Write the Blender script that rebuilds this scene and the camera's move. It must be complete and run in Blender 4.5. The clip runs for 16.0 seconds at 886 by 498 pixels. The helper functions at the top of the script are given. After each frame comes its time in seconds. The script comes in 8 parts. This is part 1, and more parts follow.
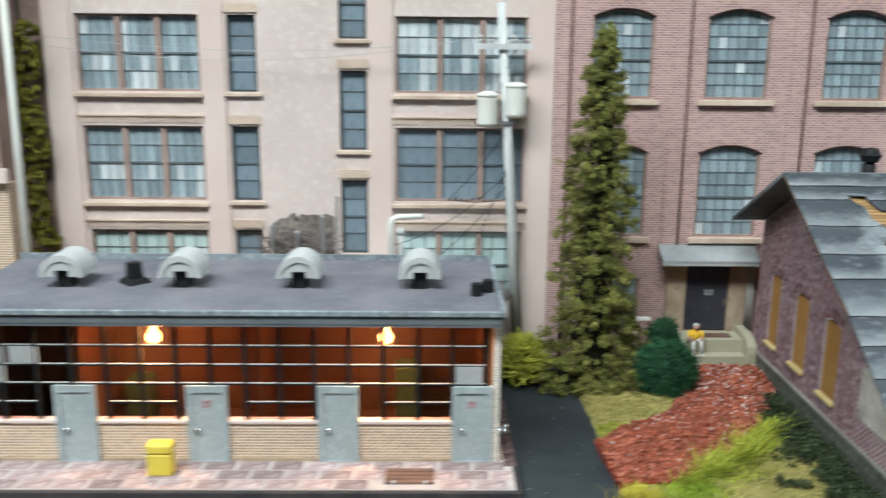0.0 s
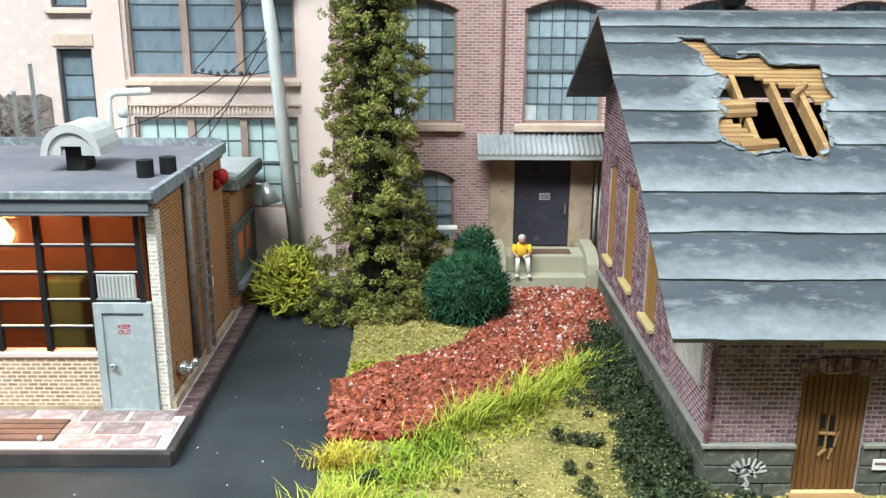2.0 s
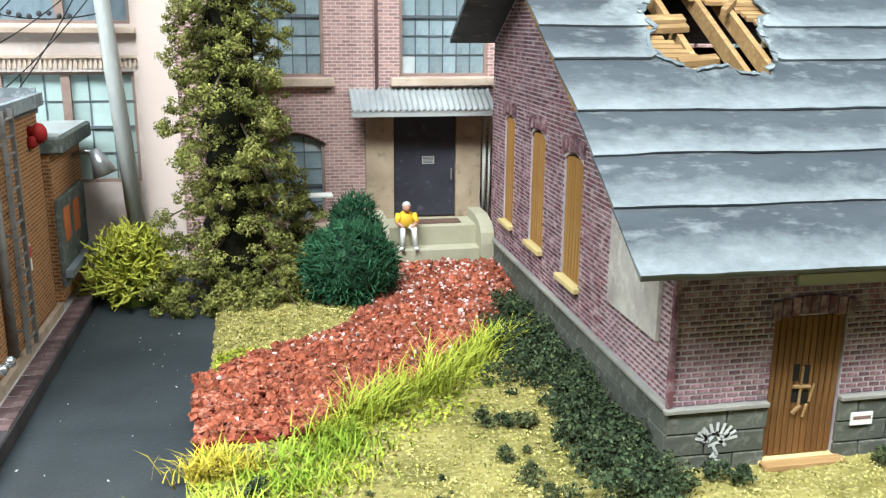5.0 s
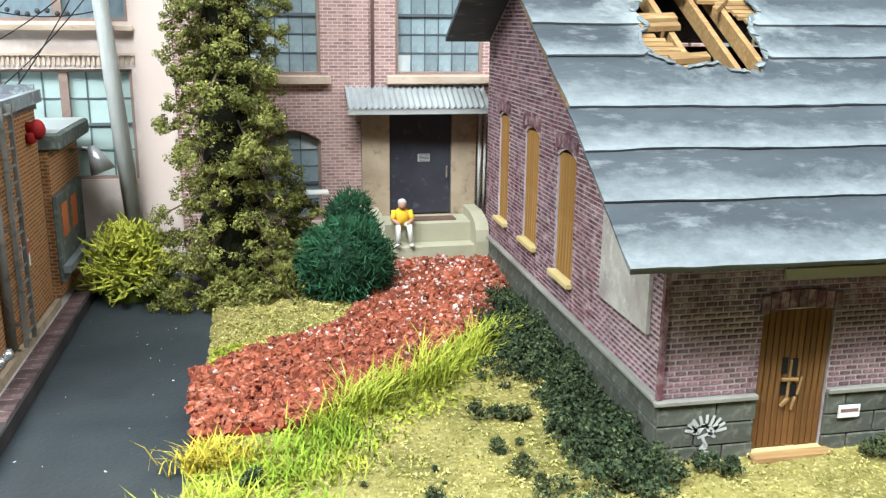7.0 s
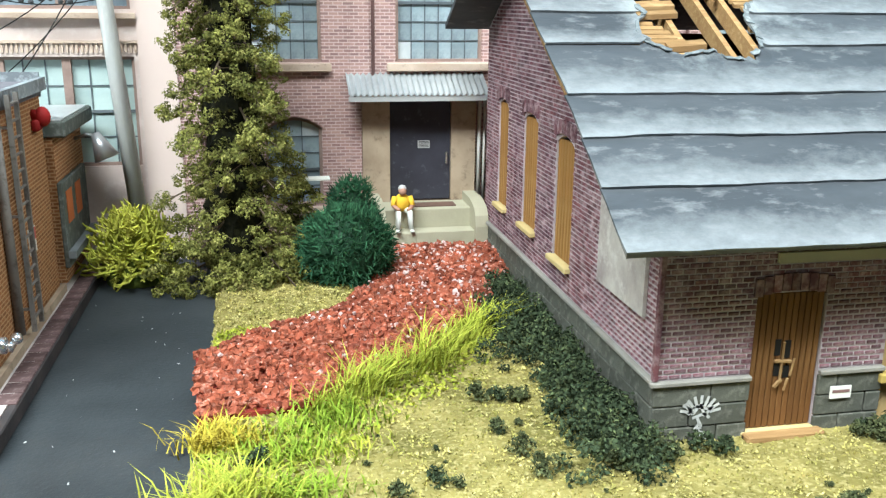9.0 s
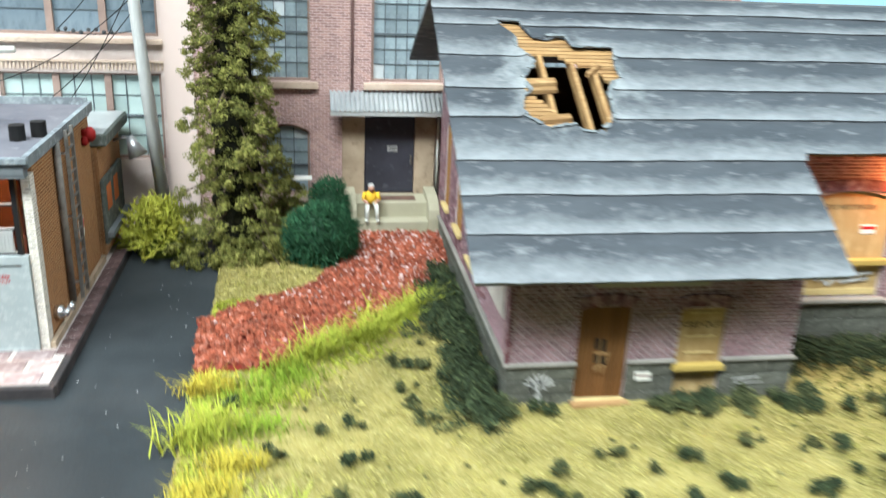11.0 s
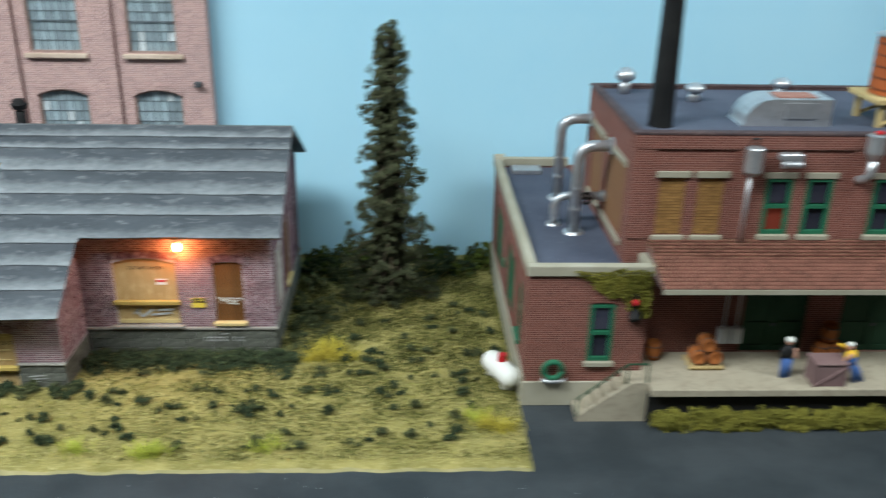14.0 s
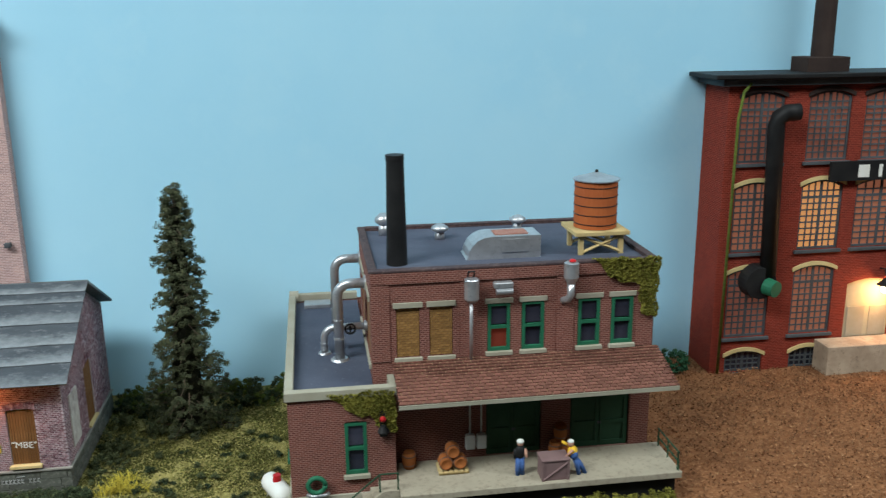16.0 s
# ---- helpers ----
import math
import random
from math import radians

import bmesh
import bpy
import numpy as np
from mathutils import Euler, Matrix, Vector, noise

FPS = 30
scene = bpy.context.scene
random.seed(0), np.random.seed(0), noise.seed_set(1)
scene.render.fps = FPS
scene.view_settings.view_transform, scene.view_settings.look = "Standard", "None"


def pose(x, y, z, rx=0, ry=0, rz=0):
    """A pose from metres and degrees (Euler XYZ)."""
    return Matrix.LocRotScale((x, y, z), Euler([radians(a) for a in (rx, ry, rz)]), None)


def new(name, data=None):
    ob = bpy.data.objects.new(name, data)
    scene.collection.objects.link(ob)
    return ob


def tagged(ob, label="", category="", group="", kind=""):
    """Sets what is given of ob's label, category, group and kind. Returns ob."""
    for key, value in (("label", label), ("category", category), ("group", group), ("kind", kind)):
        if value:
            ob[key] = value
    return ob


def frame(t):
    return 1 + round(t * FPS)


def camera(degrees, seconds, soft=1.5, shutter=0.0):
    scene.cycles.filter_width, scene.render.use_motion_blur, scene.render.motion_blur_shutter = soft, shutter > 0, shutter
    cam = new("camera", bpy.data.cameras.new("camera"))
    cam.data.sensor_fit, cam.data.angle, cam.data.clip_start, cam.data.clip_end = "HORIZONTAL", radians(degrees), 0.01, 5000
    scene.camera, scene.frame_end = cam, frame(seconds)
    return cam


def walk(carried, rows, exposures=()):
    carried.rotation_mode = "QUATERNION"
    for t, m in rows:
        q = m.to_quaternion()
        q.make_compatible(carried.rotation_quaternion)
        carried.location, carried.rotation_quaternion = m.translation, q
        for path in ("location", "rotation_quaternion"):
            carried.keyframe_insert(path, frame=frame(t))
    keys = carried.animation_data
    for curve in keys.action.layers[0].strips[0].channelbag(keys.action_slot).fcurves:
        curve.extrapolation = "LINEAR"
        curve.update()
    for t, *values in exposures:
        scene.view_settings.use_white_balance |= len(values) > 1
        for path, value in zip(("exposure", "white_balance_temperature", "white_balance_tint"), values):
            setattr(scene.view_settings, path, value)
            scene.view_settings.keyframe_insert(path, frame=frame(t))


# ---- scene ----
cam = camera(53.5, 16.0, 1.3, 0.5)
METRES, EYE, TILT, LEAN, TURN = 0.8, 0.152, 0.0, 0.0, -0.9
ROWS = [
    (0.0, 0.0, 0.0, 0.0, 0.13, -13.26, -0.54),
    (0.5, 0.0729, 0.0323, -0.0098, 0.07, -13.1, -0.93),
    (1.0, 0.1155, 0.0671, -0.0393, -0.22, -12.99, -0.48),
    (1.5, 0.1176, 0.0997, -0.0587, 0.26, -14.91, -0.21),
    (2.0, 0.1141, 0.1079, -0.0588, 0.31, -15.59, -0.3),
    (2.5, 0.1159, 0.1214, -0.0643, -0.4, -15.23, 0.83),
    (3.0, 0.1144, 0.1423, -0.0747, -5.82, -15.19, 0.77),
    (3.5, 0.1141, 0.1488, -0.0826, -9.1, -15.08, -0.12),
    (4.0, 0.1095, 0.1508, -0.0775, -9.83, -15.25, -0.07),
    (4.5, 0.1023, 0.1534, -0.0879, -9.98, -14.7, -0.3),
    (7.0, 0.1027, 0.15, -0.0893, -10.22, -14.63, -0.57),
    (7.5, 0.1034, 0.1497, -0.0895, -10.26, -14.61, -0.48),
    (8.0, 0.1025, 0.148, -0.0897, -10.35, -15.31, -0.47),
    (10.5, 0.1015, 0.1354, -0.0736, -9.53, -15.63, -1.13),
    (11.0, 0.1234, 0.0649, -0.0347, -7.47, -20.34, -2.37),
    (11.5, 0.1626, 0.0011, -0.0024, -3.9, -25.81, -2.8),
    (12.0, 0.1753, -0.0241, 0.0184, -2.77, -26.35, -2.55),
    (12.5, 0.2132, -0.0633, 0.0502, -2.37, -26.41, -1.63),
    (13.0, 0.288, -0.0828, 0.0658, -2.3, -25.64, -0.64),
    (13.5, 0.3772, -0.1006, 0.0834, -1.74, -23.25, -1.16),
    (14.0, 0.4901, -0.1189, 0.0854, -1.23, -22.69, -1.05),
    (14.5, 0.5652, -0.1605, 0.1154, -2.21, -18.75, 0.27),
    (15.0, 0.5676, -0.1853, 0.1224, -6.14, -15.09, 0.33),
    (15.5, 0.5613, -0.1909, 0.1207, -7.68, -15.04, 0.35),
    (16.0, 0.5795, -0.194, 0.1181, -7.76, -14.84, 0.53),
]
EXPOSURES = [(0.0, -0.85), (1.5, -0.33), (2.5, -0.22), (3.0, -0.15), (3.5, 0.0), (8.0, 0.02), (10.5, 0.02), (11.5, -0.25), (12.0, -0.28), (12.5, -0.18), (13.0, -0.48), (13.5, -0.75), (14.0, -0.76), (14.5, -0.74), (15.0, -0.85), (16.0, -0.93)]
walk(cam, [(t, pose(0, 0, EYE, TILT, LEAN, TURN) @ pose(METRES * x, METRES * y, METRES * z, 90 + pitch, roll, yaw)) for t, x, y, z, yaw, pitch, roll in ROWS], EXPOSURES)

# ---- room light: fluorescent ceiling fittings over the layout, all places below in centimetres ----
CM = 0.01
world = bpy.data.worlds.new("room_air")
world.use_nodes = True
world.node_tree.nodes["Background"].inputs[0].default_value = (0.9, 0.95, 1.0, 1)
world.node_tree.nodes["Background"].inputs[1].default_value = 0.006
scene.world = world
LAMPS = [(-56, -30, 112, 62.0), (14, -50, 112, 11.0, 0.5), (150, -24, 112, 33.0)]


def area_lamp(x, y, z, watts, sx=1.2, sy=0.3):
    d = bpy.data.lights.new("ceiling_tube", "AREA")
    d.shape, d.size, d.size_y, d.energy, d.color = "RECTANGLE", sx, sy, watts, (0.91, 1.0, 1.01)
    ob = new("ceiling_tube_light", d)
    ob.location = (x * CM, y * CM, z * CM)
    return ob


for lamp in LAMPS:
    area_lamp(*lamp)


def bulb_light(x, y, z, watts, color=(1.0, 0.5, 0.18), radius=0.25):
    d = bpy.data.lights.new("bulb_light", "POINT")
    d.energy, d.color, d.shadow_soft_size = watts, color, radius * CM
    ob = new("bulb_light", d)
    ob.location = (x * CM, y * CM, z * CM)


DINER_BULBS = [(-9.85, 30.0, 4.85), (-1.55, 30.0, 4.85)]
for b in DINER_BULBS:
    bulb_light(*b, 0.34)
bulb_light(28.3, 28.1, 5.85, 0.055, (1.0, 0.28, 0.07))
bulb_light(85.4, 37.2, 5.5, 0.12, (1.0, 0.5, 0.2))
bulb_light(80.2, 39.6, 11.5, 0.05, (1.0, 0.6, 0.25))

# ---- materials ----


def node(nt, kind, **put):
    n = nt.nodes.new(kind)
    for k, v in put.items():
        if k in n.inputs:
            n.inputs[k].default_value = v
    return n


def mat(name, c1, c2=None, c3=None, broad=60, fine=600, rough=0.8, metal=0.0, bump=0.4, rnd=0.0, cover=0.5, spec=0.16, coord="Object", stretch=(1, 1, 1), emit=None, speck=0.62):
    """Two scales of mottling, fine relief, and a random shade per piece."""
    m = bpy.data.materials.new(name)
    m.use_nodes = True
    nt, lk = m.node_tree, m.node_tree.links.new
    bsdf = nt.nodes["Principled BSDF"]
    bsdf.inputs["Roughness"].default_value, bsdf.inputs["Metallic"].default_value = rough, metal
    bsdf.inputs["Specular IOR Level"].default_value = spec
    c2 = c2 or tuple(0.75 * v for v in c1)
    c3 = c3 or tuple(0.5 * (a + b) for a, b in zip(c1, c2))
    tc = node(nt, "ShaderNodeTexCoord")
    mp = node(nt, "ShaderNodeMapping")
    mp.inputs["Scale"].default_value = stretch
    lk(tc.outputs[coord], mp.inputs["Vector"])
    n1 = node(nt, "ShaderNodeTexNoise", Scale=broad, Detail=5.0, Roughness=0.6)
    n2 = node(nt, "ShaderNodeTexNoise", Scale=fine, Detail=4.0, Roughness=0.65)
    r1, r2 = node(nt, "ShaderNodeValToRGB"), node(nt, "ShaderNodeValToRGB")
    r1.color_ramp.elements[0].position, r1.color_ramp.elements[1].position = cover - 0.14, cover + 0.14
    r2.color_ramp.elements[0].position, r2.color_ramp.elements[1].position = speck - 0.12, speck + 0.1
    for n, r in ((n1, r1), (n2, r2)):
        lk(mp.outputs[0], n.inputs["Vector"])
        lk(n.outputs["Fac"], r.inputs["Fac"])
    a, b = node(nt, "ShaderNodeMix"), node(nt, "ShaderNodeMix")
    a.data_type = b.data_type = "RGBA"
    a.inputs[6].default_value, a.inputs[7].default_value = (*c1, 1), (*c2, 1)
    b.inputs[7].default_value = (*c3, 1)
    lk(r1.outputs["Color"], a.inputs[0])
    lk(r2.outputs["Color"], b.inputs[0])
    lk(a.outputs[2], b.inputs[6])
    out = b.outputs[2]
    if rnd:
        oi, ge = node(nt, "ShaderNodeObjectInfo"), node(nt, "ShaderNodeNewGeometry")
        ad = node(nt, "ShaderNodeMath")
        fr = node(nt, "ShaderNodeMath")
        ad.operation, fr.operation = "ADD", "FRACT"
        lk(oi.outputs["Random"], ad.inputs[0])
        lk(ge.outputs["Random Per Island"], ad.inputs[1])
        lk(ad.outputs[0], fr.inputs[0])
        mr = node(nt, "ShaderNodeMapRange")
        mr.inputs["To Min"].default_value, mr.inputs["To Max"].default_value = 1 - rnd, 1 + rnd
        lk(fr.outputs[0], mr.inputs["Value"])
        hs = node(nt, "ShaderNodeHueSaturation")
        lk(mr.outputs[0], hs.inputs["Value"])
        lk(out, hs.inputs["Color"])
        out = hs.outputs[0]
    lk(out, bsdf.inputs["Base Color"])
    if bump:
        bp = node(nt, "ShaderNodeBump", Strength=min(1.0, bump), Distance=0.0006)
        lk(n2.outputs["Fac"], bp.inputs["Height"])
        lk(bp.outputs[0], bsdf.inputs["Normal"])
    if emit:
        bsdf.inputs["Emission Color"].default_value = (*emit[0], 1)
        bsdf.inputs["Emission Strength"].default_value = emit[1]
    return m


def brick_mat(name, c1, c2, mortar, length=0.28, row=0.1, joint=0.018, rough=0.85, bump=0.5, stain=None):
    """Fine brickwork too small to pick apart, on walls along x or y."""
    m = mat(name, c1, c2, stain or c2, broad=40, fine=500, rough=rough, bump=0)
    nt, lk = m.node_tree, m.node_tree.links.new
    bsdf = nt.nodes["Principled BSDF"]
    old = bsdf.inputs["Base Color"].links[0].from_socket
    tc = node(nt, "ShaderNodeTexCoord")
    sp, ad, cb = node(nt, "ShaderNodeSeparateXYZ"), node(nt, "ShaderNodeMath"), node(nt, "ShaderNodeCombineXYZ")
    lk(tc.outputs["Object"], sp.inputs[0])
    lk(sp.outputs[0], ad.inputs[0])
    lk(sp.outputs[1], ad.inputs[1])
    lk(ad.outputs[0], cb.inputs[0])
    lk(sp.outputs[2], cb.inputs[1])
    br = node(nt, "ShaderNodeTexBrick", Scale=100.0)
    br.inputs["Mortar Size"].default_value, br.inputs["Mortar Smooth"].default_value = joint, 0.3
    br.inputs["Brick Width"].default_value, br.inputs["Row Height"].default_value = length, row
    br.inputs["Color1"].default_value, br.inputs["Color2"].default_value = (1, 1, 1, 1), (0.62, 0.62, 0.66, 1)
    br.inputs["Mortar"].default_value = (1, 1, 1, 1)
    lk(cb.outputs[0], br.inputs["Vector"])
    mu = node(nt, "ShaderNodeMix")
    mu.data_type, mu.blend_type = "RGBA", "MULTIPLY"
    mu.inputs[0].default_value = 1.0
    lk(old, mu.inputs[6])
    lk(br.outputs["Color"], mu.inputs[7])
    mo = node(nt, "ShaderNodeMix")
    mo.data_type = "RGBA"
    mo.inputs[7].default_value = (*mortar, 1)
    lk(br.outputs["Fac"], mo.inputs[0])
    lk(mu.outputs[2], mo.inputs[6])
    lk(mo.outputs[2], bsdf.inputs["Base Color"])
    bp = node(nt, "ShaderNodeBump", Strength=bump, Distance=0.0003)
    bp.invert = True
    lk(br.outputs["Fac"], bp.inputs["Height"])
    lk(bp.outputs[0], bsdf.inputs["Normal"])
    return m


def glow_mat(name, color, strength):
    dull = tuple(0.25 * v for v in color)
    return mat(name, dull, dull, bump=0, emit=(color, strength))


def glass_mat(name, tint, rough=0.05):
    m = bpy.data.materials.new(name)
    m.use_nodes = True
    b = m.node_tree.nodes["Principled BSDF"]
    b.inputs["Base Color"].default_value = (*tint, 1)
    b.inputs["Transmission Weight"].default_value, b.inputs["Roughness"].default_value, b.inputs["IOR"].default_value = 1.0, rough, 1.1
    return m


SKY = mat("painted_sky", (0.36, 0.66, 0.84), (0.42, 0.71, 0.86), (0.4, 0.69, 0.85), broad=4, fine=30, rough=0.75, bump=0.05)
ROOM = mat("room_wall_paint", (0.1, 0.1, 0.1), (0.08, 0.08, 0.08), broad=3, fine=80, bump=0.1)
CEIL = mat("ceiling_paint", (0.1, 0.1, 0.1), (0.08, 0.08, 0.08), broad=3, fine=80, bump=0.1)
ASPHALT = mat("painted_asphalt", (0.026, 0.032, 0.036), (0.042, 0.049, 0.054), (0.085, 0.09, 0.095), broad=32, fine=900, rough=0.62, bump=0.35, speck=0.74)
LAWN = mat("ground_turf", (0.32, 0.27, 0.09), (0.145, 0.13, 0.036), (0.46, 0.4, 0.18), broad=48, fine=900, rough=0.95, bump=1.0, cover=0.52)
SAND = mat("sandy_edge", (0.36, 0.31, 0.16), (0.22, 0.2, 0.09), broad=80, fine=900, rough=0.95, bump=0.8)
DIRT = mat("brown_dirt", (0.25, 0.108, 0.046), (0.16, 0.066, 0.028), (0.36, 0.175, 0.085), broad=50, fine=520, rough=0.95, bump=1.0)
STUCCO = mat("pink_stucco", (0.69, 0.575, 0.535), (0.61, 0.505, 0.47), (0.73, 0.635, 0.6), broad=18, fine=300, rough=0.85, bump=0.15)
PILASTER = mat("pale_stucco_pilaster", (0.72, 0.595, 0.55), (0.66, 0.53, 0.485), broad=14, fine=300, rough=0.85, bump=0.12)
LEDGE = mat("cream_ledge", (0.68, 0.55, 0.45), (0.5, 0.38, 0.3), (0.3, 0.22, 0.18), broad=40, fine=400, rough=0.85, bump=0.2, speck=0.7)
MILLBRICK = brick_mat("pink_mill_brick", (0.55, 0.34, 0.31), (0.47, 0.29, 0.27), (0.66, 0.5, 0.47), 0.3, 0.105, 0.016, bump=0.2)
WINBROWN = mat("brown_window_paint", (0.4, 0.29, 0.25), (0.27, 0.19, 0.165), broad=60, fine=500, bump=0.15)
WINDARK = mat("dark_window_bars", (0.09, 0.1, 0.11), (0.06, 0.065, 0.07), broad=60, fine=500, bump=0.1, rough=0.6)
MUNTIN = mat("grey_blue_glazing_bar", (0.15, 0.18, 0.2), (0.1, 0.12, 0.135), broad=60, fine=500, bump=0.1, rough=0.6)
PALEPANE = mat("milky_pane", (0.62, 0.68, 0.7), (0.48, 0.55, 0.58), (0.72, 0.76, 0.76), broad=90, fine=200, rough=0.4, bump=0.05, rnd=0.15, stretch=(1, 1, 0.35))
DEEPPANE = mat("deep_slate_pane", (0.15, 0.205, 0.25), (0.26, 0.33, 0.38), (0.1, 0.145, 0.185), broad=60, fine=160, rough=0.3, bump=0.05, rnd=0.2, spec=0.5, stretch=(1, 1, 0.4))
PANE = mat("dusty_blue_pane", (0.24, 0.32, 0.36), (0.42, 0.5, 0.53), (0.17, 0.23, 0.27), broad=70, fine=160, rough=0.35, bump=0.05, rnd=0.25, cover=0.55, spec=0.5)
GREENPANE = mat("pale_green_pane", (0.36, 0.48, 0.48), (0.5, 0.62, 0.6), broad=60, fine=160, rough=0.35, bump=0.05, rnd=0.15)
DRAIN = mat("rust_red_pipe", (0.26, 0.15, 0.14), (0.17, 0.1, 0.095), broad=40, fine=300, bump=0.1)
DARKMETAL = mat("dark_steel_door", (0.05, 0.05, 0.065), (0.035, 0.035, 0.045), (0.12, 0.12, 0.14), broad=60, fine=300, rough=0.5, bump=0.1, speck=0.72)
CONCRETE = mat("stained_concrete", (0.47, 0.37, 0.27), (0.33, 0.25, 0.18), (0.2, 0.15, 0.11), broad=70, fine=350, rough=0.9, bump=0.25, speck=0.68)
STOOP = mat("olive_grey_concrete", (0.42, 0.4, 0.3), (0.36, 0.34, 0.25), broad=40, fine=500, rough=0.9, bump=0.2)
GALV = mat("galvanised_sheet", (0.55, 0.58, 0.59), (0.4, 0.43, 0.45), broad=60, fine=400, rough=0.45, metal=0.4, bump=0.15)
ROOFGREY = mat("weathered_tar_roof", (0.052, 0.06, 0.07), (0.08, 0.09, 0.102), (0.2, 0.212, 0.225), broad=60, fine=260, rough=0.62, bump=0.3, cover=0.55, stretch=(0.5, 1.3, 1.3), rnd=0.08, speck=0.68)


def drybrush(m, color):
    """Pale dry-brushed wear, heavier towards the lower edge of each felt strip, streaked down the slope."""
    nt, lk = m.node_tree, m.node_tree.links.new
    bsdf = nt.nodes["Principled BSDF"]
    old = bsdf.inputs["Base Color"].links[0].from_socket
    tc, sp = node(nt, "ShaderNodeTexCoord"), node(nt, "ShaderNodeSeparateXYZ")
    lk(tc.outputs["Generated"], sp.inputs[0])
    mp = node(nt, "ShaderNodeMapping")
    mp.inputs["Scale"].default_value = (0.55, 0.8, 0.8)
    lk(tc.outputs["Object"], mp.inputs["Vector"])
    n1 = node(nt, "ShaderNodeTexNoise", Scale=60.0, Detail=8.0, Roughness=0.75)
    n2 = node(nt, "ShaderNodeTexNoise", Scale=420.0, Detail=5.0, Roughness=0.7)
    lk(mp.outputs[0], n1.inputs["Vector"])
    lk(mp.outputs[0], n2.inputs["Vector"])
    low = node(nt, "ShaderNodeMapRange")
    low.inputs["From Min"].default_value, low.inputs["From Max"].default_value = 0.75, 0.08
    low.inputs["To Min"].default_value, low.inputs["To Max"].default_value = 0.0, 0.42
    lk(sp.outputs[1], low.inputs["Value"])
    a, b = node(nt, "ShaderNodeMath"), node(nt, "ShaderNodeMath")
    a.operation, b.operation = "MULTIPLY_ADD", "MULTIPLY_ADD"
    lk(n1.outputs["Fac"], a.inputs[0])
    a.inputs[1].default_value = 0.58
    lk(low.outputs[0], a.inputs[2])
    lk(n2.outputs["Fac"], b.inputs[0])
    b.inputs[1].default_value = 0.4
    lk(a.outputs[0], b.inputs[2])
    r = node(nt, "ShaderNodeValToRGB")
    r.color_ramp.elements[0].position, r.color_ramp.elements[1].position = 0.6, 1.05
    lk(b.outputs[0], r.inputs["Fac"])
    mx = node(nt, "ShaderNodeMix")
    mx.data_type = "RGBA"
    mx.inputs[7].default_value = (*color, 1)
    lk(r.outputs["Color"], mx.inputs[0])
    lk(old, mx.inputs[6])
    # bleached scuffs spread round the torn hole
    far = node(nt, "ShaderNodeVectorMath")
    far.operation = "DISTANCE"
    far.inputs[1].default_value = (-0.054, -0.016, 0.082)
    lk(tc.outputs["Object"], far.inputs[0])
    near = node(nt, "ShaderNodeMapRange")
    near.inputs["From Min"].default_value, near.inputs["From Max"].default_value = 0.038, 0.014
    near.inputs["To Min"].default_value, near.inputs["To Max"].default_value = -0.25, 0.3
    lk(far.outputs["Value"], near.inputs["Value"])
    n3 = node(nt, "ShaderNodeTexNoise", Scale=95.0, Detail=6.0, Roughness=0.65)
    lk(tc.outputs["Object"], n3.inputs["Vector"])
    add = node(nt, "ShaderNodeMath")
    add.operation = "ADD"
    lk(n3.outputs["Fac"], add.inputs[0])
    lk(near.outputs[0], add.inputs[1])
    r3 = node(nt, "ShaderNodeValToRGB")
    r3.color_ramp.elements[0].position, r3.color_ramp.elements[1].position = 0.6, 1.0
    lk(add.outputs[0], r3.inputs["Fac"])
    mz = node(nt, "ShaderNodeMix")
    mz.data_type = "RGBA"
    mz.inputs[7].default_value = (0.34, 0.37, 0.38, 1)
    lk(r3.outputs["Color"], mz.inputs[0])
    lk(mx.outputs[2], mz.inputs[6])
    lk(mz.outputs[2], bsdf.inputs["Base Color"])


drybrush(ROOFGREY, (0.235, 0.255, 0.268))
TAR = mat("bluish_flat_roof", (0.062, 0.07, 0.1), (0.085, 0.095, 0.13), (0.17, 0.18, 0.21), broad=30, fine=400, rough=0.7, bump=0.2, speck=0.74)
DECK = mat("grey_roof_deck", (0.125, 0.125, 0.15), (0.19, 0.185, 0.205), (0.26, 0.255, 0.27), broad=34, fine=240, rough=0.8, bump=0.2, speck=0.72)
ROOFEDGE = mat("slate_grey_fascia", (0.11, 0.125, 0.14), (0.17, 0.19, 0.2), broad=40, fine=400, rough=0.6, bump=0.1)
CREAMBRICK = brick_mat("cream_brick", (0.6, 0.41, 0.26), (0.48, 0.31, 0.19), (0.75, 0.64, 0.52), 0.26, 0.11, 0.024)
WHITEBRICK = brick_mat("whitewashed_brick", (0.72, 0.66, 0.58), (0.66, 0.6, 0.5), (0.78, 0.74, 0.68), 0.26, 0.1, 0.02)
ORANGEBRICK = brick_mat("orange_brown_brick", (0.36, 0.155, 0.06), (0.3, 0.125, 0.05), (0.46, 0.27, 0.14), 0.26, 0.1, 0.02, bump=0.6)
GREYDOOR = mat("grey_door_paint", (0.36, 0.41, 0.42), (0.3, 0.35, 0.36), (0.45, 0.5, 0.5), broad=60, fine=400, rough=0.5, bump=0.08)
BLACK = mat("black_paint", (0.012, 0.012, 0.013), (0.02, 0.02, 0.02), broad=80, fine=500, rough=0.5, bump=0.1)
CHROME = mat("bright_metal", (0.75, 0.76, 0.77), (0.55, 0.56, 0.58), broad=60, fine=400, rough=0.25, metal=0.9, bump=0.1)
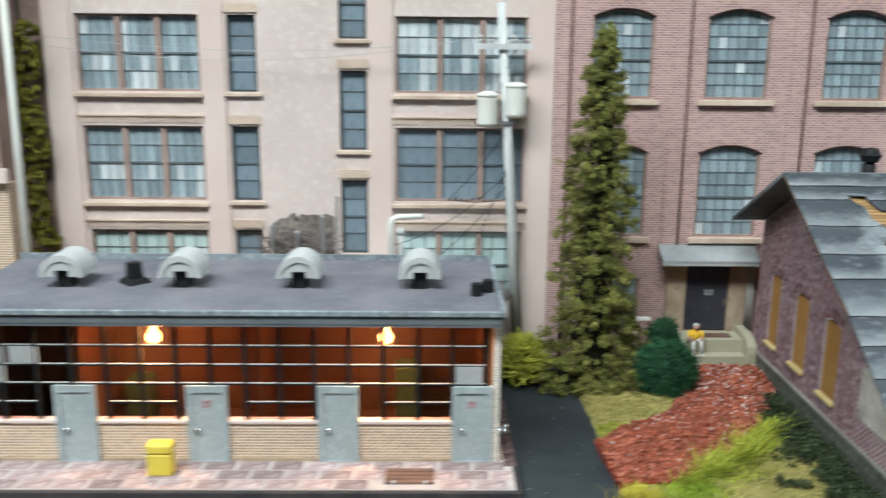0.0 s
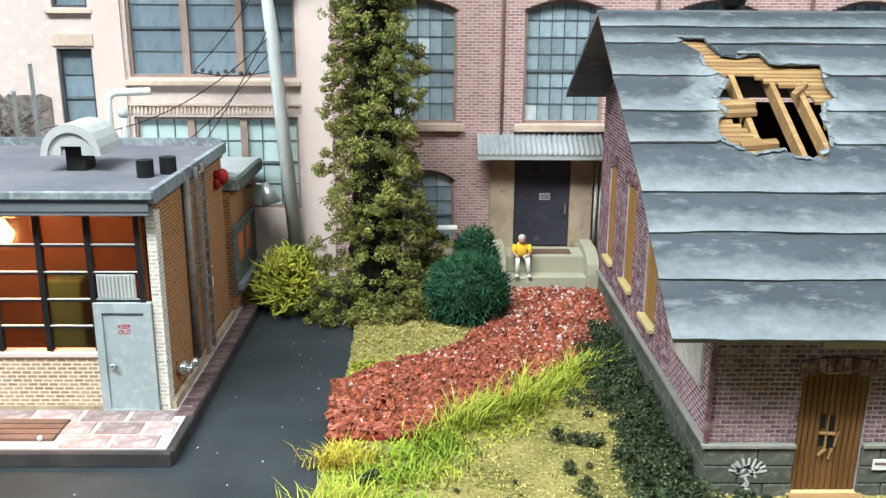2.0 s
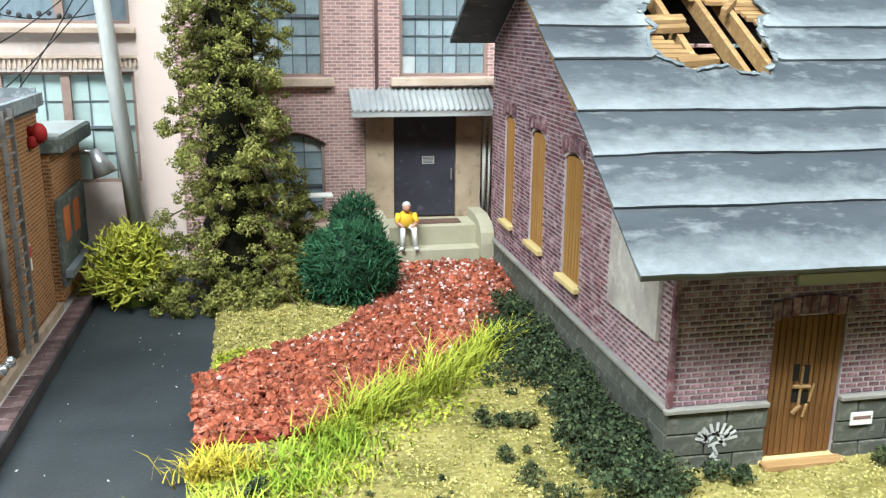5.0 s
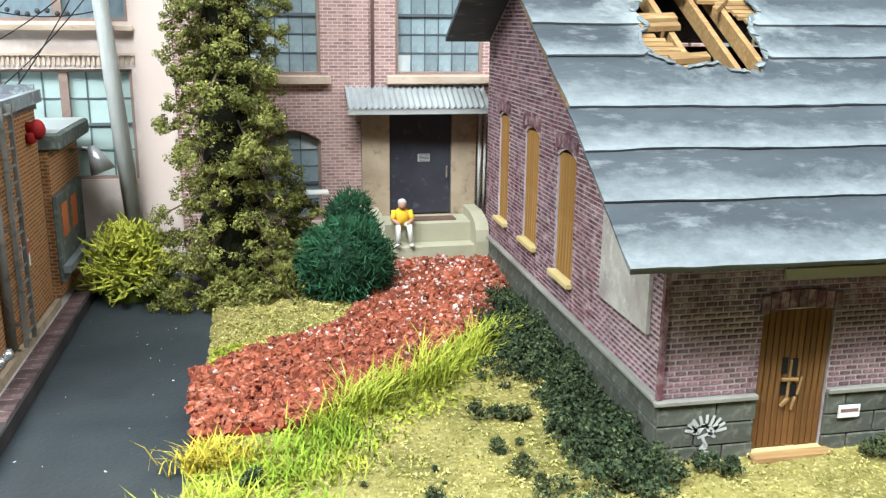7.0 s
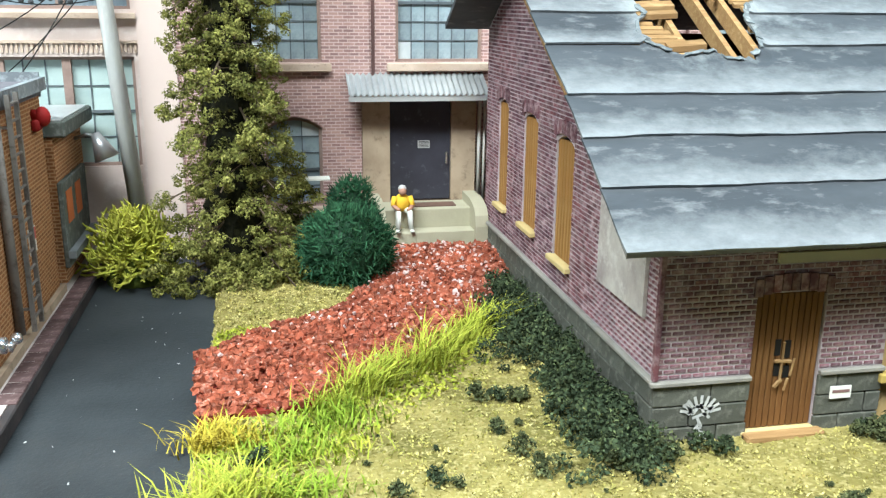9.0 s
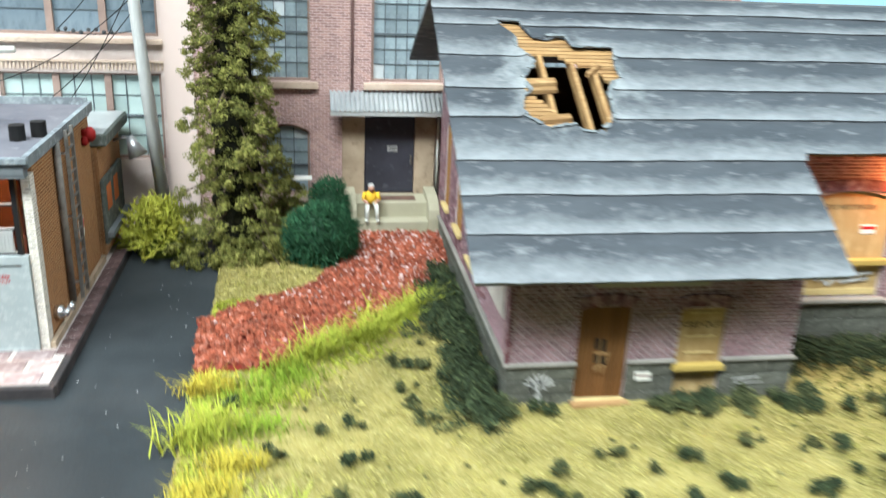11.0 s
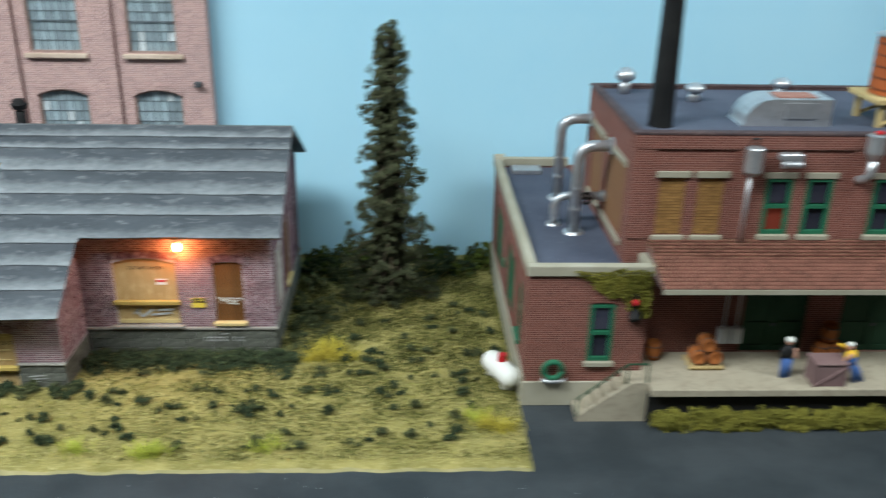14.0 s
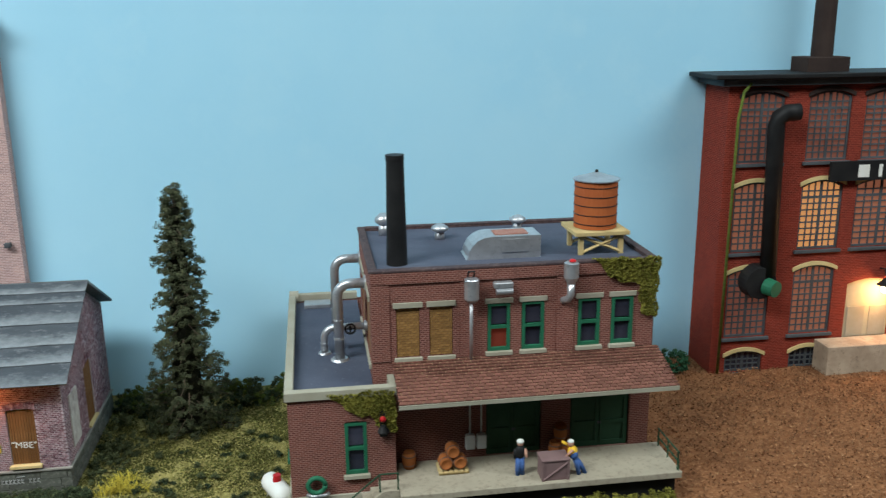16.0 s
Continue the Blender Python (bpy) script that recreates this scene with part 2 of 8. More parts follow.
ALU = mat("silver_paint", (0.55, 0.56, 0.58), (0.42, 0.43, 0.45), (0.3, 0.3, 0.31), broad=80, fine=500, rough=0.35, metal=0.7, bump=0.1, speck=0.68)
VENTGREY = mat("pale_grey_sheet", (0.5, 0.51, 0.5), (0.42, 0.43, 0.43), broad=60, fine=400, rough=0.55, bump=0.1)
RUSTWALL = mat("red_brown_interior", (0.12, 0.05, 0.032), (0.07, 0.032, 0.024), broad=30, fine=300, rough=0.8, bump=0.15)
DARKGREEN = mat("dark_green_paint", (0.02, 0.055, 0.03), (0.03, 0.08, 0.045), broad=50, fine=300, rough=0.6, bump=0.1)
PAVER = mat("pink_grey_paver", (0.25, 0.185, 0.185), (0.34, 0.265, 0.265), (0.46, 0.39, 0.385), broad=120, fine=500, rough=0.9, bump=0.4, rnd=0.38)
SIDEPAVER = mat("dark_plum_paver", (0.075, 0.046, 0.046), (0.125, 0.08, 0.08), (0.26, 0.2, 0.19), broad=120, fine=500, rough=0.9, bump=0.4, rnd=0.3, speck=0.68)
PAVEBASE = mat("pale_mortar_bed", (0.5, 0.45, 0.43), (0.38, 0.33, 0.32), broad=80, fine=500, bump=0.4)
CURB = mat("dark_curb", (0.035, 0.033, 0.035), (0.075, 0.062, 0.062), broad=60, fine=500, bump=0.4)
GRATE = mat("rusty_brown_iron", (0.13, 0.08, 0.065), (0.2, 0.12, 0.09), broad=90, fine=600, rough=0.7, bump=0.3)
YELLOW = mat("yellow_paint", (0.75, 0.6, 0.1), (0.66, 0.5, 0.07), broad=60, fine=400, bump=0.1, rough=0.5)
MUSTARD = mat("mustard_paint", (0.46, 0.34, 0.1), (0.35, 0.25, 0.07), broad=60, fine=400, bump=0.2)
LADDER = mat("dull_grey_iron", (0.17, 0.16, 0.15), (0.24, 0.22, 0.2), (0.1, 0.085, 0.07), broad=80, fine=500, rough=0.6, metal=0.3, bump=0.3)
RED = mat("red_paint", (0.5, 0.02, 0.025), (0.4, 0.015, 0.02), broad=60, fine=400, bump=0.05, rough=0.35)
WHITE = mat("white_paint", (0.78, 0.78, 0.74), (0.7, 0.7, 0.65), broad=60, fine=400, bump=0.05, rough=0.4)
ORANGE = mat("orange_poster", (0.5, 0.15, 0.05), (0.4, 0.11, 0.04), broad=60, fine=400, bump=0)
POLEGREY = mat("weathered_grey_pole", (0.62, 0.64, 0.63), (0.5, 0.52, 0.52), (0.7, 0.72, 0.7), broad=60, fine=400, rough=0.8, bump=0.25, stretch=(1, 1, 0.2))
MORTAR = mat("pale_mortar", (0.62, 0.55, 0.57), (0.36, 0.3, 0.33), broad=80, fine=700, rough=0.95, bump=0.4)
PURPLE = mat("purple_red_brick", (0.19, 0.075, 0.085), (0.125, 0.06, 0.08), (0.38, 0.27, 0.29), broad=70, fine=420, rough=0.85, bump=0.4, rnd=0.35, speck=0.55)
STONE = mat("grey_green_stone", (0.08, 0.084, 0.07), (0.11, 0.114, 0.095), (0.18, 0.18, 0.155), broad=90, fine=600, rough=0.9, bump=0.5, rnd=0.18)
STONECAP = mat("pale_stone_cap", (0.3, 0.29, 0.26), (0.22, 0.21, 0.19), broad=80, fine=600, rough=0.9, bump=0.4)
BOARDWOOD = mat("orange_brown_board", (0.36, 0.19, 0.06), (0.29, 0.145, 0.045), (0.43, 0.25, 0.09), broad=60, fine=300, rough=0.75, bump=0.3, stretch=(2, 2, 0.3), rnd=0.12)
SOOT = mat("sooty_brown", (0.045, 0.03, 0.025), (0.03, 0.02, 0.018), broad=60, fine=400, rough=0.8, bump=0.3)
WOOD = mat("brown_plank_wood", (0.19, 0.09, 0.032), (0.14, 0.063, 0.022), (0.27, 0.14, 0.055), broad=60, fine=300, rough=0.7, bump=0.3, stretch=(3, 3, 0.3), rnd=0.15)
PLY = mat("tan_plywood", (0.45, 0.32, 0.15), (0.37, 0.25, 0.11), (0.56, 0.43, 0.23), broad=50, fine=250, rough=0.75, bump=0.2, stretch=(2, 2, 0.5), rnd=0.06)
SILLWOOD = mat("cream_sill_wood", (0.62, 0.5, 0.25), (0.52, 0.4, 0.18), broad=60, fine=400, bump=0.2)
LATH = mat("fresh_lath_wood", (0.37, 0.225, 0.1), (0.28, 0.16, 0.07), (0.47, 0.31, 0.15), broad=80, fine=400, rough=0.75, bump=0.3, rnd=0.2, stretch=(0.3, 2, 2))
FACBRICK = brick_mat("maroon_brick", (0.205, 0.068, 0.05), (0.165, 0.054, 0.04), (0.3, 0.155, 0.125), 0.26, 0.105, 0.02, bump=0.7)
SHINGLE = mat("red_brown_shingle", (0.155, 0.062, 0.045), (0.115, 0.046, 0.034), (0.24, 0.12, 0.085), broad=60, fine=500, rough=0.85, bump=0.3, rnd=0.22)
TANBED = mat("tan_shingle_bed", (0.42, 0.28, 0.17), (0.32, 0.2, 0.12), broad=60, fine=400, bump=0.2)
TRIM = mat("grey_beige_trim", (0.36, 0.34, 0.27), (0.3, 0.28, 0.21), broad=50, fine=400, bump=0.2)
GREEN = mat("green_paint", (0.022, 0.14, 0.075), (0.02, 0.11, 0.06), broad=60, fine=400, rough=0.5, bump=0.1)
DARKGLASS = mat("dark_factory_pane", (0.022, 0.024, 0.04), (0.05, 0.05, 0.07), broad=60, fine=200, rough=0.15, bump=0, rnd=0.3, spec=0.6)
SHUTTER = mat("ochre_brick", (0.3, 0.16, 0.05), (0.23, 0.115, 0.04), (0.38, 0.24, 0.1), broad=60, fine=400, bump=0.2, rnd=0.2)
BROWNPANEL = mat("dull_brown_panel", (0.23, 0.12, 0.06), (0.2, 0.1, 0.055), broad=50, fine=400, bump=0.2)
DOCK = mat("dock_concrete", (0.36, 0.32, 0.24), (0.3, 0.265, 0.2), (0.24, 0.2, 0.15), broad=40, fine=400, rough=0.9, bump=0.2)
IVY = mat("olive_ivy_turf", (0.22, 0.2, 0.034), (0.14, 0.135, 0.024), (0.3, 0.27, 0.06), broad=110, fine=900, rough=0.95, bump=1.0)
REDMILL = brick_mat("deep_red_brick", (0.24, 0.03, 0.016), (0.2, 0.026, 0.015), (0.3, 0.07, 0.045), 0.3, 0.12, 0.016, bump=0.35)
TANKRED = mat("rust_orange_tank", (0.42, 0.115, 0.035), (0.36, 0.09, 0.03), broad=60, fine=400, bump=0.15)
TIMBER = mat("pale_yellow_timber", (0.55, 0.42, 0.2), (0.45, 0.33, 0.15), broad=60, fine=400, bump=0.2)
BARREL = mat("orange_brown_barrel", (0.36, 0.12, 0.035), (0.28, 0.09, 0.025), broad=80, fine=500, bump=0.2)
CRATE = mat("purple_brown_crate", (0.2, 0.13, 0.125), (0.16, 0.1, 0.1), broad=60, fine=400, bump=0.2)
LEAF1 = mat("olive_conifer_leaf", (0.2, 0.205, 0.05), (0.085, 0.095, 0.024), (0.42, 0.4, 0.13), broad=110, fine=500, rough=0.9, bump=0, rnd=0.45)
LEAF2 = mat("grey_green_conifer_leaf", (0.075, 0.085, 0.045), (0.045, 0.054, 0.028), (0.14, 0.14, 0.07), broad=110, fine=500, rough=0.9, bump=0, rnd=0.4)
LEAF3 = mat("blue_green_needle", (0.03, 0.105, 0.05), (0.018, 0.068, 0.034), (0.06, 0.16, 0.075), broad=110, fine=500, rough=0.85, bump=0, rnd=0.4)
LICHEN = mat("yellow_green_lichen", (0.46, 0.46, 0.07), (0.33, 0.36, 0.05), (0.58, 0.55, 0.13), broad=130, fine=500, rough=0.95, bump=0.3, rnd=0.3)
WEED = mat("dark_weed_leaf", (0.048, 0.07, 0.036), (0.022, 0.034, 0.018), (0.14, 0.175, 0.075), broad=130, fine=500, rough=0.9, bump=0, rnd=0.5)
MIDGREEN = mat("mossy_green_leaf", (0.09, 0.12, 0.022), (0.06, 0.085, 0.018), (0.13, 0.16, 0.03), broad=130, fine=500, rough=0.9, bump=0, rnd=0.4)
BLADE = mat("yellow_green_blade", (0.38, 0.4, 0.05), (0.26, 0.33, 0.04), (0.52, 0.48, 0.09), broad=100, fine=300, rough=0.8, bump=0, rnd=0.3)
FRESH = mat("fresh_green_blade", (0.25, 0.36, 0.035), (0.19, 0.29, 0.03), (0.36, 0.44, 0.07), broad=100, fine=300, rough=0.8, bump=0, rnd=0.3)
GOLD = mat("golden_blade", (0.5, 0.4, 0.05), (0.4, 0.34, 0.045), (0.5, 0.42, 0.09), broad=100, fine=300, rough=0.8, bump=0, rnd=0.25)
BARK = mat("grey_brown_bark", (0.12, 0.09, 0.06), (0.08, 0.06, 0.04), broad=100, fine=500, bump=0.5)
CHIP = mat("red_mulch_chip", (0.33, 0.092, 0.05), (0.22, 0.055, 0.032), (0.58, 0.32, 0.25), broad=160, fine=700, rough=0.7, bump=0.4, rnd=0.45, speck=0.66)
MULCHBED = mat("mulch_bed", (0.25, 0.035, 0.022), (0.18, 0.025, 0.02), (0.5, 0.3, 0.27), broad=100, fine=500, rough=0.7, bump=0.6, speck=0.72)
GREYTHICKET = mat("grey_brown_twig", (0.2, 0.17, 0.16), (0.12, 0.1, 0.1), broad=100, fine=500, bump=0.2, rnd=0.4)
SKIN = mat("doll_skin_paint", (0.5, 0.28, 0.2), (0.45, 0.24, 0.17), bump=0)
BLUE = mat("doll_blue_paint", (0.06, 0.13, 0.33), (0.05, 0.1, 0.26), bump=0)
DOLLWHITE = mat("doll_white_paint", (0.7, 0.72, 0.68), (0.6, 0.62, 0.58), bump=0)
DOLLYELLOW = mat("doll_yellow_paint", (0.8, 0.5, 0.05), (0.75, 0.45, 0.04), bump=0)
DINERGLASS = glass_mat("warm_tinted_glass", (0.68, 0.47, 0.4), 0.26)
BULB = glow_mat("glowing_bulb", (1.0, 0.6, 0.22), 40)
LITWIN = glow_mat("lit_window_sheet", (1.0, 0.45, 0.16), 1.0)
DIMWIN = glow_mat("dim_window_sheet", (0.8, 0.3, 0.17), 0.42)
TOPWIN = glow_mat("faint_window_sheet", (0.6, 0.22, 0.15), 0.3)
REDWIN = glow_mat("red_lit_pane", (0.5, 0.09, 0.05), 0.16)

# ---- building helpers, in centimetres ----
from mathutils.geometry import tessellate_polygon

ORIGIN = {}


def thing(name, x, y, z, label, category, group="", kind=""):
    """An empty at the base of a thing, to parent its parts."""
    ob = new(name)
    ob.empty_display_size = 0.01
    ob.location = (x * CM, y * CM, z * CM)
    ORIGIN[ob.name] = (x, y, z)
    return tagged(ob, label, category, group, kind)


def to_mesh(name, bm, material, o, smooth=False):
    me = bpy.data.meshes.new(name)
    bm.normal_update()
    for v in bm.verts:
        v.co = (v.co - Vector(o)) * CM
    bm.to_mesh(me)
    bm.free()
    for m in material if isinstance(material, (list, tuple)) else [material]:
        me.materials.append(m)
    if smooth:
        me.shade_smooth()
    return me


def part(name, bm, material, parent, label="", smooth=False):
    """One mesh under a thing or a part; bm in world centimetres."""
    o = ORIGIN[parent.name]
    ob = new(name, to_mesh(name, bm, material, o, smooth))
    ob.parent = parent
    ORIGIN[ob.name] = o
    return tagged(ob, label)


def solid(name, bm, material, o, label, category, group="", kind="", smooth=False):
    """A thing that is one mesh, with its origin at o."""
    ob = new(name, to_mesh(name, bm, material, o, smooth))
    ob.location = Vector(o) * CM
    ORIGIN[ob.name] = o
    return tagged(ob, label, category, group, kind)


def setting(name, bm, material, label):
    return solid(name, bm, material, (0, 0, 0), label, name.split("_")[0], kind="structure")


BOXES = {}


def piece(name, parent, material, x0, x1, y0, y1, z0, z1, bev=0.0, turn=0.0):
    """A small block as an object of its own; blocks of one size share a mesh."""
    key = (round(x1 - x0, 2), round(y1 - y0, 2), round(z1 - z0, 2), material.name, bev)
    if key not in BOXES:
        bm = bmesh.new()
        box(bm, -key[0] / 2, key[0] / 2, -key[1] / 2, key[1] / 2, -key[2] / 2, key[2] / 2, bev)
        BOXES[key] = to_mesh(name, bm, material, (0, 0, 0))
    ob = new(name, BOXES[key])
    o = ORIGIN[parent.name]
    ob.parent = parent
    ob.location = ((x0 + x1) / 2 * CM - o[0] * CM, (y0 + y1) / 2 * CM - o[1] * CM, (z0 + z1) / 2 * CM - o[2] * CM)
    ob.rotation_euler = (0, turn, 0)
    return ob


def box(bm, x0, x1, y0, y1, z0, z1, bev=0.0):
    vs = [bm.verts.new((x, y, z)) for x in (x0, x1) for y in (y0, y1) for z in (z0, z1)]
    fs = [bm.faces.new([vs[i] for i in f]) for f in ((0, 1, 3, 2), (4, 6, 7, 5), (0, 4, 5, 1), (2, 3, 7, 6), (0, 2, 6, 4), (1, 5, 7, 3))]
    if bev:
        es = list({e for f in fs for e in f.edges})
        bmesh.ops.bevel(bm, geom=es, offset=bev, segments=1, affect="EDGES", profile=0.5)
    return vs


def boxed(*a):
    bm = bmesh.new()
    box(bm, *a)
    return bm


def cyl(bm, p0, p1, r0, r1=None, n=16, caps=True):
    r1 = r0 if r1 is None else r1
    p0, p1 = Vector(p0), Vector(p1)
    q = (p1 - p0).to_track_quat("Z", "Y")
    rings = []
    for p, r in ((p0, r0), (p1, r1)):
        rings.append([bm.verts.new(p + q @ Vector((r * math.cos(2 * math.pi * i / n), r * math.sin(2 * math.pi * i / n), 0))) for i in range(n)])
    for i in range(n):
        bm.faces.new((rings[0][i], rings[0][(i + 1) % n], rings[1][(i + 1) % n], rings[1][i]))
    if caps:
        bm.faces.new(rings[0][::-1])
        bm.faces.new(rings[1])


def lathe(bm, x, y, rows, n=20):
    """rows of (radius, z) turned round an upright axis."""
    rings = [[bm.verts.new((x + r * math.cos(2 * math.pi * i / n), y + r * math.sin(2 * math.pi * i / n), z)) for i in range(n)] for r, z in rows]
    for a, b in zip(rings, rings[1:]):
        for i in range(n):
            bm.faces.new((a[i], a[(i + 1) % n], b[(i + 1) % n], b[i]))
    bm.faces.new(rings[0][::-1])
    bm.faces.new(rings[-1])


def tube(bm, pts, r, n=8, r1=None):
    pts = [Vector(p) for p in pts]
    rings = []
    for i, p in enumerate(pts):
        d = (pts[min(i + 1, len(pts) - 1)] - pts[max(i - 1, 0)]).normalized()
        q = d.to_track_quat("Z", "Y")
        rr = r if r1 is None else r + (r1 - r) * i / (len(pts) - 1)
        rings.append([bm.verts.new(p + q @ Vector((rr * math.cos(2 * math.pi * k / n), rr * math.sin(2 * math.pi * k / n), 0))) for k in range(n)])
    for a, b in zip(rings, rings[1:]):
        shift = min(range(n), key=lambda s: (a[0].co - b[s].co).length)
        for k in range(n):
            bm.faces.new((a[k], a[(k + 1) % n], b[(k + 1 + shift) % n], b[(k + shift) % n]))
    bm.faces.new(rings[0][::-1])
    bm.faces.new(rings[-1])


def ball(bm, c, r, seg=12, rings=8, scale=(1, 1, 1)):
    m = Matrix.Translation(c) @ Matrix.Diagonal((*scale, 1))
    bmesh.ops.create_uvsphere(bm, u_segments=seg, v_segments=rings, radius=r, matrix=m)


def slab(bm, outer, holes, axis, d0, d1):
    """A flat slab with openings through it. axis: the way it is thick; outlines are (u, v) over the two others."""
    to = {"y": lambda u, v, d: (u, d, v), "x": lambda u, v, d: (d, u, v), "z": lambda u, v, d: (u, v, d)}[axis]
    loops = [list(outer)] + [list(h) for h in holes]
    tris = tessellate_polygon([[Vector((u, v, 0)) for u, v in lp] for lp in loops])
    flat = [p for lp in loops for p in lp]
    a = [bm.verts.new(to(u, v, d0)) for u, v in flat]
    b = [bm.verts.new(to(u, v, d1)) for u, v in flat]
    for t in tris:
        bm.faces.new([a[i] for i in t])
        bm.faces.new([b[i] for i in reversed(t)])
    k = 0
    for lp in loops:
        n = len(lp)
        for i in range(n):
            j = (i + 1) % n
            bm.faces.new((a[k + i], a[k + j], b[k + j], b[k + i]))
        k += n
    bmesh.ops.recalc_face_normals(bm, faces=bm.faces)


def slabbed(*a):
    bm = bmesh.new()
    slab(bm, *a)
    return bm


def rect(u0, u1, v0, v1):
    return [(u0, v0), (u1, v0), (u1, v1), (u0, v1)]


def arch(u0, u1, v0, v1, rise, n=8):
    """A rectangle with a segmental top that reaches v1 at its middle."""
    w = u1 - u0
    return [(u0, v0), (u1, v0)] + [(u1 - w * i / n, v1 - rise * (2 * i / n - 1) ** 2) for i in range(n + 1)]


def text_part(name, words, size, m, material, parent, label=""):
    cu = bpy.data.curves.new(name, "FONT")
    cu.body, cu.size, cu.align_x, cu.align_y, cu.extrude = words, size * CM, "CENTER", "CENTER", 0.00004
    tmp = bpy.data.objects.new(name, cu)
    scene.collection.objects.link(tmp)
    me = bpy.data.meshes.new_from_object(tmp)
    bpy.data.objects.remove(tmp)
    me.materials.append(material)
    ob = new(name, me)
    ob.parent = parent
    o = ORIGIN[parent.name]
    ob.matrix_basis = Matrix.Translation([-v * CM for v in o]) @ m
    return tagged(ob, label)


def at(x, y, z, rx=0, ry=0, rz=0):
    return pose(x * CM, y * CM, z * CM, rx, ry, rz)


def pydata(name, verts, faces, material, o, smooth=False):
    me = bpy.data.meshes.new(name)
    v = (np.asarray(verts, dtype=float) - np.array(o)) * CM
    me.from_pydata(v.tolist(), [], [tuple(f) for f in faces])
    me.materials.append(material)
    if smooth:
        me.shade_smooth()
    return me


def leaf_quads(centres, size, rng, face=None):
    """Small leaf faces at the given places, turned at random or roughly along face."""
    n = len(centres)
    a = rng.normal(size=(n, 3))
    if face is not None:
        a = np.cross(face + 0.35 * rng.normal(size=(n, 3)), a)
    a /= np.linalg.norm(a, axis=1)[:, None]
    b = np.cross(a, rng.normal(size=(n, 3)) if face is None else face + 0.35 * rng.normal(size=(n, 3)))
    b /= np.linalg.norm(b, axis=1)[:, None]
    s = size * rng.uniform(0.6, 1.3, (n, 1))
    a, b = a * s, b * s * 0.55
    v = np.stack([centres - a, centres + b, centres + a, centres - b], 1).reshape(-1, 3)
    f = np.arange(4 * n).reshape(n, 4)
    return v, f


def clump_points(centre, r, n, rng, flat=0.8):
    p = rng.normal(size=(n, 3))
    p /= np.linalg.norm(p, axis=1)[:, None]
    p *= r * rng.uniform(0.55, 1.0, (n, 1))
    p[:, 2] *= flat
    return p + np.array(centre)

# ---- the room and the layout's ground ----
# unseen floor, ceiling and end walls close the room; dark greys cut bounced light
setting("floor", boxed(-220, 280, -240, 43, -101, -100), ROOM, "plain grey floor of the layout room")
setting("ceiling", boxed(-220, 280, -240, 43, 120, 122), CEIL, "white painted ceiling of the layout room")
setting("wall_north", boxed(-220, 280, 41.5, 43, -100, 120), SKY, "sky-blue painted backdrop wall behind the layout")
setting("wall_south", boxed(-220, 280, -242, -240, -100, 120), ROOM, "plain wall behind the aisle")
setting("wall_west", boxed(-222, -220, -240, 43, -100, 120), ROOM, "plain end wall of the room")
setting("wall_east", boxed(280, 282, -240, 43, -100, 120), ROOM, "plain end wall of the room")
setting("wall_bench", boxed(-60, 140, 6.5, 41.45, -100, -3.01), ROOM, "plain dark bench front that carries the layout")
setting("road", boxed(-60, 140, 6, 41.45, -3, 0), ASPHALT, "dark grey painted asphalt road and driveway")


def inside(poly, x, y):
    hit = False
    for (x0, y0), (x1, y1) in zip(poly, poly[1:] + poly[:1]):
        if (y0 > y) != (y1 > y) and x < (x1 - x0) * (y - y0) / (y1 - y0) + x0:
            hit = not hit
    return hit


MULCH = [(6.7, 27.9), (6.45, 31.1), (7.6, 32.2), (9.9, 33.9), (11.2, 35.6), (11.9, 38.2), (15.1, 38.2), (15.15, 35.7), (13.6, 33.2), (12.0, 30.8), (10.2, 29.0), (8.6, 28.1)]


def lawn_height(x, y):
    edge = min(1.0, max(0.0, min(x - 6.65, y - 19.2, 44.3 - x)) / 0.7)
    h = 0.02 + edge * (0.12 + 0.05 * noise.noise((x * 0.5, y * 0.5, 0)) + 0.05 * noise.noise((x * 1.7, y * 1.7, 3)))
    if x < 15.3 and y > 33.5:
        h += 0.42 * min(1.0, (y - 33.5) / 4.0)
    return h + 0.02 * noise.noise((x * 5, y * 5, 7))


def lawn():
    nx, ny = 190, 115
    x0, x1, y1 = 6.65, 44.3, 41.4
    verts, faces = [], []
    for j in range(ny + 1):
        for i in range(nx + 1):
            x = x0 + (x1 - x0) * i / nx
            y0 = 19.2 + 0.2 * max(0, 1 - (x - 6.4) / 9) + 0.12 * noise.noise((x * 0.8, 0, 1)) + 0.05 * noise.noise((x * 3, 0, 5))
            y = y0 + (y1 - y0) * j / ny
            side = 0.12 * noise.noise((0, y * 0.9, 2)) + 0.05 * noise.noise((0, y * 3, 2)) if i == 0 else 0
            z = -0.02 if i in (0, nx) or j in (0, ny) else lawn_height(x, y)
            verts.append((x + side, y, z))
    for j in range(ny):
        for i in range(nx):
            a = j * (nx + 1) + i
            faces.append((a, a + 1, a + nx + 2, a + nx + 1))
    ob = new("ground_lawn", pydata("ground_lawn", verts, faces, LAWN, (0, 0, 0), True))
    tagged(ob, "dry yellow-green turf of the overgrown lot", "lawn", kind="structure")


lawn()


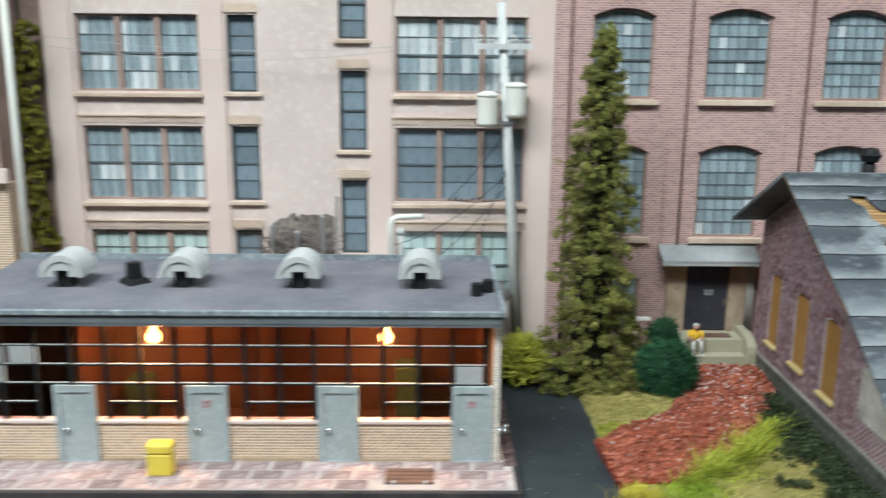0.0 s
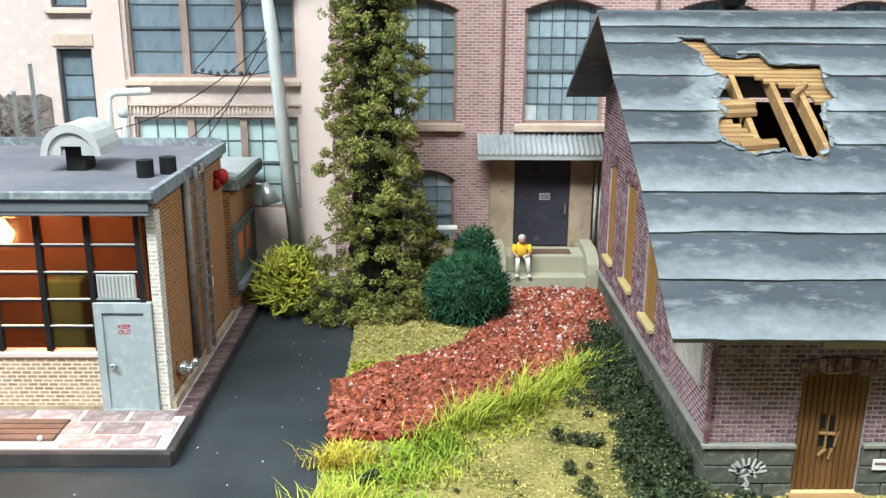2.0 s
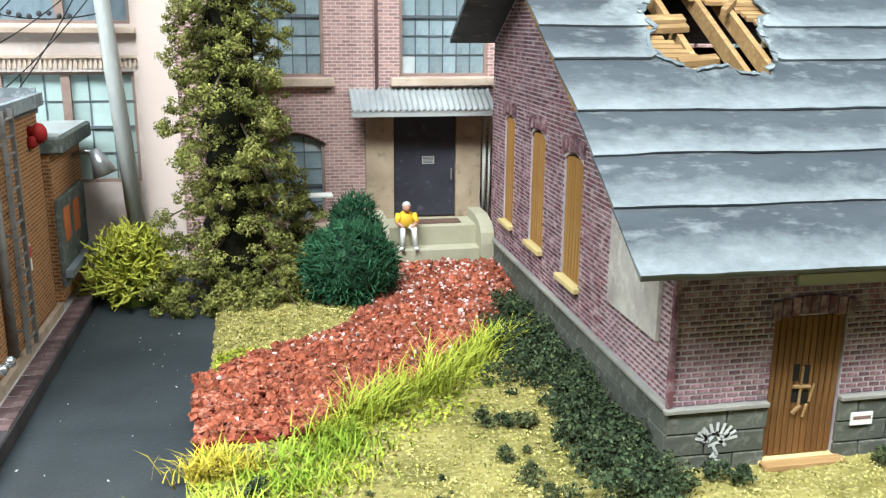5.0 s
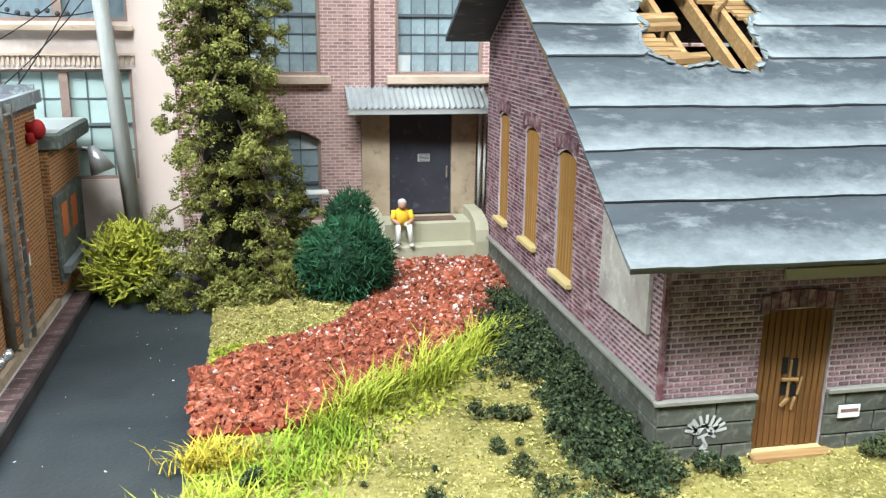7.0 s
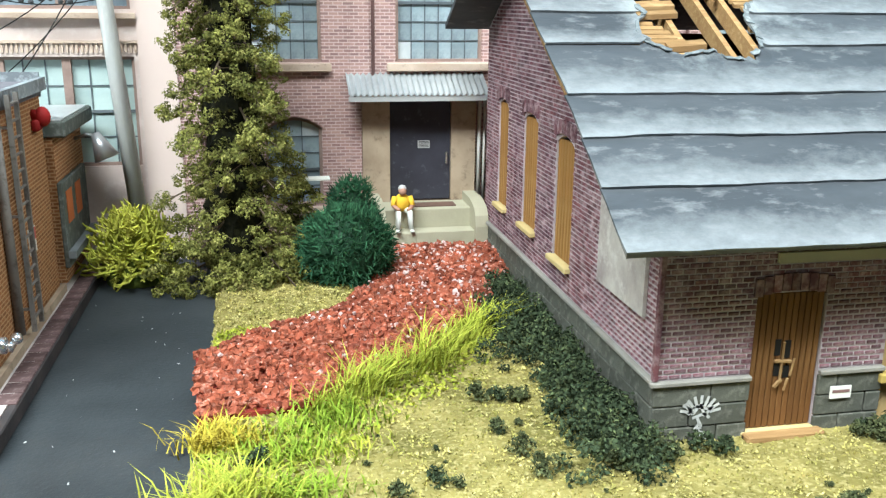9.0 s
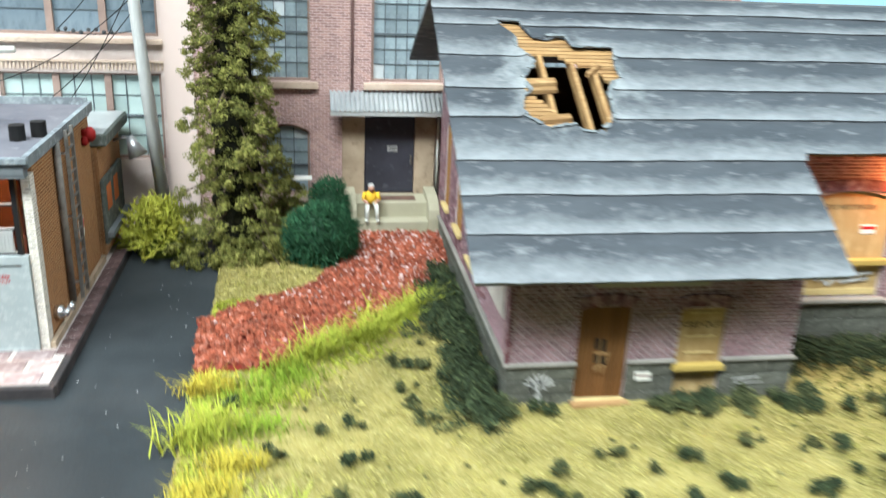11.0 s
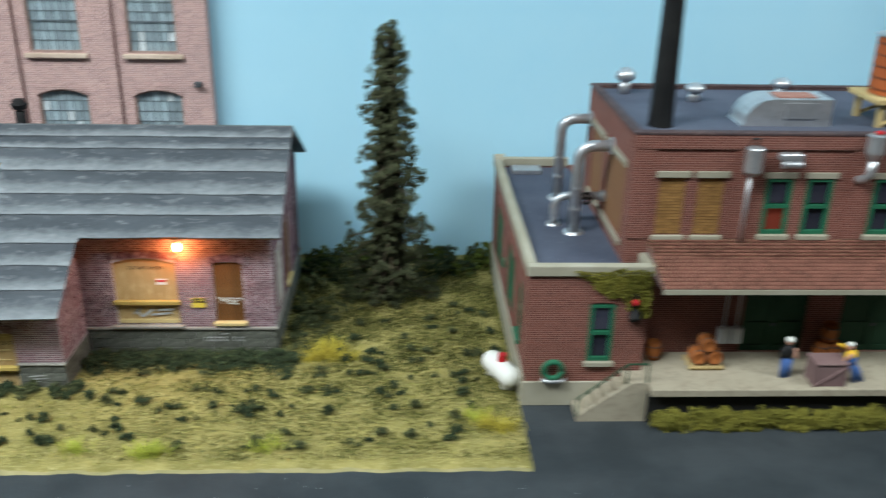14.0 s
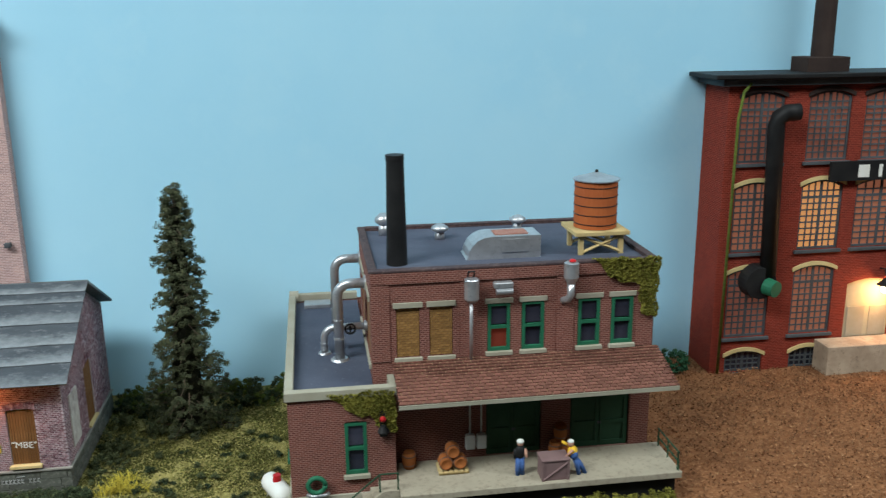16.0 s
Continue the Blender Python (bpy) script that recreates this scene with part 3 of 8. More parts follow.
def dirt_field():
    nx, ny = 120, 60
    verts, faces = [], []
    for j in range(ny + 1):
        for i in range(nx + 1):
            x = 64.2 + (140 - 64.2) * (i / nx) ** 1.6
            y = 15 + 26.4 * j / ny
            z = 0.12 + 0.12 * noise.noise((x * 0.4, y * 0.4, 9)) + 0.07 * noise.noise((x * 1.6, y * 1.6, 4)) + 0.03 * noise.noise((x * 4, y * 4, 4))
            if i == 0 or j == 0:
                z = -0.02
            verts.append((x + (0.4 * noise.noise((0, y * 0.6, 3)) if i == 0 else 0), y, z))
    for j in range(ny):
        for i in range(nx):
            a = j * (nx + 1) + i
            faces.append((a, a + 1, a + nx + 2, a + nx + 1))
    ob = new("ground_dirt", pydata("ground_dirt", verts, faces, DIRT, (0, 0, 0), True))
    tagged(ob, "loose reddish-brown dirt yard", "dirt", kind="structure")


dirt_field()

# ---- the old mill: a shallow building front against the backdrop ----
FY = 40.6
mill = thing("mill_building", 5, 41, 0, "tall pale stucco and pink brick mill front with many windows", "building")
ROWS_Z = [(3.1, 6.5), (7.9, 11.35), (12.9, 16.3)]
STUCCO_WIN = [(-15.9, -10.4, a, b) for a, b in ROWS_Z] + [(-9.15, -7.85, a, b) for a, b in ROWS_Z] + [(-1.6, 4.35, a, b) for a, b in ROWS_Z]
STUCCO_WIN += [(-4.15, -2.9, 5.4, 8.9), (-4.15, -2.9, 10.3, 13.9), (-4.15, -2.9, 15.3, 18.4)]
part("stucco_wall", slabbed(rect(-17.3, 5.6, -0.02, 25), [rect(*w) for w in STUCCO_WIN], "y", FY, 41.45), STUCCO, mill, "pale pink stucco wall")
ARCH_COLS = [(7.3, 10.1), (12.5, 15.4), (17.9, 20.75), (23.35, 26.1)]
ARCH_WIN = [(a, b, z0, z1) for z0, z1 in ((6.3, 10.65), (12.75, 16.75), (19.0, 22.9)) for a, b in ARCH_COLS] + [(8.2, 10.05, 1.6, 4.55)]
part("brick_wall", slabbed(rect(5.605, 27.8, -0.02, 25), [arch(*w, 0.35) for w in ARCH_WIN], "y", FY, 41.45), MILLBRICK, mill, "faded pink brick wall")
for x0, x1 in ((-17.3, -16.1), (-10.3, -9.3), (-2.75, -1.75), (4.5, 5.6)):
    part("pilaster", boxed(x0, x1, FY - 0.12, FY - 0.002, 0, 25), PILASTER, mill)
for x0, x1 in ((-16.1, -10.3), (-1.75, 4.5)):
    for z0, z1 in ((6.62, 7.78), (11.5, 12.8)):
        bm = bmesh.new()
        box(bm, x0, x1, FY - 0.22, FY - 0.002, z1 - 0.16, z1 + 0.02, 0.02)
        part("ledge", bm, LEDGE, mill)
        part("string_course", boxed(x0, x1, FY - 0.1, FY - 0.002, z0 + 0.28, z0 + 0.36), LEDGE, mill)
        bm = bmesh.new()
        n = int((x1 - x0) / 0.14)
        for i in range(n):
            xx = x0 + 0.03 + (x1 - x0) * i / n
            box(bm, xx, xx + 0.07, FY - 0.06, FY - 0.002, z0, z0 + 0.27)
        part("dentil_course", bm, LEDGE, mill)["kind"] = "stuff"
for w in STUCCO_WIN:
    if w[1] - w[0] < 2:
        bm = bmesh.new()
        box(bm, w[0] - 0.2, w[1] + 0.2, FY - 0.16, FY - 0.002, w[2] - 0.2, w[2] - 0.02, 0.02)
        part("sill", bm, LEDGE, mill)
        part("window_head", boxed(w[0] - 0.1, w[1] + 0.1, FY - 0.06, FY - 0.002, w[3] + 0.1, w[3] + 0.5), LEDGE, mill)


PANE_RNG = random.Random(61)


def sash_window(x0, x1, z0, z1, cols, nx, nz, frame_mat, glass, rise=0.0, bar=0.03, pale=(0.0, 0.0)):
    """A framed window with posts, bars and single panes."""
    yb = FY + 0.22
    t = 0.1
    outer = arch(x0 + 0.005, x1 - 0.005, z0 + 0.005, z1 - 0.005, rise) if rise else rect(x0 + 0.005, x1 - 0.005, z0 + 0.005, z1 - 0.005)
    inner = arch(x0 + t, x1 - t, z0 + t, z1 - t, rise * 0.8) if rise else rect(x0 + t, x1 - t, z0 + t, z1 - t)
    bm = slabbed(outer, [inner], "y", yb - 0.12, yb + 0.12)
    w = part("window", bm, frame_mat, mill)
    span = (x1 - x0 - 2 * t) / cols
    for c in range(1, cols):
        xx = x0 + t + span * c
        part("post", boxed(xx - 0.13, xx + 0.13, yb - 0.11, yb + 0.11, z0 + t, z1 - t), frame_mat, w)
    bm = bmesh.new()
    zm = z0 + t + (z1 - z0 - 2 * t) * (nz // 2) / nz
    box(bm, x0 + t, x1 - t, yb - 0.02, yb + 0.05, zm - 0.045, zm + 0.045)
    for c in range(cols):
        a = x0 + t + span * c
        for i in range(1, nx):
            xx = a + span * i / nx
            box(bm, xx - bar / 2, xx + bar / 2, yb + 0.005, yb + 0.04, z0 + t, z1 - t - (rise * abs(2 * (xx - x0) / (x1 - x0) - 1) ** 2 if rise else 0))
    for j in range(1, nz):
        zz = z0 + t + (z1 - z0 - 2 * t) * j / nz
        box(bm, x0 + t, x1 - t, yb + 0.01, yb + 0.038, zz - bar / 2, zz + bar / 2)
    part("glazing_grid", bm, MUNTIN, w)
    for c in range(cols):
        for i in range(nx):
            for j in range(nz):
                a = x0 + t + span * c + span * i / nx
                zz = z0 + t + (z1 - z0 - 2 * t) * j / nz
                sheet = PALEPANE if PANE_RNG.random() < pale[1 if j >= nz // 2 else 0] else glass
                piece("pane", w, sheet, a, a + span / nx, yb + 0.04, yb + 0.08, zz, zz + (z1 - z0 - 2 * t) / nz)
    return w


for w in STUCCO_WIN:
    wide = w[1] - w[0] > 3
    top, low = w[2] > 12, w[2] < 5
    pale = (0.15, 0.95) if wide and top and w[0] > -5 else ((0.3, 0.1) if wide and w[0] < -5 else (0.0, 0.0))
    sash_window(*w, 3 if wide else 1, (3 if low else 4 if top or w[0] < -5 else 1) if wide else 1, 4, WINBROWN if wide else WINDARK, (GREENPANE if low else PANE if w[0] < -5 or top else DEEPPANE) if wide else DEEPPANE, bar=0.03 if wide and not low else 0.04, pale=pale)
for w in ARCH_WIN:
    sash_window(*w, 1, 6 if w[2] > 5 else 3, 7 if w[2] > 5 else 5, WINBROWN, PANE, 0.35, 0.035, (0.1, 0.06))
    part("sill", boxed(w[0] - 0.3, w[1] + 0.3, FY - 0.22, FY - 0.002, w[2] - 0.28, w[2] - 0.02, 0.02), LEDGE, mill, "pale stone sill")
    bm = bmesh.new()
    nb = int((w[1] - w[0] + 0.2) / 0.14)
    hw = 0.43 * (w[1] - w[0] + 0.2) / nb
    for i in range(nb):
        u = w[0] - 0.1 + (w[1] - w[0] + 0.2) * (i + 0.5) / nb
        k = 2 * (u - w[0]) / (w[1] - w[0]) - 1
        zt = w[3] - 0.35 * k * k + 0.03
        box(bm, u - hw, u + hw, FY - 0.035, FY - 0.002, zt, zt + 0.34)
    part("brick_arch", bm, MILLBRICK, mill)
# thin downspouts whose dark mauve takes in their shadow line
for x in (6.35, 11.75, 17.2, 22.65):
    bm = bmesh.new()
    tube(bm, [(x, FY - 0.06, 25), (x, FY - 0.06, 12), (x, FY - 0.06, 0.1)], 0.055, 8)
    part("downspout", bm, DRAIN, mill, "rust-red downspout", True)
    part("pier", boxed(x - 0.75, x - 0.12, FY - 0.05, FY - 0.002, 0, 25), MILLBRICK, mill)
part("cornice", boxed(5.605, 27.9, FY - 0.3, FY - 0.002, 24.4, 25.05), LEDGE, mill)
part("wall_bracket", boxed(26.9, 27.3, FY - 0.35, FY - 0.002, 10.9, 11.2, 0.04), WINDARK, mill)
RUBBLE = mat("painted_rubble", (0.2, 0.17, 0.15), (0.33, 0.29, 0.26), (0.09, 0.08, 0.08), broad=130, fine=420, rough=0.9, bump=0.6, speck=0.56)
top = [(-7.5 + 3.0 * k / 16, 6.75 + 0.5 * min(1, k / 5) + 0.22 * noise.noise((k * 0.9, 2, 7))) for k in range(17)]
part("rubble_patch", slabbed([(-7.5, 4.0), (-4.5, 4.0)] + top[::-1], [], "y", FY - 0.06, FY - 0.002), RUBBLE, mill, "grey-brown rubble patch on the stucco")
# doorway
part("door_surround", slabbed(rect(11.35, 15.15, 1.7, 5.3), [rect(12.25, 14.32, 1.6, 5.12)], "y", FY - 0.3, FY - 0.002), CONCRETE, mill, "stained concrete door surround")
door = part("door", boxed(12.27, 14.3, FY - 0.2, FY - 0.05, 1.76, 5.11), DARKMETAL, mill, "dark blue-black steel door")
part("sign_plate", boxed(13.2, 13.6, FY - 0.225, FY - 0.201, 3.5, 3.75), VENTGREY, door)
part("handle", boxed(14.14, 14.2, FY - 0.27, FY - 0.201, 2.95, 3.35, 0.01), CHROME, door)
bm = bmesh.new()
for i in range(5):
    box(bm, 13.23, 13.57, FY - 0.229, FY - 0.226, 3.53 + 0.045 * i, 3.55 + 0.045 * i)
part("notice_print", bm, BLACK, door)
bm = bmesh.new()
tube(bm, [(15.3, FY - 0.2, 1.7), (15.3, FY - 0.2, 5.5)], 0.07, 8)
tube(bm, [(15.48, FY - 0.2, 1.7), (15.48, FY - 0.2, 5.5)], 0.05, 8)
part("conduit", bm, WHITE, mill, "thin white conduit pair", True)
# corrugated canopy over the door
canopy = thing("door_canopy", 13.1, 39.5, 5.5, "corrugated galvanised canopy over the mill door", "canopy")
nx = 96
verts, faces = [], []
for i in range(nx + 1):
    x = 10.85 + 4.55 * i / nx
    w = 0.05 * math.cos(i * math.pi / 2.0)
    for y, z in ((39.5, 5.36 + w), (40.58, 5.95 + w), (40.58, 5.9 + w), (39.5, 5.31 + w)):
        verts.append((x, y, z))
for i in range(nx):
    for k in range(4):
        a, b = 4 * i + k, 4 * i + (k + 1) % 4
        faces.append((a, b, b + 4, a + 4))
ob = new("sheet", pydata("sheet", verts, faces, GALV, ORIGIN[canopy.name]))
ob.parent = canopy
part("fascia", boxed(10.85, 15.4, 39.52, 39.6, 5.14, 5.3), VENTGREY, canopy)
for x in (11.1, 15.2):
    part("bracket", boxed(x - 0.06, x + 0.06, 39.61, 40.28, 5.16, 5.28), VENTGREY, canopy)

# concrete stoop
stoop = thing("concrete_stoop", 13.2, 39.3, 0, "olive-grey concrete stoop with rounded side walls and steps", "stoop")
part("platform", boxed(11.85, 14.75, 39.05, 40.28, 0, 1.72, 0.03), STOOP, stoop)
part("step", boxed(11.85, 14.75, 38.45, 39.04, 0, 1.1, 0.03), STOOP, stoop)
for x0, x1 in ((11.2, 11.84), (14.72, 15.15)):
    pts = [(38.2, 0), (40.28, 0), (40.28, 2.02), (39.2, 2.02)] + [(38.75 - 0.55 * math.sin(a), 1.25 + 0.65 * math.cos(a)) for a in (0.1, 0.5, 1.0, 1.57)]
    part("side_wall", slabbed(pts, [], "x", x0, x1), STOOP, stoop)
part("door_mat", boxed(12.9, 14.3, 39.3, 39.85, 1.724, 1.76), GRATE, stoop, "dark brown grating mat")

# red mulch path
bm = bmesh.new()
slab(bm, MULCH, [], "z", 0.0, 0.24)
for v in bm.verts:
    if v.co.z > 0.1:
        v.co.z += 0.42 * min(1.0, max(0.0, (v.co.y - 33.5) / 4.0))
solid("mulch_bed", bm, MULCHBED, (10, 33, 0), "bed of red mulch under loose chips", "path", kind="structure")


FLECK = mat("pale_pink_fleck", (0.66, 0.52, 0.5), (0.5, 0.34, 0.32), broad=160, fine=700, rough=0.7, bump=0.2, rnd=0.3)


def chips():
    rng = np.random.default_rng(3)
    verts, faces = [], []
    cube = np.array([(-1, -1, -1), (1, -1, -1), (1, 1, -1), (-1, 1, -1), (-1, -1, 1), (1, -1, 1), (1, 1, 1), (-1, 1, 1)], float)
    quads = np.array([(0, 3, 2, 1), (4, 5, 6, 7), (0, 1, 5, 4), (1, 2, 6, 5), (2, 3, 7, 6), (3, 0, 4, 7)])
    n = 0
    while n < 6800:
        x, y = rng.uniform(6.2, 15.2), rng.uniform(27.7, 38.3)
        wob = 0.18 * noise.noise((x * 2, y * 2, 0))
        if not inside(MULCH, x + wob, y - wob):
            continue
        s = rng.uniform(0.04, 0.1)
        c = cube * rng.uniform(0.45, 1.0, (1, 3)) * s * rng.uniform(0.6, 1.3, (8, 1))
        m = np.array(Euler(rng.uniform(0, 6.3, 3)).to_matrix())
        h = 0.24 + 0.42 * min(1.0, max(0.0, (y - 33.5) / 4.0)) + 0.1 * max(0, noise.noise((x * 1.2, y * 1.2, 5))) + rng.uniform(0, 0.1)
        verts.append(c @ m.T + (x, y, h))
        faces.append(quads + 8 * n)
        n += 1
    ob = new("mulch_chips", pydata("mulch_chips", np.concatenate(verts), np.concatenate(faces), CHIP, (10, 33, 0)))
    ob.location = (0.1, 0.33, 0)
    tagged(ob, "loose red wood mulch chips covering the path", "mulch", kind="stuff")
    verts, faces, n = [], [], 0
    while n < 420:
        y = 38.2 - abs(rng.normal()) * 3.0
        x = rng.uniform(6.4, 15.2)
        if y < 28 or not inside(MULCH, x, y):
            continue
        c = cube * rng.uniform(0.3, 1.0, (1, 3)) * rng.uniform(0.025, 0.06)
        m = np.array(Euler(rng.uniform(0, 6.3, 3)).to_matrix())
        h = 0.36 + 0.42 * min(1.0, max(0.0, (y - 33.5) / 4.0)) + 0.1 * max(0, noise.noise((x * 1.2, y * 1.2, 5)))
        verts.append(c @ m.T + (x, y, h))
        faces.append(quads + 8 * n)
        n += 1
    pale = new("pale_flecks", pydata("pale_flecks", np.concatenate(verts), np.concatenate(faces), FLECK, (10, 33, 0)))
    pale.location = (0.1, 0.33, 0)
    tagged(pale, "pale pinkish-white flecks scattered over red mulch", "mulch", kind="stuff")


chips()

# ---- the diner-like shop with a long window front ----
BELLRED = mat("dull_bell_red", (0.33, 0.02, 0.02), (0.24, 0.015, 0.015), broad=60, fine=400, bump=0.1, rough=0.55)
EDGEPALE = mat("pale_roof_lip", (0.25, 0.29, 0.31), (0.16, 0.18, 0.2), (0.4, 0.45, 0.47), broad=60, fine=400, rough=0.6, bump=0.2)
shop = thing("brick_shop", -7, 32.5, 0.36, "long low brick shop with a gridded window front, lit inside", "building")
SX0, SX1, SF, SB = -16.9, 2.7, 29.3, 36.3
DOORS = [(-13.25, -11.8), (-8.6, -7.15), (-3.95, -2.5), (0.83, 2.26)]
lower = [(SX0, 0.36), (2.27, 0.36), (2.27, 1.82), (SX0, 1.82)]
part("front_wall", slabbed(lower, [], "y", SF, SF + 0.3), CREAMBRICK, shop, "cream brick apron wall")
part("window_sill", boxed(SX0, 2.27, SF - 0.06, SF + 0.32, 1.823, 1.96, 0.02), PILASTER, shop)
part("plinth", boxed(SX0, 2.27, SF - 0.06, SF - 0.003, 0.36, 0.5), CONCRETE, shop)
part("corner_pillar", boxed(2.28, 2.52, SF - 0.04, SF + 0.35, 0.36, 5.6), WHITEBRICK, shop, "whitewashed brick corner pillar")
part("side_wall", boxed(2.2, 2.48, SF + 0.353, SB, 0.36, 5.75), ORANGEBRICK, shop, "orange-brown brick side wall")
part("side_wall", boxed(SX0 - 0.3, SX0 - 0.003, SF, SB, 0.55, 5.6), ORANGEBRICK, shop)
part("back_wall", boxed(SX0, 2.19, SB - 0.3, SB, 0.55, 5.75), ORANGEBRICK, shop)
part("inner_floor", boxed(SX0, 2.19, SF + 0.31, SB - 0.31, 0.55, 0.62), RUSTWALL, shop)
part("inner_wall", boxed(SX0, 2.19, 33.4, 33.5, 0.63, 5.6), RUSTWALL, shop, "red-brown interior wall")
part("wall_footing", boxed(2.523, 2.66, SF, SB, 0.36, 0.6), CONCRETE, shop)
for x in (-12.6, -6.2, 1.9):
    part("partition", boxed(x, x + 0.15, SF + 0.5, 33.39, 0.63, 5.5), RUSTWALL, shop)
for x0, x1, h in ((-11.5, -10.6, 2.6), (-1.25, -0.3, 3.2)):
    part("counter", boxed(x0, x1, 31.3, 32.4, 0.63, h, 0.05), DARKGREEN, shop)
cols = [2.05 - 1.22 * k for k in range(16)]
for x in cols:
    part("mullion", boxed(x - 0.07, x + 0.07, SF - 0.05, SF + 0.1, 2.0, 5.6), BLACK, shop)
rows_z = [1.95 + 0.705 * k for k in range(6)]
for i in range(15):
    for j in range(5):
        x1, x0 = cols[i] - 0.07, cols[i + 1] + 0.07
        if any(a - 0.3 < (x0 + x1) / 2 < b + 0.3 for a, b in DOORS) and j < 2:
            continue
        z0, z1 = rows_z[j] + 0.03, rows_z[j + 1] - 0.03
        pane_ob = piece("pane", shop, DINERGLASS, x0, x1, SF + 0.04, SF + 0.07, z0, z1)
        pane_ob.visible_shadow = False
for z in rows_z[1:5]:
    for x1, x0 in zip(cols, cols[1:]):
        if z < 3.0 and any(a - 0.3 < (x0 + x1) / 2 < b + 0.3 for a, b in DOORS):
            continue
        part("transom", boxed(x0 + 0.07, x1 - 0.07, SF - 0.02, SF + 0.075, z - 0.06, z + 0.004), BLACK, shop)
        # thin pale strip puts the highlight along the transom into colour
        part("transom_lip", boxed(x0 + 0.07, x1 - 0.07, SF - 0.03, SF + 0.03, z + 0.006, z + 0.03), VENTGREY, shop)
for x0, x1, j in ((-16.0, -14.9, 3), (-14.7, -13.7, 3), (0.95, 1.9, 2), (-16.0, -14.9, 2)):
    g = part("vent_panel", boxed(x0, x1, SF - 0.03, SF + 0.03, rows_z[j] + 0.04, rows_z[j + 1] - 0.04), VENTGREY, shop, "pale louvred vent panel")
    bm = bmesh.new()
    for k in range(10):
        xx = x0 + (x1 - x0) * (k + 0.3) / 10
        box(bm, xx, xx + 0.03, SF - 0.06, SF - 0.031, rows_z[j] + 0.06, rows_z[j + 1] - 0.06)
    part("louvre", bm, VENTGREY, g)
for n, (x0, x1) in enumerate(DOORS):
    fr = part("door_frame", slabbed([(x0, 0.4), (x1, 0.4), (x1, 3.3), (x0, 3.3)], [rect(x0 + 0.2, x1 - 0.2, 0.44, 3.05)], "y", SF - 0.14, SF + 0.05), GREYDOOR, shop, "grey door frame")
    leaf = part("door", boxed(x0 + 0.205, x1 - 0.205, SF - 0.09, SF + 0.02, 0.445, 3.04), GREYDOOR, fr, "pale blue-grey painted door")
    bm = bmesh.new()
    ball(bm, (x0 + 0.36, SF - 0.16, 1.65), 0.09)
    part("knob", bm, CHROME, fr, "", True)
    if n % 2:
        text_part("lettering", "KEEP\nOUT", 0.15, at((x0 + x1) / 2, SF - 0.094, 2.6, 90), RED, fr, "small red KEEP OUT lettering")
for x, y, z in DINER_BULBS:
    bm = bmesh.new()
    ball(bm, (x, y, z + 0.1), 0.14, 14, 10, (1, 1, 2.2))
    part("bulb", bm, BULB, shop, "glowing warm bulb", True)
    part("bulb_holder", boxed(x - 0.08, x + 0.08, y - 0.08, y + 0.08, z + 0.42, 5.6), BLACK, shop)
roof = part("roof", boxed(SX0 - 0.4, 2.5, SF - 0.4, SB + 0.1, 5.755, 6.1), DECK, shop, "stained grey flat roof")
part("roof_fascia", boxed(SX0 - 0.45, 2.64, SF - 0.5, SF - 0.402, 5.99, 6.2, 0.03), EDGEPALE, roof, "pale blue-grey roof lip")
part("fascia_board", boxed(SX0 - 0.45, 2.5, SF - 0.42, SF - 0.401, 5.7, 5.985), ROOFEDGE, roof)
part("roof_soffit", boxed(SX0 - 0.4, 2.5, SF - 0.4, SF - 0.05, 5.6, 5.752), ROOFEDGE, roof)
part("roof_edge", boxed(2.503, 2.66, SF - 0.4, SB + 0.1, 5.9, 6.22), EDGEPALE, roof)
part("roof_edge", boxed(SX0 - 0.45, 2.5, SB + 0.102, SB + 0.2, 5.7, 6.34), EDGEPALE, roof)
for x in (-13.7, -9.3, -4.9, -0.35):
    v = thing("roof_vent", x, 32.3, 6.1, "pale grey hooded vent on the shop's flat roof", "vent", "vents on the shop roof")
    part("stub", boxed(x - 0.26, x + 0.26, 32.0, 32.7, 6.08, 6.75), BLACK, v)
    outer = [(x - 0.8, 6.55)] + [(x - 0.8 * math.cos(a), 6.55 + 0.85 * math.sin(a)) for a in [math.pi * k / 12 for k in range(1, 12)]] + [(x + 0.8, 6.55)]
    inner = [(x + 0.62, 6.55)] + [(x + 0.62 * math.cos(a), 6.55 + 0.62 * math.sin(a)) for a in [math.pi * k / 12 for k in range(1, 12)]] + [(x - 0.62, 6.55)]
    part("hood", slabbed(outer + inner, [], "y", 31.7, 33.3), VENTGREY, v)
    part("hood_back", slabbed(inner, [], "y", 33.0, 33.2), VENTGREY, v)
    notch = [(x - 0.61, 6.56)] + [(x - 0.61 * math.cos(a), 6.56 + 0.6 * math.sin(a)) for a in [math.pi * k / 12 for k in range(1, 12)]] + [(x + 0.61, 6.56), (x + 0.27, 6.56), (x + 0.27, 6.8), (x - 0.27, 6.8), (x - 0.27, 6.56)]
    part("hood_face", slabbed(notch, [], "y", 31.76, 31.84), VENTGREY, v, "pale hood face with a dark notch")
v = thing("roof_box", -11.3, 32.7, 6.1, "small black tapered vent on the shop roof", "vent")
bm = bmesh.new()
cyl(bm, (-11.3, 32.7, 6.08), (-11.3, 32.7, 6.3), 0.65, 0.5, 4)
cyl(bm, (-11.3, 32.7, 6.28), (-11.3, 32.7, 6.9), 0.35, 0.3, 4)
part("cowl", bm, BLACK, v)
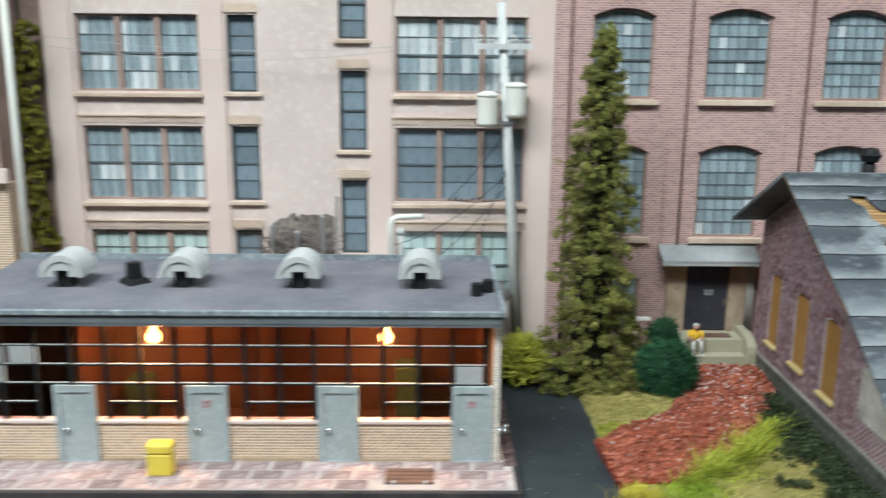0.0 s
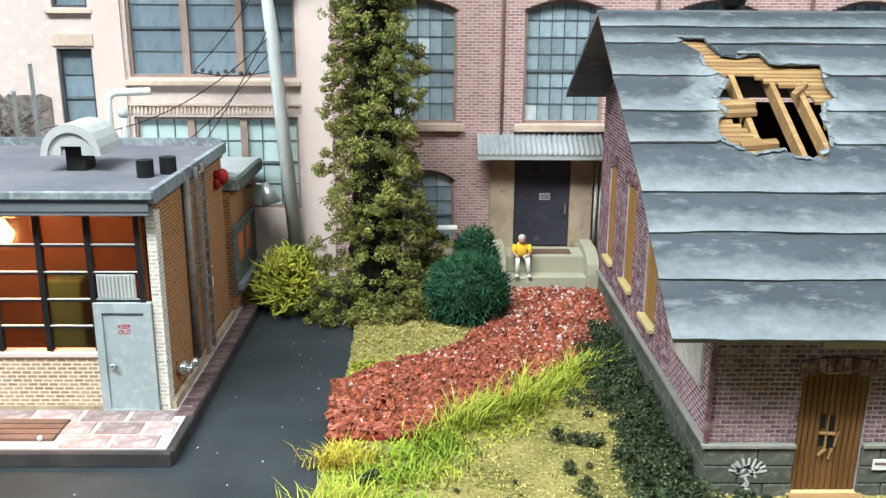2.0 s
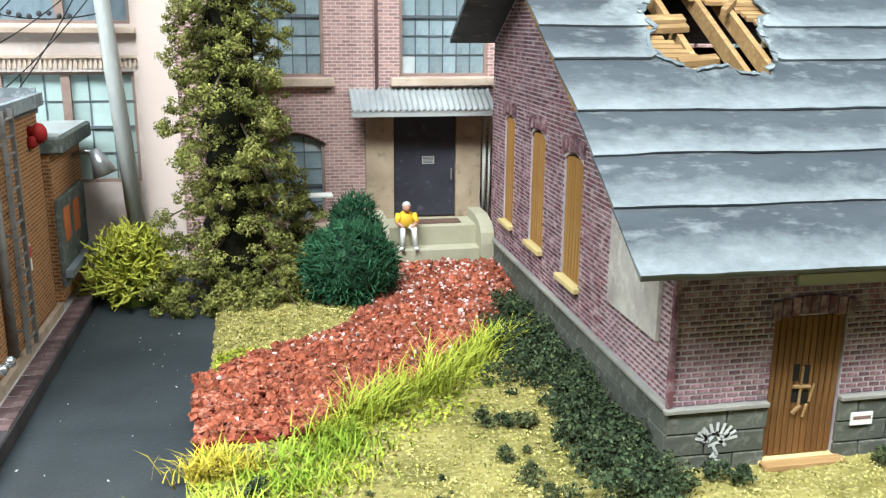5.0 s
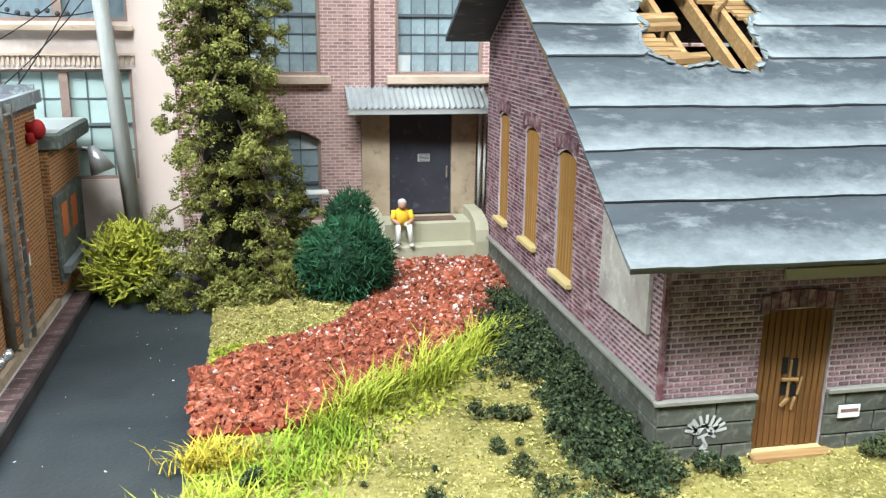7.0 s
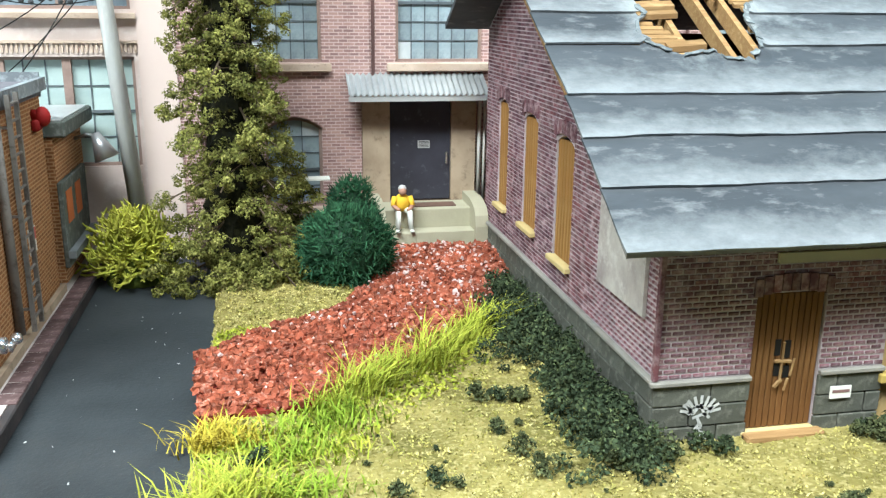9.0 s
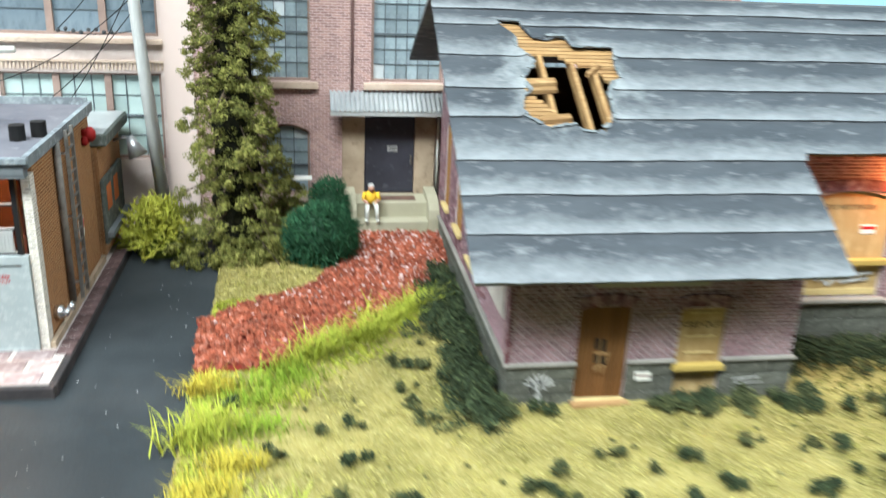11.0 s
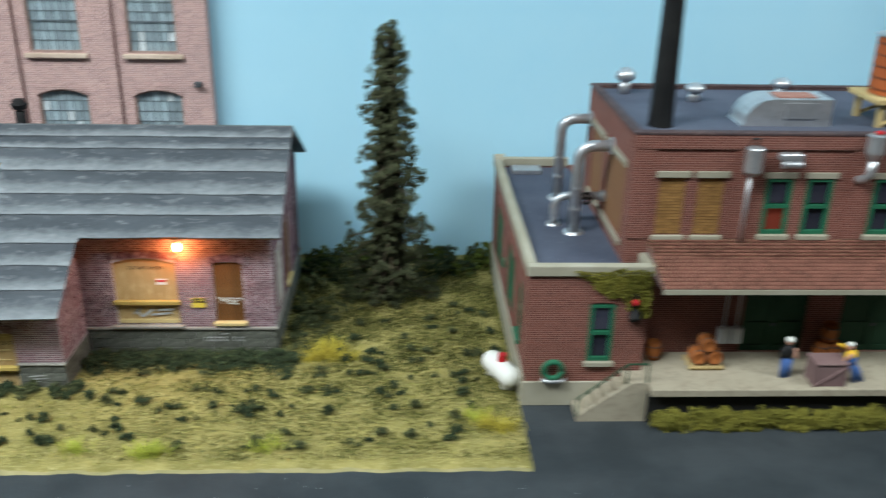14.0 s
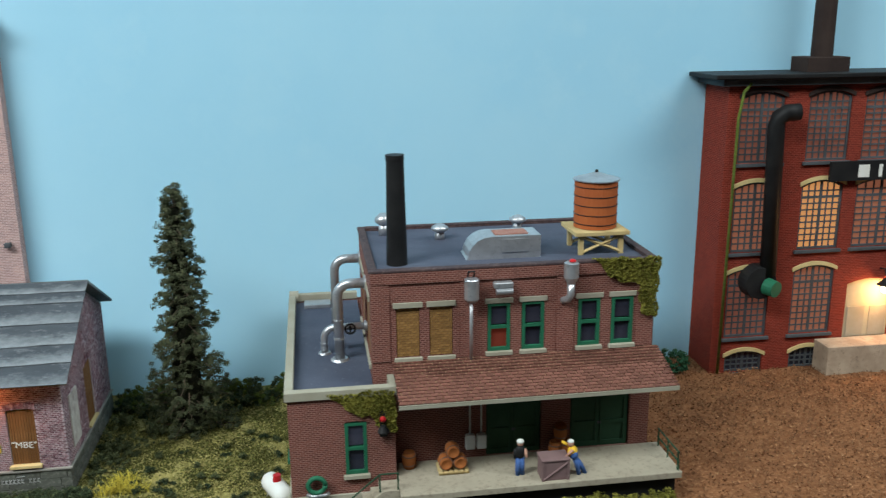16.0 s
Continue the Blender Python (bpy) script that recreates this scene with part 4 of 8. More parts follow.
for dx, dy in ((0, 0), (0.45, 0.5)):
    bm = bmesh.new()
    cyl(bm, (1.75 + dx, 31.2 + dy, 6.08), (1.75 + dx, 31.2 + dy, 6.55), 0.22)
    solid("stub_pipe", bm, BLACK, (1.75 + dx, 31.2 + dy, 6.1), "short black pipe stub on the shop roof", "pipe", "roof stubs")
# side fittings
lad = thing("wall_ladder", 2.68, 32.6, 0.7, "grey steel ladder fixed on the shop's brick side", "ladder")
for y in (32.25, 32.95):
    part("rail", boxed(2.730, 2.830, y - 0.05, y + 0.05, 0.7, 6.15), LADDER, lad)
for k in range(14):
    bm = bmesh.new()
    cyl(bm, (2.78, 32.25, 1.0 + 0.38 * k), (2.78, 32.95, 1.0 + 0.38 * k), 0.035, n=8)
    part("rung", bm, LADDER, lad)
for z in (1.2, 3.4, 5.4):
    part("wall_bracket", boxed(2.480, 2.730, 32.28, 32.33, z, z + 0.06), ALU, lad)
bm = bmesh.new()
tube(bm, [(2.6, 31.8, 0.8), (2.6, 31.8, 5.9)], 0.11, 8)
solid("downpipe", bm, LADDER, (2.6, 31.8, 0.75), "grey downpipe beside the ladder", "pipe", smooth=True)
bm = bmesh.new()
cyl(bm, (2.48, 35.4, 5.35), (2.73, 35.4, 5.35), 0.14)
ball(bm, (2.73, 35.4, 5.3), 0.2, 12, 8, (1, 1, 1.3))
box(bm, 2.48, 2.68, 35.15, 35.65, 4.95, 5.25, 0.05)
solid("alarm_bell", bm, BELLRED, (2.58, 35.4, 5.2), "red alarm bell on the shop's brick side", "bell", smooth=True)
bm = bmesh.new()
cyl(bm, (2.48, 30.2, 1.15), (2.73, 30.2, 1.15), 0.18)
cyl(bm, (2.73, 30.2, 1.15), (2.88, 30.2, 1.1), 0.12)
ball(bm, (2.88, 30.45, 1.2), 0.13)
solid("hose_valve", bm, CHROME, (2.68, 30.2, 1.0), "bright metal hose connection low on the wall", "valve", smooth=True)
s = thing("wall_sign", 2.48, 34.05, 2.2, "small red and white danger sign on brick", "sign")
part("plate", boxed(2.483, 2.510, 33.75, 34.35, 2.1, 2.75), WHITE, s)
part("red_band", boxed(2.512, 2.520, 33.77, 34.33, 2.42, 2.72), RED, s)
# rear annex
ANNEXEDGE = mat("dark_green_grey_trim", (0.07, 0.085, 0.075), (0.1, 0.115, 0.105), (0.2, 0.22, 0.21), broad=60, fine=400, rough=0.7, bump=0.2)
annex = thing("shop_annex", 1.5, 38.4, 0.55, "low grey-green lean-to behind the brick shop", "annex")
part("wall", boxed(-3.0, 2.65, 36.5, 40.2, 0.55, 4.6), ORANGEBRICK, annex)
part("roof", boxed(-3.2, 3.0, 36.42, 40.4, 4.603, 5.05, 0.05), ANNEXEDGE, annex, "dark green-grey roof edge")
part("roof_skin", boxed(-3.1, 2.9, 36.5, 40.3, 5.053, 5.08), GALV, annex)
part("dark_panel", boxed(2.653, 2.8, 36.4, 39.6, 1.0, 3.4, 0.03), ANNEXEDGE, annex, "dark green-grey panel")
part("panel_ledge", boxed(2.8, 3.0, 36.3, 39.7, 1.3, 1.5), ROOFEDGE, annex)
for y in (36.7, 37.9):
    part("poster", boxed(2.803, 2.82, y, y + 0.7, 2.2, 3.1), ORANGE, annex, "orange poster")
lampob = thing("wall_lamp", 2.7, 39.4, 4.0, "silver gooseneck wall lamp on the lean-to", "lamp")
bm = bmesh.new()
tube(bm, [(2.65, 39.2, 4.2), (3.0, 39.2, 4.3), (3.3, 39.2, 4.25)], 0.06, 8)
part("arm", bm, ALU, lampob, smooth=True)
bm = bmesh.new()
cyl(bm, (3.25, 39.2, 4.35), (3.55, 39.1, 3.6), 0.12, 0.38)
part("shade", bm, ALU, lampob, smooth=True)

# sidewalk round the shop
setting("pavement", boxed(-22, 3.0, 27.18, 40.3, -0.01, 0.385), PAVEBASE, "pale mortar bed of the raised brick sidewalk")
walkway = bpy.data.objects["pavement"]
bm = bmesh.new()
box(bm, -22, 3.16, 27.0, 27.178, -0.01, 0.37, 0.03)
box(bm, 3.003, 3.2, 27.18, 40.3, -0.01, 0.37, 0.03)
part("curb", bm, CURB, walkway, "dark kerb edge")
rng = random.Random(4)
for r in range(3):
    y0 = 27.2 + 0.68 * r
    x = -20.0 + 0.6 * (r % 2)
    while x < 2.9:
        w = min(1.15, 2.98 - x)
        if w > 0.3 and not (-1.6 < x + w / 2 < 0.3 and r < 2):
            piece("paver", walkway, PAVER, x + 0.045, x + w - 0.045, y0 + 0.04, y0 + 0.64, 0.32, 0.405, 0.01)
        x += 1.2
y = 28.9
while y < 39.6:
    piece("paver", walkway, SIDEPAVER, 2.72, 3.17, y, y + 0.5, 0.34, 0.41, 0.015)
    y += 0.56
g = thing("cellar_grate", -0.65, 28.0, 0.36, "rusty brown slatted grate in the sidewalk", "grate")
for k in range(4):
    part("slat", boxed(-1.5, 0.2, 27.56 + 0.27 * k, 27.78 + 0.27 * k, 0.36, 0.46), GRATE, g)
for x in (-1.2, -0.1):
    bm = bmesh.new()
    ball(bm, (x, 27.55, 0.47), 0.07)
    part("knob", bm, VENTGREY, g)
bx = thing("yellow_box", -9.3, 28.3, 0.4, "small yellow newspaper box on the sidewalk", "box")
part("body", boxed(-9.75, -8.9, 28.05, 28.55, 0.4, 1.2, 0.04), YELLOW, bx)
part("top", boxed(-9.78, -8.87, 28.03, 28.57, 1.203, 1.6, 0.08), YELLOW, bx)

# ---- the derelict depot ----
depot = thing("derelict_depot", 23, 32, 0, "derelict purple brick depot with boarded openings and a torn grey roof", "building")


def roof_z(y):
    if y < 27.5:
        return 4.3 + (y - 24.35) * 0.683
    if y < 34.1:
        return 6.45 + (y - 27.5) * 0.583
    return 10.3 - (y - 34.1) * 0.54


FRONT_OPEN = [rect(17.1, 18.55, 0.2, 3.0), rect(19.95, 21.3, -0.0, 2.9)]
WING_OPEN = [arch(25.0, 28.0, 1.75, 5.25, 0.25), rect(29.75, 31.15, 1.9, 5.05)]
WEST_OPEN = [arch(36.35, 37.4, 2.25, 5.45, 0.2), arch(33.45, 34.7, 2.25, 5.35, 0.2), arch(30.6, 31.9, 2.1, 5.15, 0.2)]
EAST_OPEN = [arch(33.2, 34.9, 1.8, 5.5, 0.2)]
T = 0.35
w_front = part("front_wall", slabbed(rect(15.2, 23.4, -0.02, roof_z(25.6) - 0.25), [rect(17.1, 18.55, 0.2, 3.0), rect(19.95, 21.3, 0.02, 2.9)], "y", 25.6, 25.6 + T), MORTAR, depot, "purple-red brick front wall with pale joints")
w_wing = part("wing_wall", slabbed(rect(23.4, 32.6, -0.02, roof_z(28.7) - 0.25), WING_OPEN, "y", 28.7, 28.7 + T), MORTAR, depot, "purple-red brick wing wall with pale joints")
gable_w = [(25.953, -0.02), (38.9, -0.02), (38.9, roof_z(38.9) - 0.25), (34.1, 10.05), (27.5, 6.2), (25.953, roof_z(25.953) - 0.25)]
w_west = part("gable_wall", slabbed(gable_w, WEST_OPEN, "x", 15.2, 15.2 + T), MORTAR, depot, "purple-red brick gable wall")
gable_e = [(29.053, -0.02), (38.9, -0.02), (38.9, roof_z(38.9) - 0.25), (34.1, 10.05), (29.053, roof_z(29.053) - 0.25)]
w_east = part("gable_wall", slabbed(gable_e, EAST_OPEN, "x", 32.6 - T, 32.6), MORTAR, depot, "dark brick gable wall")
w_step = part("side_wall", slabbed([(25.953, -0.02), (28.698, -0.02), (28.698, roof_z(28.7) - 0.25), (25.953, roof_z(25.95) - 0.25)], [], "x", 23.4 - T, 23.4), MORTAR, depot, "short brick side wall")
part("back_wall", boxed(15.553, 32.247, 38.55, 38.9, -0.02, 7.3), BROWNPANEL, depot)
# added black sheet: puts the shade inside the roof hole into colour
part("attic_floor", boxed(15.553, 32.24, 29.06, 38.54, 4.3, 4.4), BLACK, depot)

RNG = random.Random(11)


def brick_run(wall, axis, face, out, u0, u1, v0, top, openings, nearest):
    """Courses of single bricks proud of the joint bed. nearest(u, v): whether a brick is picked as an object."""
    course, long, joint, proud = 0.108, 0.24, 0.034, 0.018
    rest = bmesh.new()
    count, row, v = 0, 0, v0
    boxes = [(min(p[0] for p in o), max(p[0] for p in o), min(p[1] for p in o), max(p[1] for p in o)) for o in openings]
    while v < 11:
        u = u0 - (long / 2 if row % 2 else 0)
        while u < u1:
            a, b = max(u, u0) + joint / 2, min(u + long, u1) - joint / 2
            c, d = v + joint / 2, v + course - joint / 2
            u += long
            if b - a < 0.06 or d > top((a + b) / 2):
                continue
            spans = [(a, b)]
            for o in boxes:
                if d > o[2] and c < o[3]:
                    nxt = []
                    for p, q in spans:
                        if q <= o[0] or p >= o[1]:
                            nxt.append((p, q))
                        else:
                            nxt += [s for s in ((p, o[0] - 0.01), (o[1] + 0.01, q)) if s[1] - s[0] > 0.05]
                    spans = nxt
            for p, q in spans:
                lift = proud * RNG.uniform(0.5, 1.1)
                f0, f1 = (face - lift, face + 0.01) if out < 0 else (face - 0.01, face + lift)
                whole = q - p > long - joint - 0.01
                if whole and count < 290 and nearest((p + q) / 2, v):
                    count += 1
                    f0, f1 = (face - proud, face + 0.01) if out < 0 else (face - 0.01, face + proud)
                    args = (p, q, f0, f1, c, d) if axis == "y" else (f0, f1, p, q, c, d)
                    piece("brick", wall, PURPLE, *args, 0.012)
                else:
                    box(rest, *((p, q, f0, f1, c, d) if axis == "y" else (f0, f1, p, q, c, d)))
        v += course
        row += 1
    ob = part("brickwork", rest, PURPLE, wall)
    ob["kind"] = "stuff"


brick_run(w_front, "y", 25.6, -1, 15.2, 23.4, 1.4, lambda u: 4.9, FRONT_OPEN, lambda u, v: True)
brick_run(w_wing, "y", 28.7, -1, 23.4, 32.6, 1.62, lambda u: 6.85, WING_OPEN, lambda u, v: v > 2 and 25 < u < 31)
brick_run(w_west, "x", 15.2, -1, 25.6, 38.9, 1.42, lambda u: roof_z(u) - 0.3, WEST_OPEN, lambda u, v: u < 29)
brick_run(w_east, "x", 32.6, 1, 28.7, 38.9, 1.62, lambda u: roof_z(u) - 0.3, EAST_OPEN, lambda u, v: u < 31)
brick_run(w_step, "x", 23.4, 1, 25.6, 28.7, 1.4, lambda u: roof_z(u) - 0.3, [], lambda u, v: False)


def stone_run(wall, axis, face, out, u0, u1, h, openings):
    n = 3
    for r in range(n):
        c, d = h * r / n + 0.012, h * (r + 1) / n - 0.012
        u = u0 - (0.6 if r % 2 else 0)
        while u < u1:
            L = 1.15 + 0.25 * RNG.random()
            spans = [(max(u, u0) + 0.012, min(u + L, u1) - 0.012)]
            u += L
            for o0, o1 in openings:
                nxt = []
                for p, q in spans:
                    if q <= o0 or p >= o1:
                        nxt.append((p, q))
                    else:
                        nxt += [s for s in ((p, o0), (o1, q)) if s[1] - s[0] > 0.08]
                spans = nxt
            for p, q in spans:
                if q - p < 0.05:
                    continue
                k = 0.07 + 0.02 * RNG.random()
                f0, f1 = (face - k, face + 0.02) if out < 0 else (face - 0.02, face + k)
                piece("stone_block", wall, STONE, *((p, q, f0, f1, c, d) if axis == "y" else (f0, f1, p, q, c, d)), 0.02)


stone_run(w_front, "y", 25.6, -1, 15.13, 23.47, 1.3, [(17.1, 18.55), (19.95, 21.3)])
stone_run(w_west, "x", 15.2, -1, 25.6, 38.9, 1.32, [])
stone_run(w_step, "x", 23.4, 1, 25.6, 28.63, 1.3, [])
stone_run(w_wing, "y", 28.7, -1, 23.5, 32.67, 1.5, [])
stone_run(w_east, "x", 32.6, 1, 28.7, 38.9, 1.5, [])
bm = bmesh.new()
for a, b in ((15.05, 17.1), (18.55, 19.95), (21.3, 23.5)):
    box(bm, a, b, 25.46, 25.6, 1.3, 1.4, 0.02)
part("stone_cap", bm, STONECAP, w_front)
part("stone_cap", boxed(15.06, 15.2, 25.6, 38.9, 1.32, 1.42, 0.02), STONECAP, w_west)
part("stone_cap", boxed(23.45, 32.75, 28.55, 28.7, 1.5, 1.62, 0.02), STONECAP, w_wing)
part("stone_cap", boxed(32.6, 32.74, 28.7, 38.9, 1.5, 1.62, 0.02), STONECAP, w_east)
part("corner_strip", boxed(15.1, 15.2, 25.52, 25.62, 1.42, 4.75), PURPLE, w_front)


def plank_door(wall, axis, u0, u1, v0, v1, face, out, n, sill=True, material=WOOD):
    d = part("boarded_opening", boxed(*((u0, u1, face + 0.12, face + 0.2) if axis == "y" else (face + 0.12 * -out, face + 0.2 * -out, u0, u1)), v0, v1), BLACK, wall)
    for i in range(n):
        a, b = u0 + (u1 - u0) * i / n + 0.008, u0 + (u1 - u0) * (i + 1) / n - 0.008
        f = face + 0.06 * -out * (1 if axis == "x" else -out)
        if axis == "y":
            piece("plank", d, material, a, b, face + 0.04, face + 0.115, v0 + 0.01, v1 - 0.01, 0.01)
        else:
            lo, hi = sorted((face - out * 0.04, face - out * 0.115))
            piece("plank", d, material, lo, hi, a, b, v0 + 0.01, v1 - 0.01, 0.01)
    if sill:
        if axis == "y":
            part("sill", boxed(u0 - 0.12, u1 + 0.12, face - 0.22, face + 0.1, v0 - 0.18, v0 - 0.005, 0.02), SILLWOOD, wall, "pale wooden sill")
        else:
            lo, hi = sorted((face + out * 0.16, face - out * 0.1))
            part("sill", boxed(lo, hi, u0 - 0.1, u1 + 0.1, v0 - 0.14, v0 - 0.005, 0.02), SILLWOOD, wall, "pale wooden sill")
    return d


def lintel(wall, u0, u1, v, face, axis="y", out=-1):
    bm = bmesh.new()
    n = max(6, int((u1 - u0) / 0.17))
    for i in range(n):
        a, b = u0 + (u1 - u0) * i / n + 0.012, u0 + (u1 - u0) * (i + 1) / n - 0.012
        k = 2 * (i + 0.5) / n - 1
        lo, hi = sorted((face, face + out * 0.06))
        box(bm, *((a, b, lo, hi) if axis == "y" else (lo, hi, a, b)), v - 0.12 * k * k, v + 0.34 - 0.12 * k * k)
    part("brick_lintel", bm, PURPLE, wall)


# front door with broken holes, their inner dark laid on as black patches
dd = plank_door(w_front, "y", 17.12, 18.53, 0.22, 2.98, 25.6, -1, 11)
lintel(w_front, 17.0, 18.65, 3.05, 25.6)
bm = bmesh.new()
for x0, x1, z0, z1 in ((17.6, 17.72, 1.72, 2.05), (17.8, 17.93, 1.66, 2.02), (17.62, 17.74, 1.3, 1.55), (17.82, 17.95, 1.25, 1.5)):
    box(bm, x0, x1, 25.628, 25.642, z0, z1)
part("splintered_gap", bm, BLACK, dd, "dark splintered holes in the planks")
bm = bmesh.new()
for x0, z0, x1, z1, w in ((17.75, 1.2, 17.77, 2.0, 0.05), (17.64, 1.08, 17.78, 1.24, 0.08), (17.96, 1.3, 18.02, 1.65, 0.045), (17.6, 1.62, 17.95, 1.6, 0.07), (17.86, 1.0, 17.92, 1.25, 0.05)):
    tube(bm, [(x0, 25.6, z0), (x1, 25.6, z1)], w / 2, 5)
part("splinter", bm, LATH, dd, "pale raw splinters")
part("threshold", boxed(17.0, 18.65, 25.25, 25.5, 0.04, 0.24, 0.03), LATH, w_front, "pale wooden threshold")
# narrow boarded opening
wd = part("boarded_window", boxed(19.97, 21.28, 25.68, 25.76, 0.03, 2.88), PLY, w_front, "tan plywood boarding")
part("ledge", boxed(19.85, 21.35, 25.42, 25.66, 1.05, 1.24, 0.02), MUSTARD, wd, "mustard yellow ledge")
bm = bmesh.new()
for z0, z1 in ((0.12, 0.16), (0.85, 0.89), (1.5, 1.54), (2.0, 2.04), (2.72, 2.76)):
    box(bm, 20.2, 21.05, 25.64, 25.682, z0, z1)
part("batten", bm, SILLWOOD, wd)
part("sill", boxed(19.85, 21.4, 25.38, 25.66, -0.02, 0.1, 0.02), SILLWOOD, w_front, "pale wooden sill")
text_part("lettering", "KEEP OUT", 0.26, at(20.63, 25.676, 2.36, 90), BLACK, wd, "black stencilled KEEP OUT")
lintel(w_front, 19.85, 21.4, 2.98, 25.6)
part("eave_board", boxed(17.4, 20.6, 25.5, 25.57, 3.6, 3.8), STOOP, w_front, "olive-grey board under the eave")
# wing openings
bw = part("boarded_window", boxed(25.02, 27.98, 28.8, 28.88, 1.77, 5.2), PLY, w_wing, "tan plywood sheet over a wide window")
part("ledge", boxed(24.9, 28.1, 28.55, 28.78, 2.85, 3.05, 0.02), MUSTARD, bw, "mustard yellow ledge")
part("rail", boxed(25.05, 27.95, 28.74, 28.79, 1.8, 2.0), SILLWOOD, bw)
part("sill", boxed(24.7, 28.2, 28.45, 28.76, 1.62, 1.75, 0.02), STONECAP, w_wing)
text_part("lettering", "DO NOT ENTER", 0.22, at(26.55, 28.796, 4.72, 90), BLACK, bw, "black stencilled DO NOT ENTER")
part("notice", boxed(27.0, 27.5, 28.78, 28.797, 3.85, 4.15), WHITE, bw, "small white and red notice")
part("notice_band", boxed(27.02, 27.48, 28.77, 28.779, 4.0, 4.1), RED, bw)
lintel(w_wing, 24.8, 28.2, 5.3, 28.7)
wd2 = plank_door(w_wing, "y", 29.77, 31.13, 1.92, 5.03, 28.7, -1, 10)
lintel(w_wing, 29.65, 31.25, 5.12, 28.7)
text_part("graffiti", "\"MBE\"", 0.5, at(30.45, 28.72, 3.0, 90, 3), WHITE, wd2, "white painted initials")
sg = part("warning_sign", boxed(28.65, 29.3, 28.62, 28.66, 2.7, 3.2), YELLOW, w_wing, "small yellow and black danger sign")
part("sign_band", boxed(28.66, 29.29, 28.608, 28.618, 2.98, 3.19), BLACK, sg)
text_part("lettering", "DANGER", 0.15, at(28.975, 28.606, 3.08, 90), YELLOW, sg)


GRAF = mat("thin_white_spray", (0.5, 0.51, 0.5), (0.2, 0.2, 0.19), (0.62, 0.62, 0.6), broad=150, fine=500, rough=0.9, bump=0.2, cover=0.55)


def scrawl(wall, strokes, face, width, axis="y"):
    bm = bmesh.new()
    for pts in strokes:
        for (a, b), (c, d) in zip(pts, pts[1:]):
            L = math.hypot(c - a, d - b)
            px, pz = -(d - b) / L * width / 2, (c - a) / L * width / 2
            vs = [bm.verts.new((u, face, v)) for u, v in ((a - px, b - pz), (c - px, d - pz), (c + px, d + pz), (a + px, b + pz))]
            bm.faces.new(vs)
    part("graffiti", bm, GRAF, wall, "white painted scrawl")


fan = [[(16.1 + 0.2 * math.cos(a), 0.72 + 0.12 * math.sin(a)), (16.1 + 0.42 * math.cos(a), 0.74 + 0.34 * math.sin(a))] for a in [0.1 + 0.36 * k for k in range(9)]]
scrawl(w_front, fan + [[(15.8, 0.95), (15.95, 0.7), (16.1, 0.9), (16.2, 0.65), (16.35, 0.85)], [(15.85, 0.7), (16.0, 0.86), (16.3, 0.78)], [(16.05, 0.62), (16.15, 0.42), (16.0, 0.34)], [(15.95, 0.62), (16.2, 0.7), (16.3, 0.6)], [(16.1, 0.5), (16.0, 0.36), (16.2, 0.3), (16.0, 0.16)], [(15.75, 0.12), (16.3, 0.2)]], 25.5, 0.06)
scrawl(w_front, [[(21.7, 0.72), (22.5, 0.78)], [(21.8, 0.58), (22.6, 0.62)], [(21.75, 0.44), (22.2, 0.47)]], 25.5, 0.06)
scrawl(w_wing, [[(25.9, 2.5), (26.2, 2.15), (26.7, 2.55)], [(26.6, 2.25), (27.6, 2.35)], [(26.9, 2.5), (27.7, 2.55)], [(25.8, 2.3), (26.1, 2.6)]], 28.735, 0.12)
k = []
for i in range(10):
    x = 29.1 + 0.2 * i
    if i != 6:
        k += [[(x, 0.85 + 0.03 * (i % 2)), (x + 0.03, 1.12)], [(x, 0.98), (x + 0.12, 1.1)], [(x + 0.02, 0.96), (x + 0.13, 0.86)]]
scrawl(w_wing, k + [[(29.9, 1.25), (30.3, 1.27)]], 28.6, 0.05)
part("notice", boxed(18.8, 19.25, 25.47, 25.5, 0.8, 1.05), WHITE, w_front, "small white and red notice")
part("notice_band", boxed(18.84, 19.21, 25.462, 25.468, 0.92, 0.98), DRAIN, w_front)
# west windows
for o, n in zip(WEST_OPEN, (5, 6, 6)):
    u = [p[0] for p in o]
    v = [p[1] for p in o]
    plank_door(w_west, "x", min(u) + 0.02, max(u) - 0.02, min(v) + 0.02, max(v) - 0.1, 15.2, -1, n, True, BOARDWOOD)
    lintel(w_west, min(u) - 0.1, max(u) + 0.1, max(v) + 0.05, 15.2, "x", -1)
BILL = mat("weathered_bill_paint", (0.58, 0.55, 0.51), (0.34, 0.29, 0.28), (0.66, 0.63, 0.6), broad=75, fine=260, rough=0.9, bump=0.3)
part("bill_board", boxed(15.1, 15.18, 26.2, 28.6, 2.45, 4.35), BILL, w_west, "faded pale painted board")
plank_door(w_east, "x", 33.22, 34.88, 1.82, 5.3, 32.6, 1, 8)
lintel(w_east, 33.1, 35.0, 5.5, 32.6, "x", 1)
part("bill_board", boxed(32.63, 32.7, 29.7, 31.2, 2.2, 5.2), BILL, w_east, "faded weathered bill board")
# lamp under the wing's eave
lp = thing("eave_lamp", 28.3, 28.2, 5.8, "small glowing orange lamp under the depot's eave", "lamp")
bm = bmesh.new()
ball(bm, (28.3, 28.3, 6.0), 0.17, 12, 8, (1, 1, 1.3))
part("bulb", bm, BULB, lp, "glowing orange bulb", True)
bm = bmesh.new()
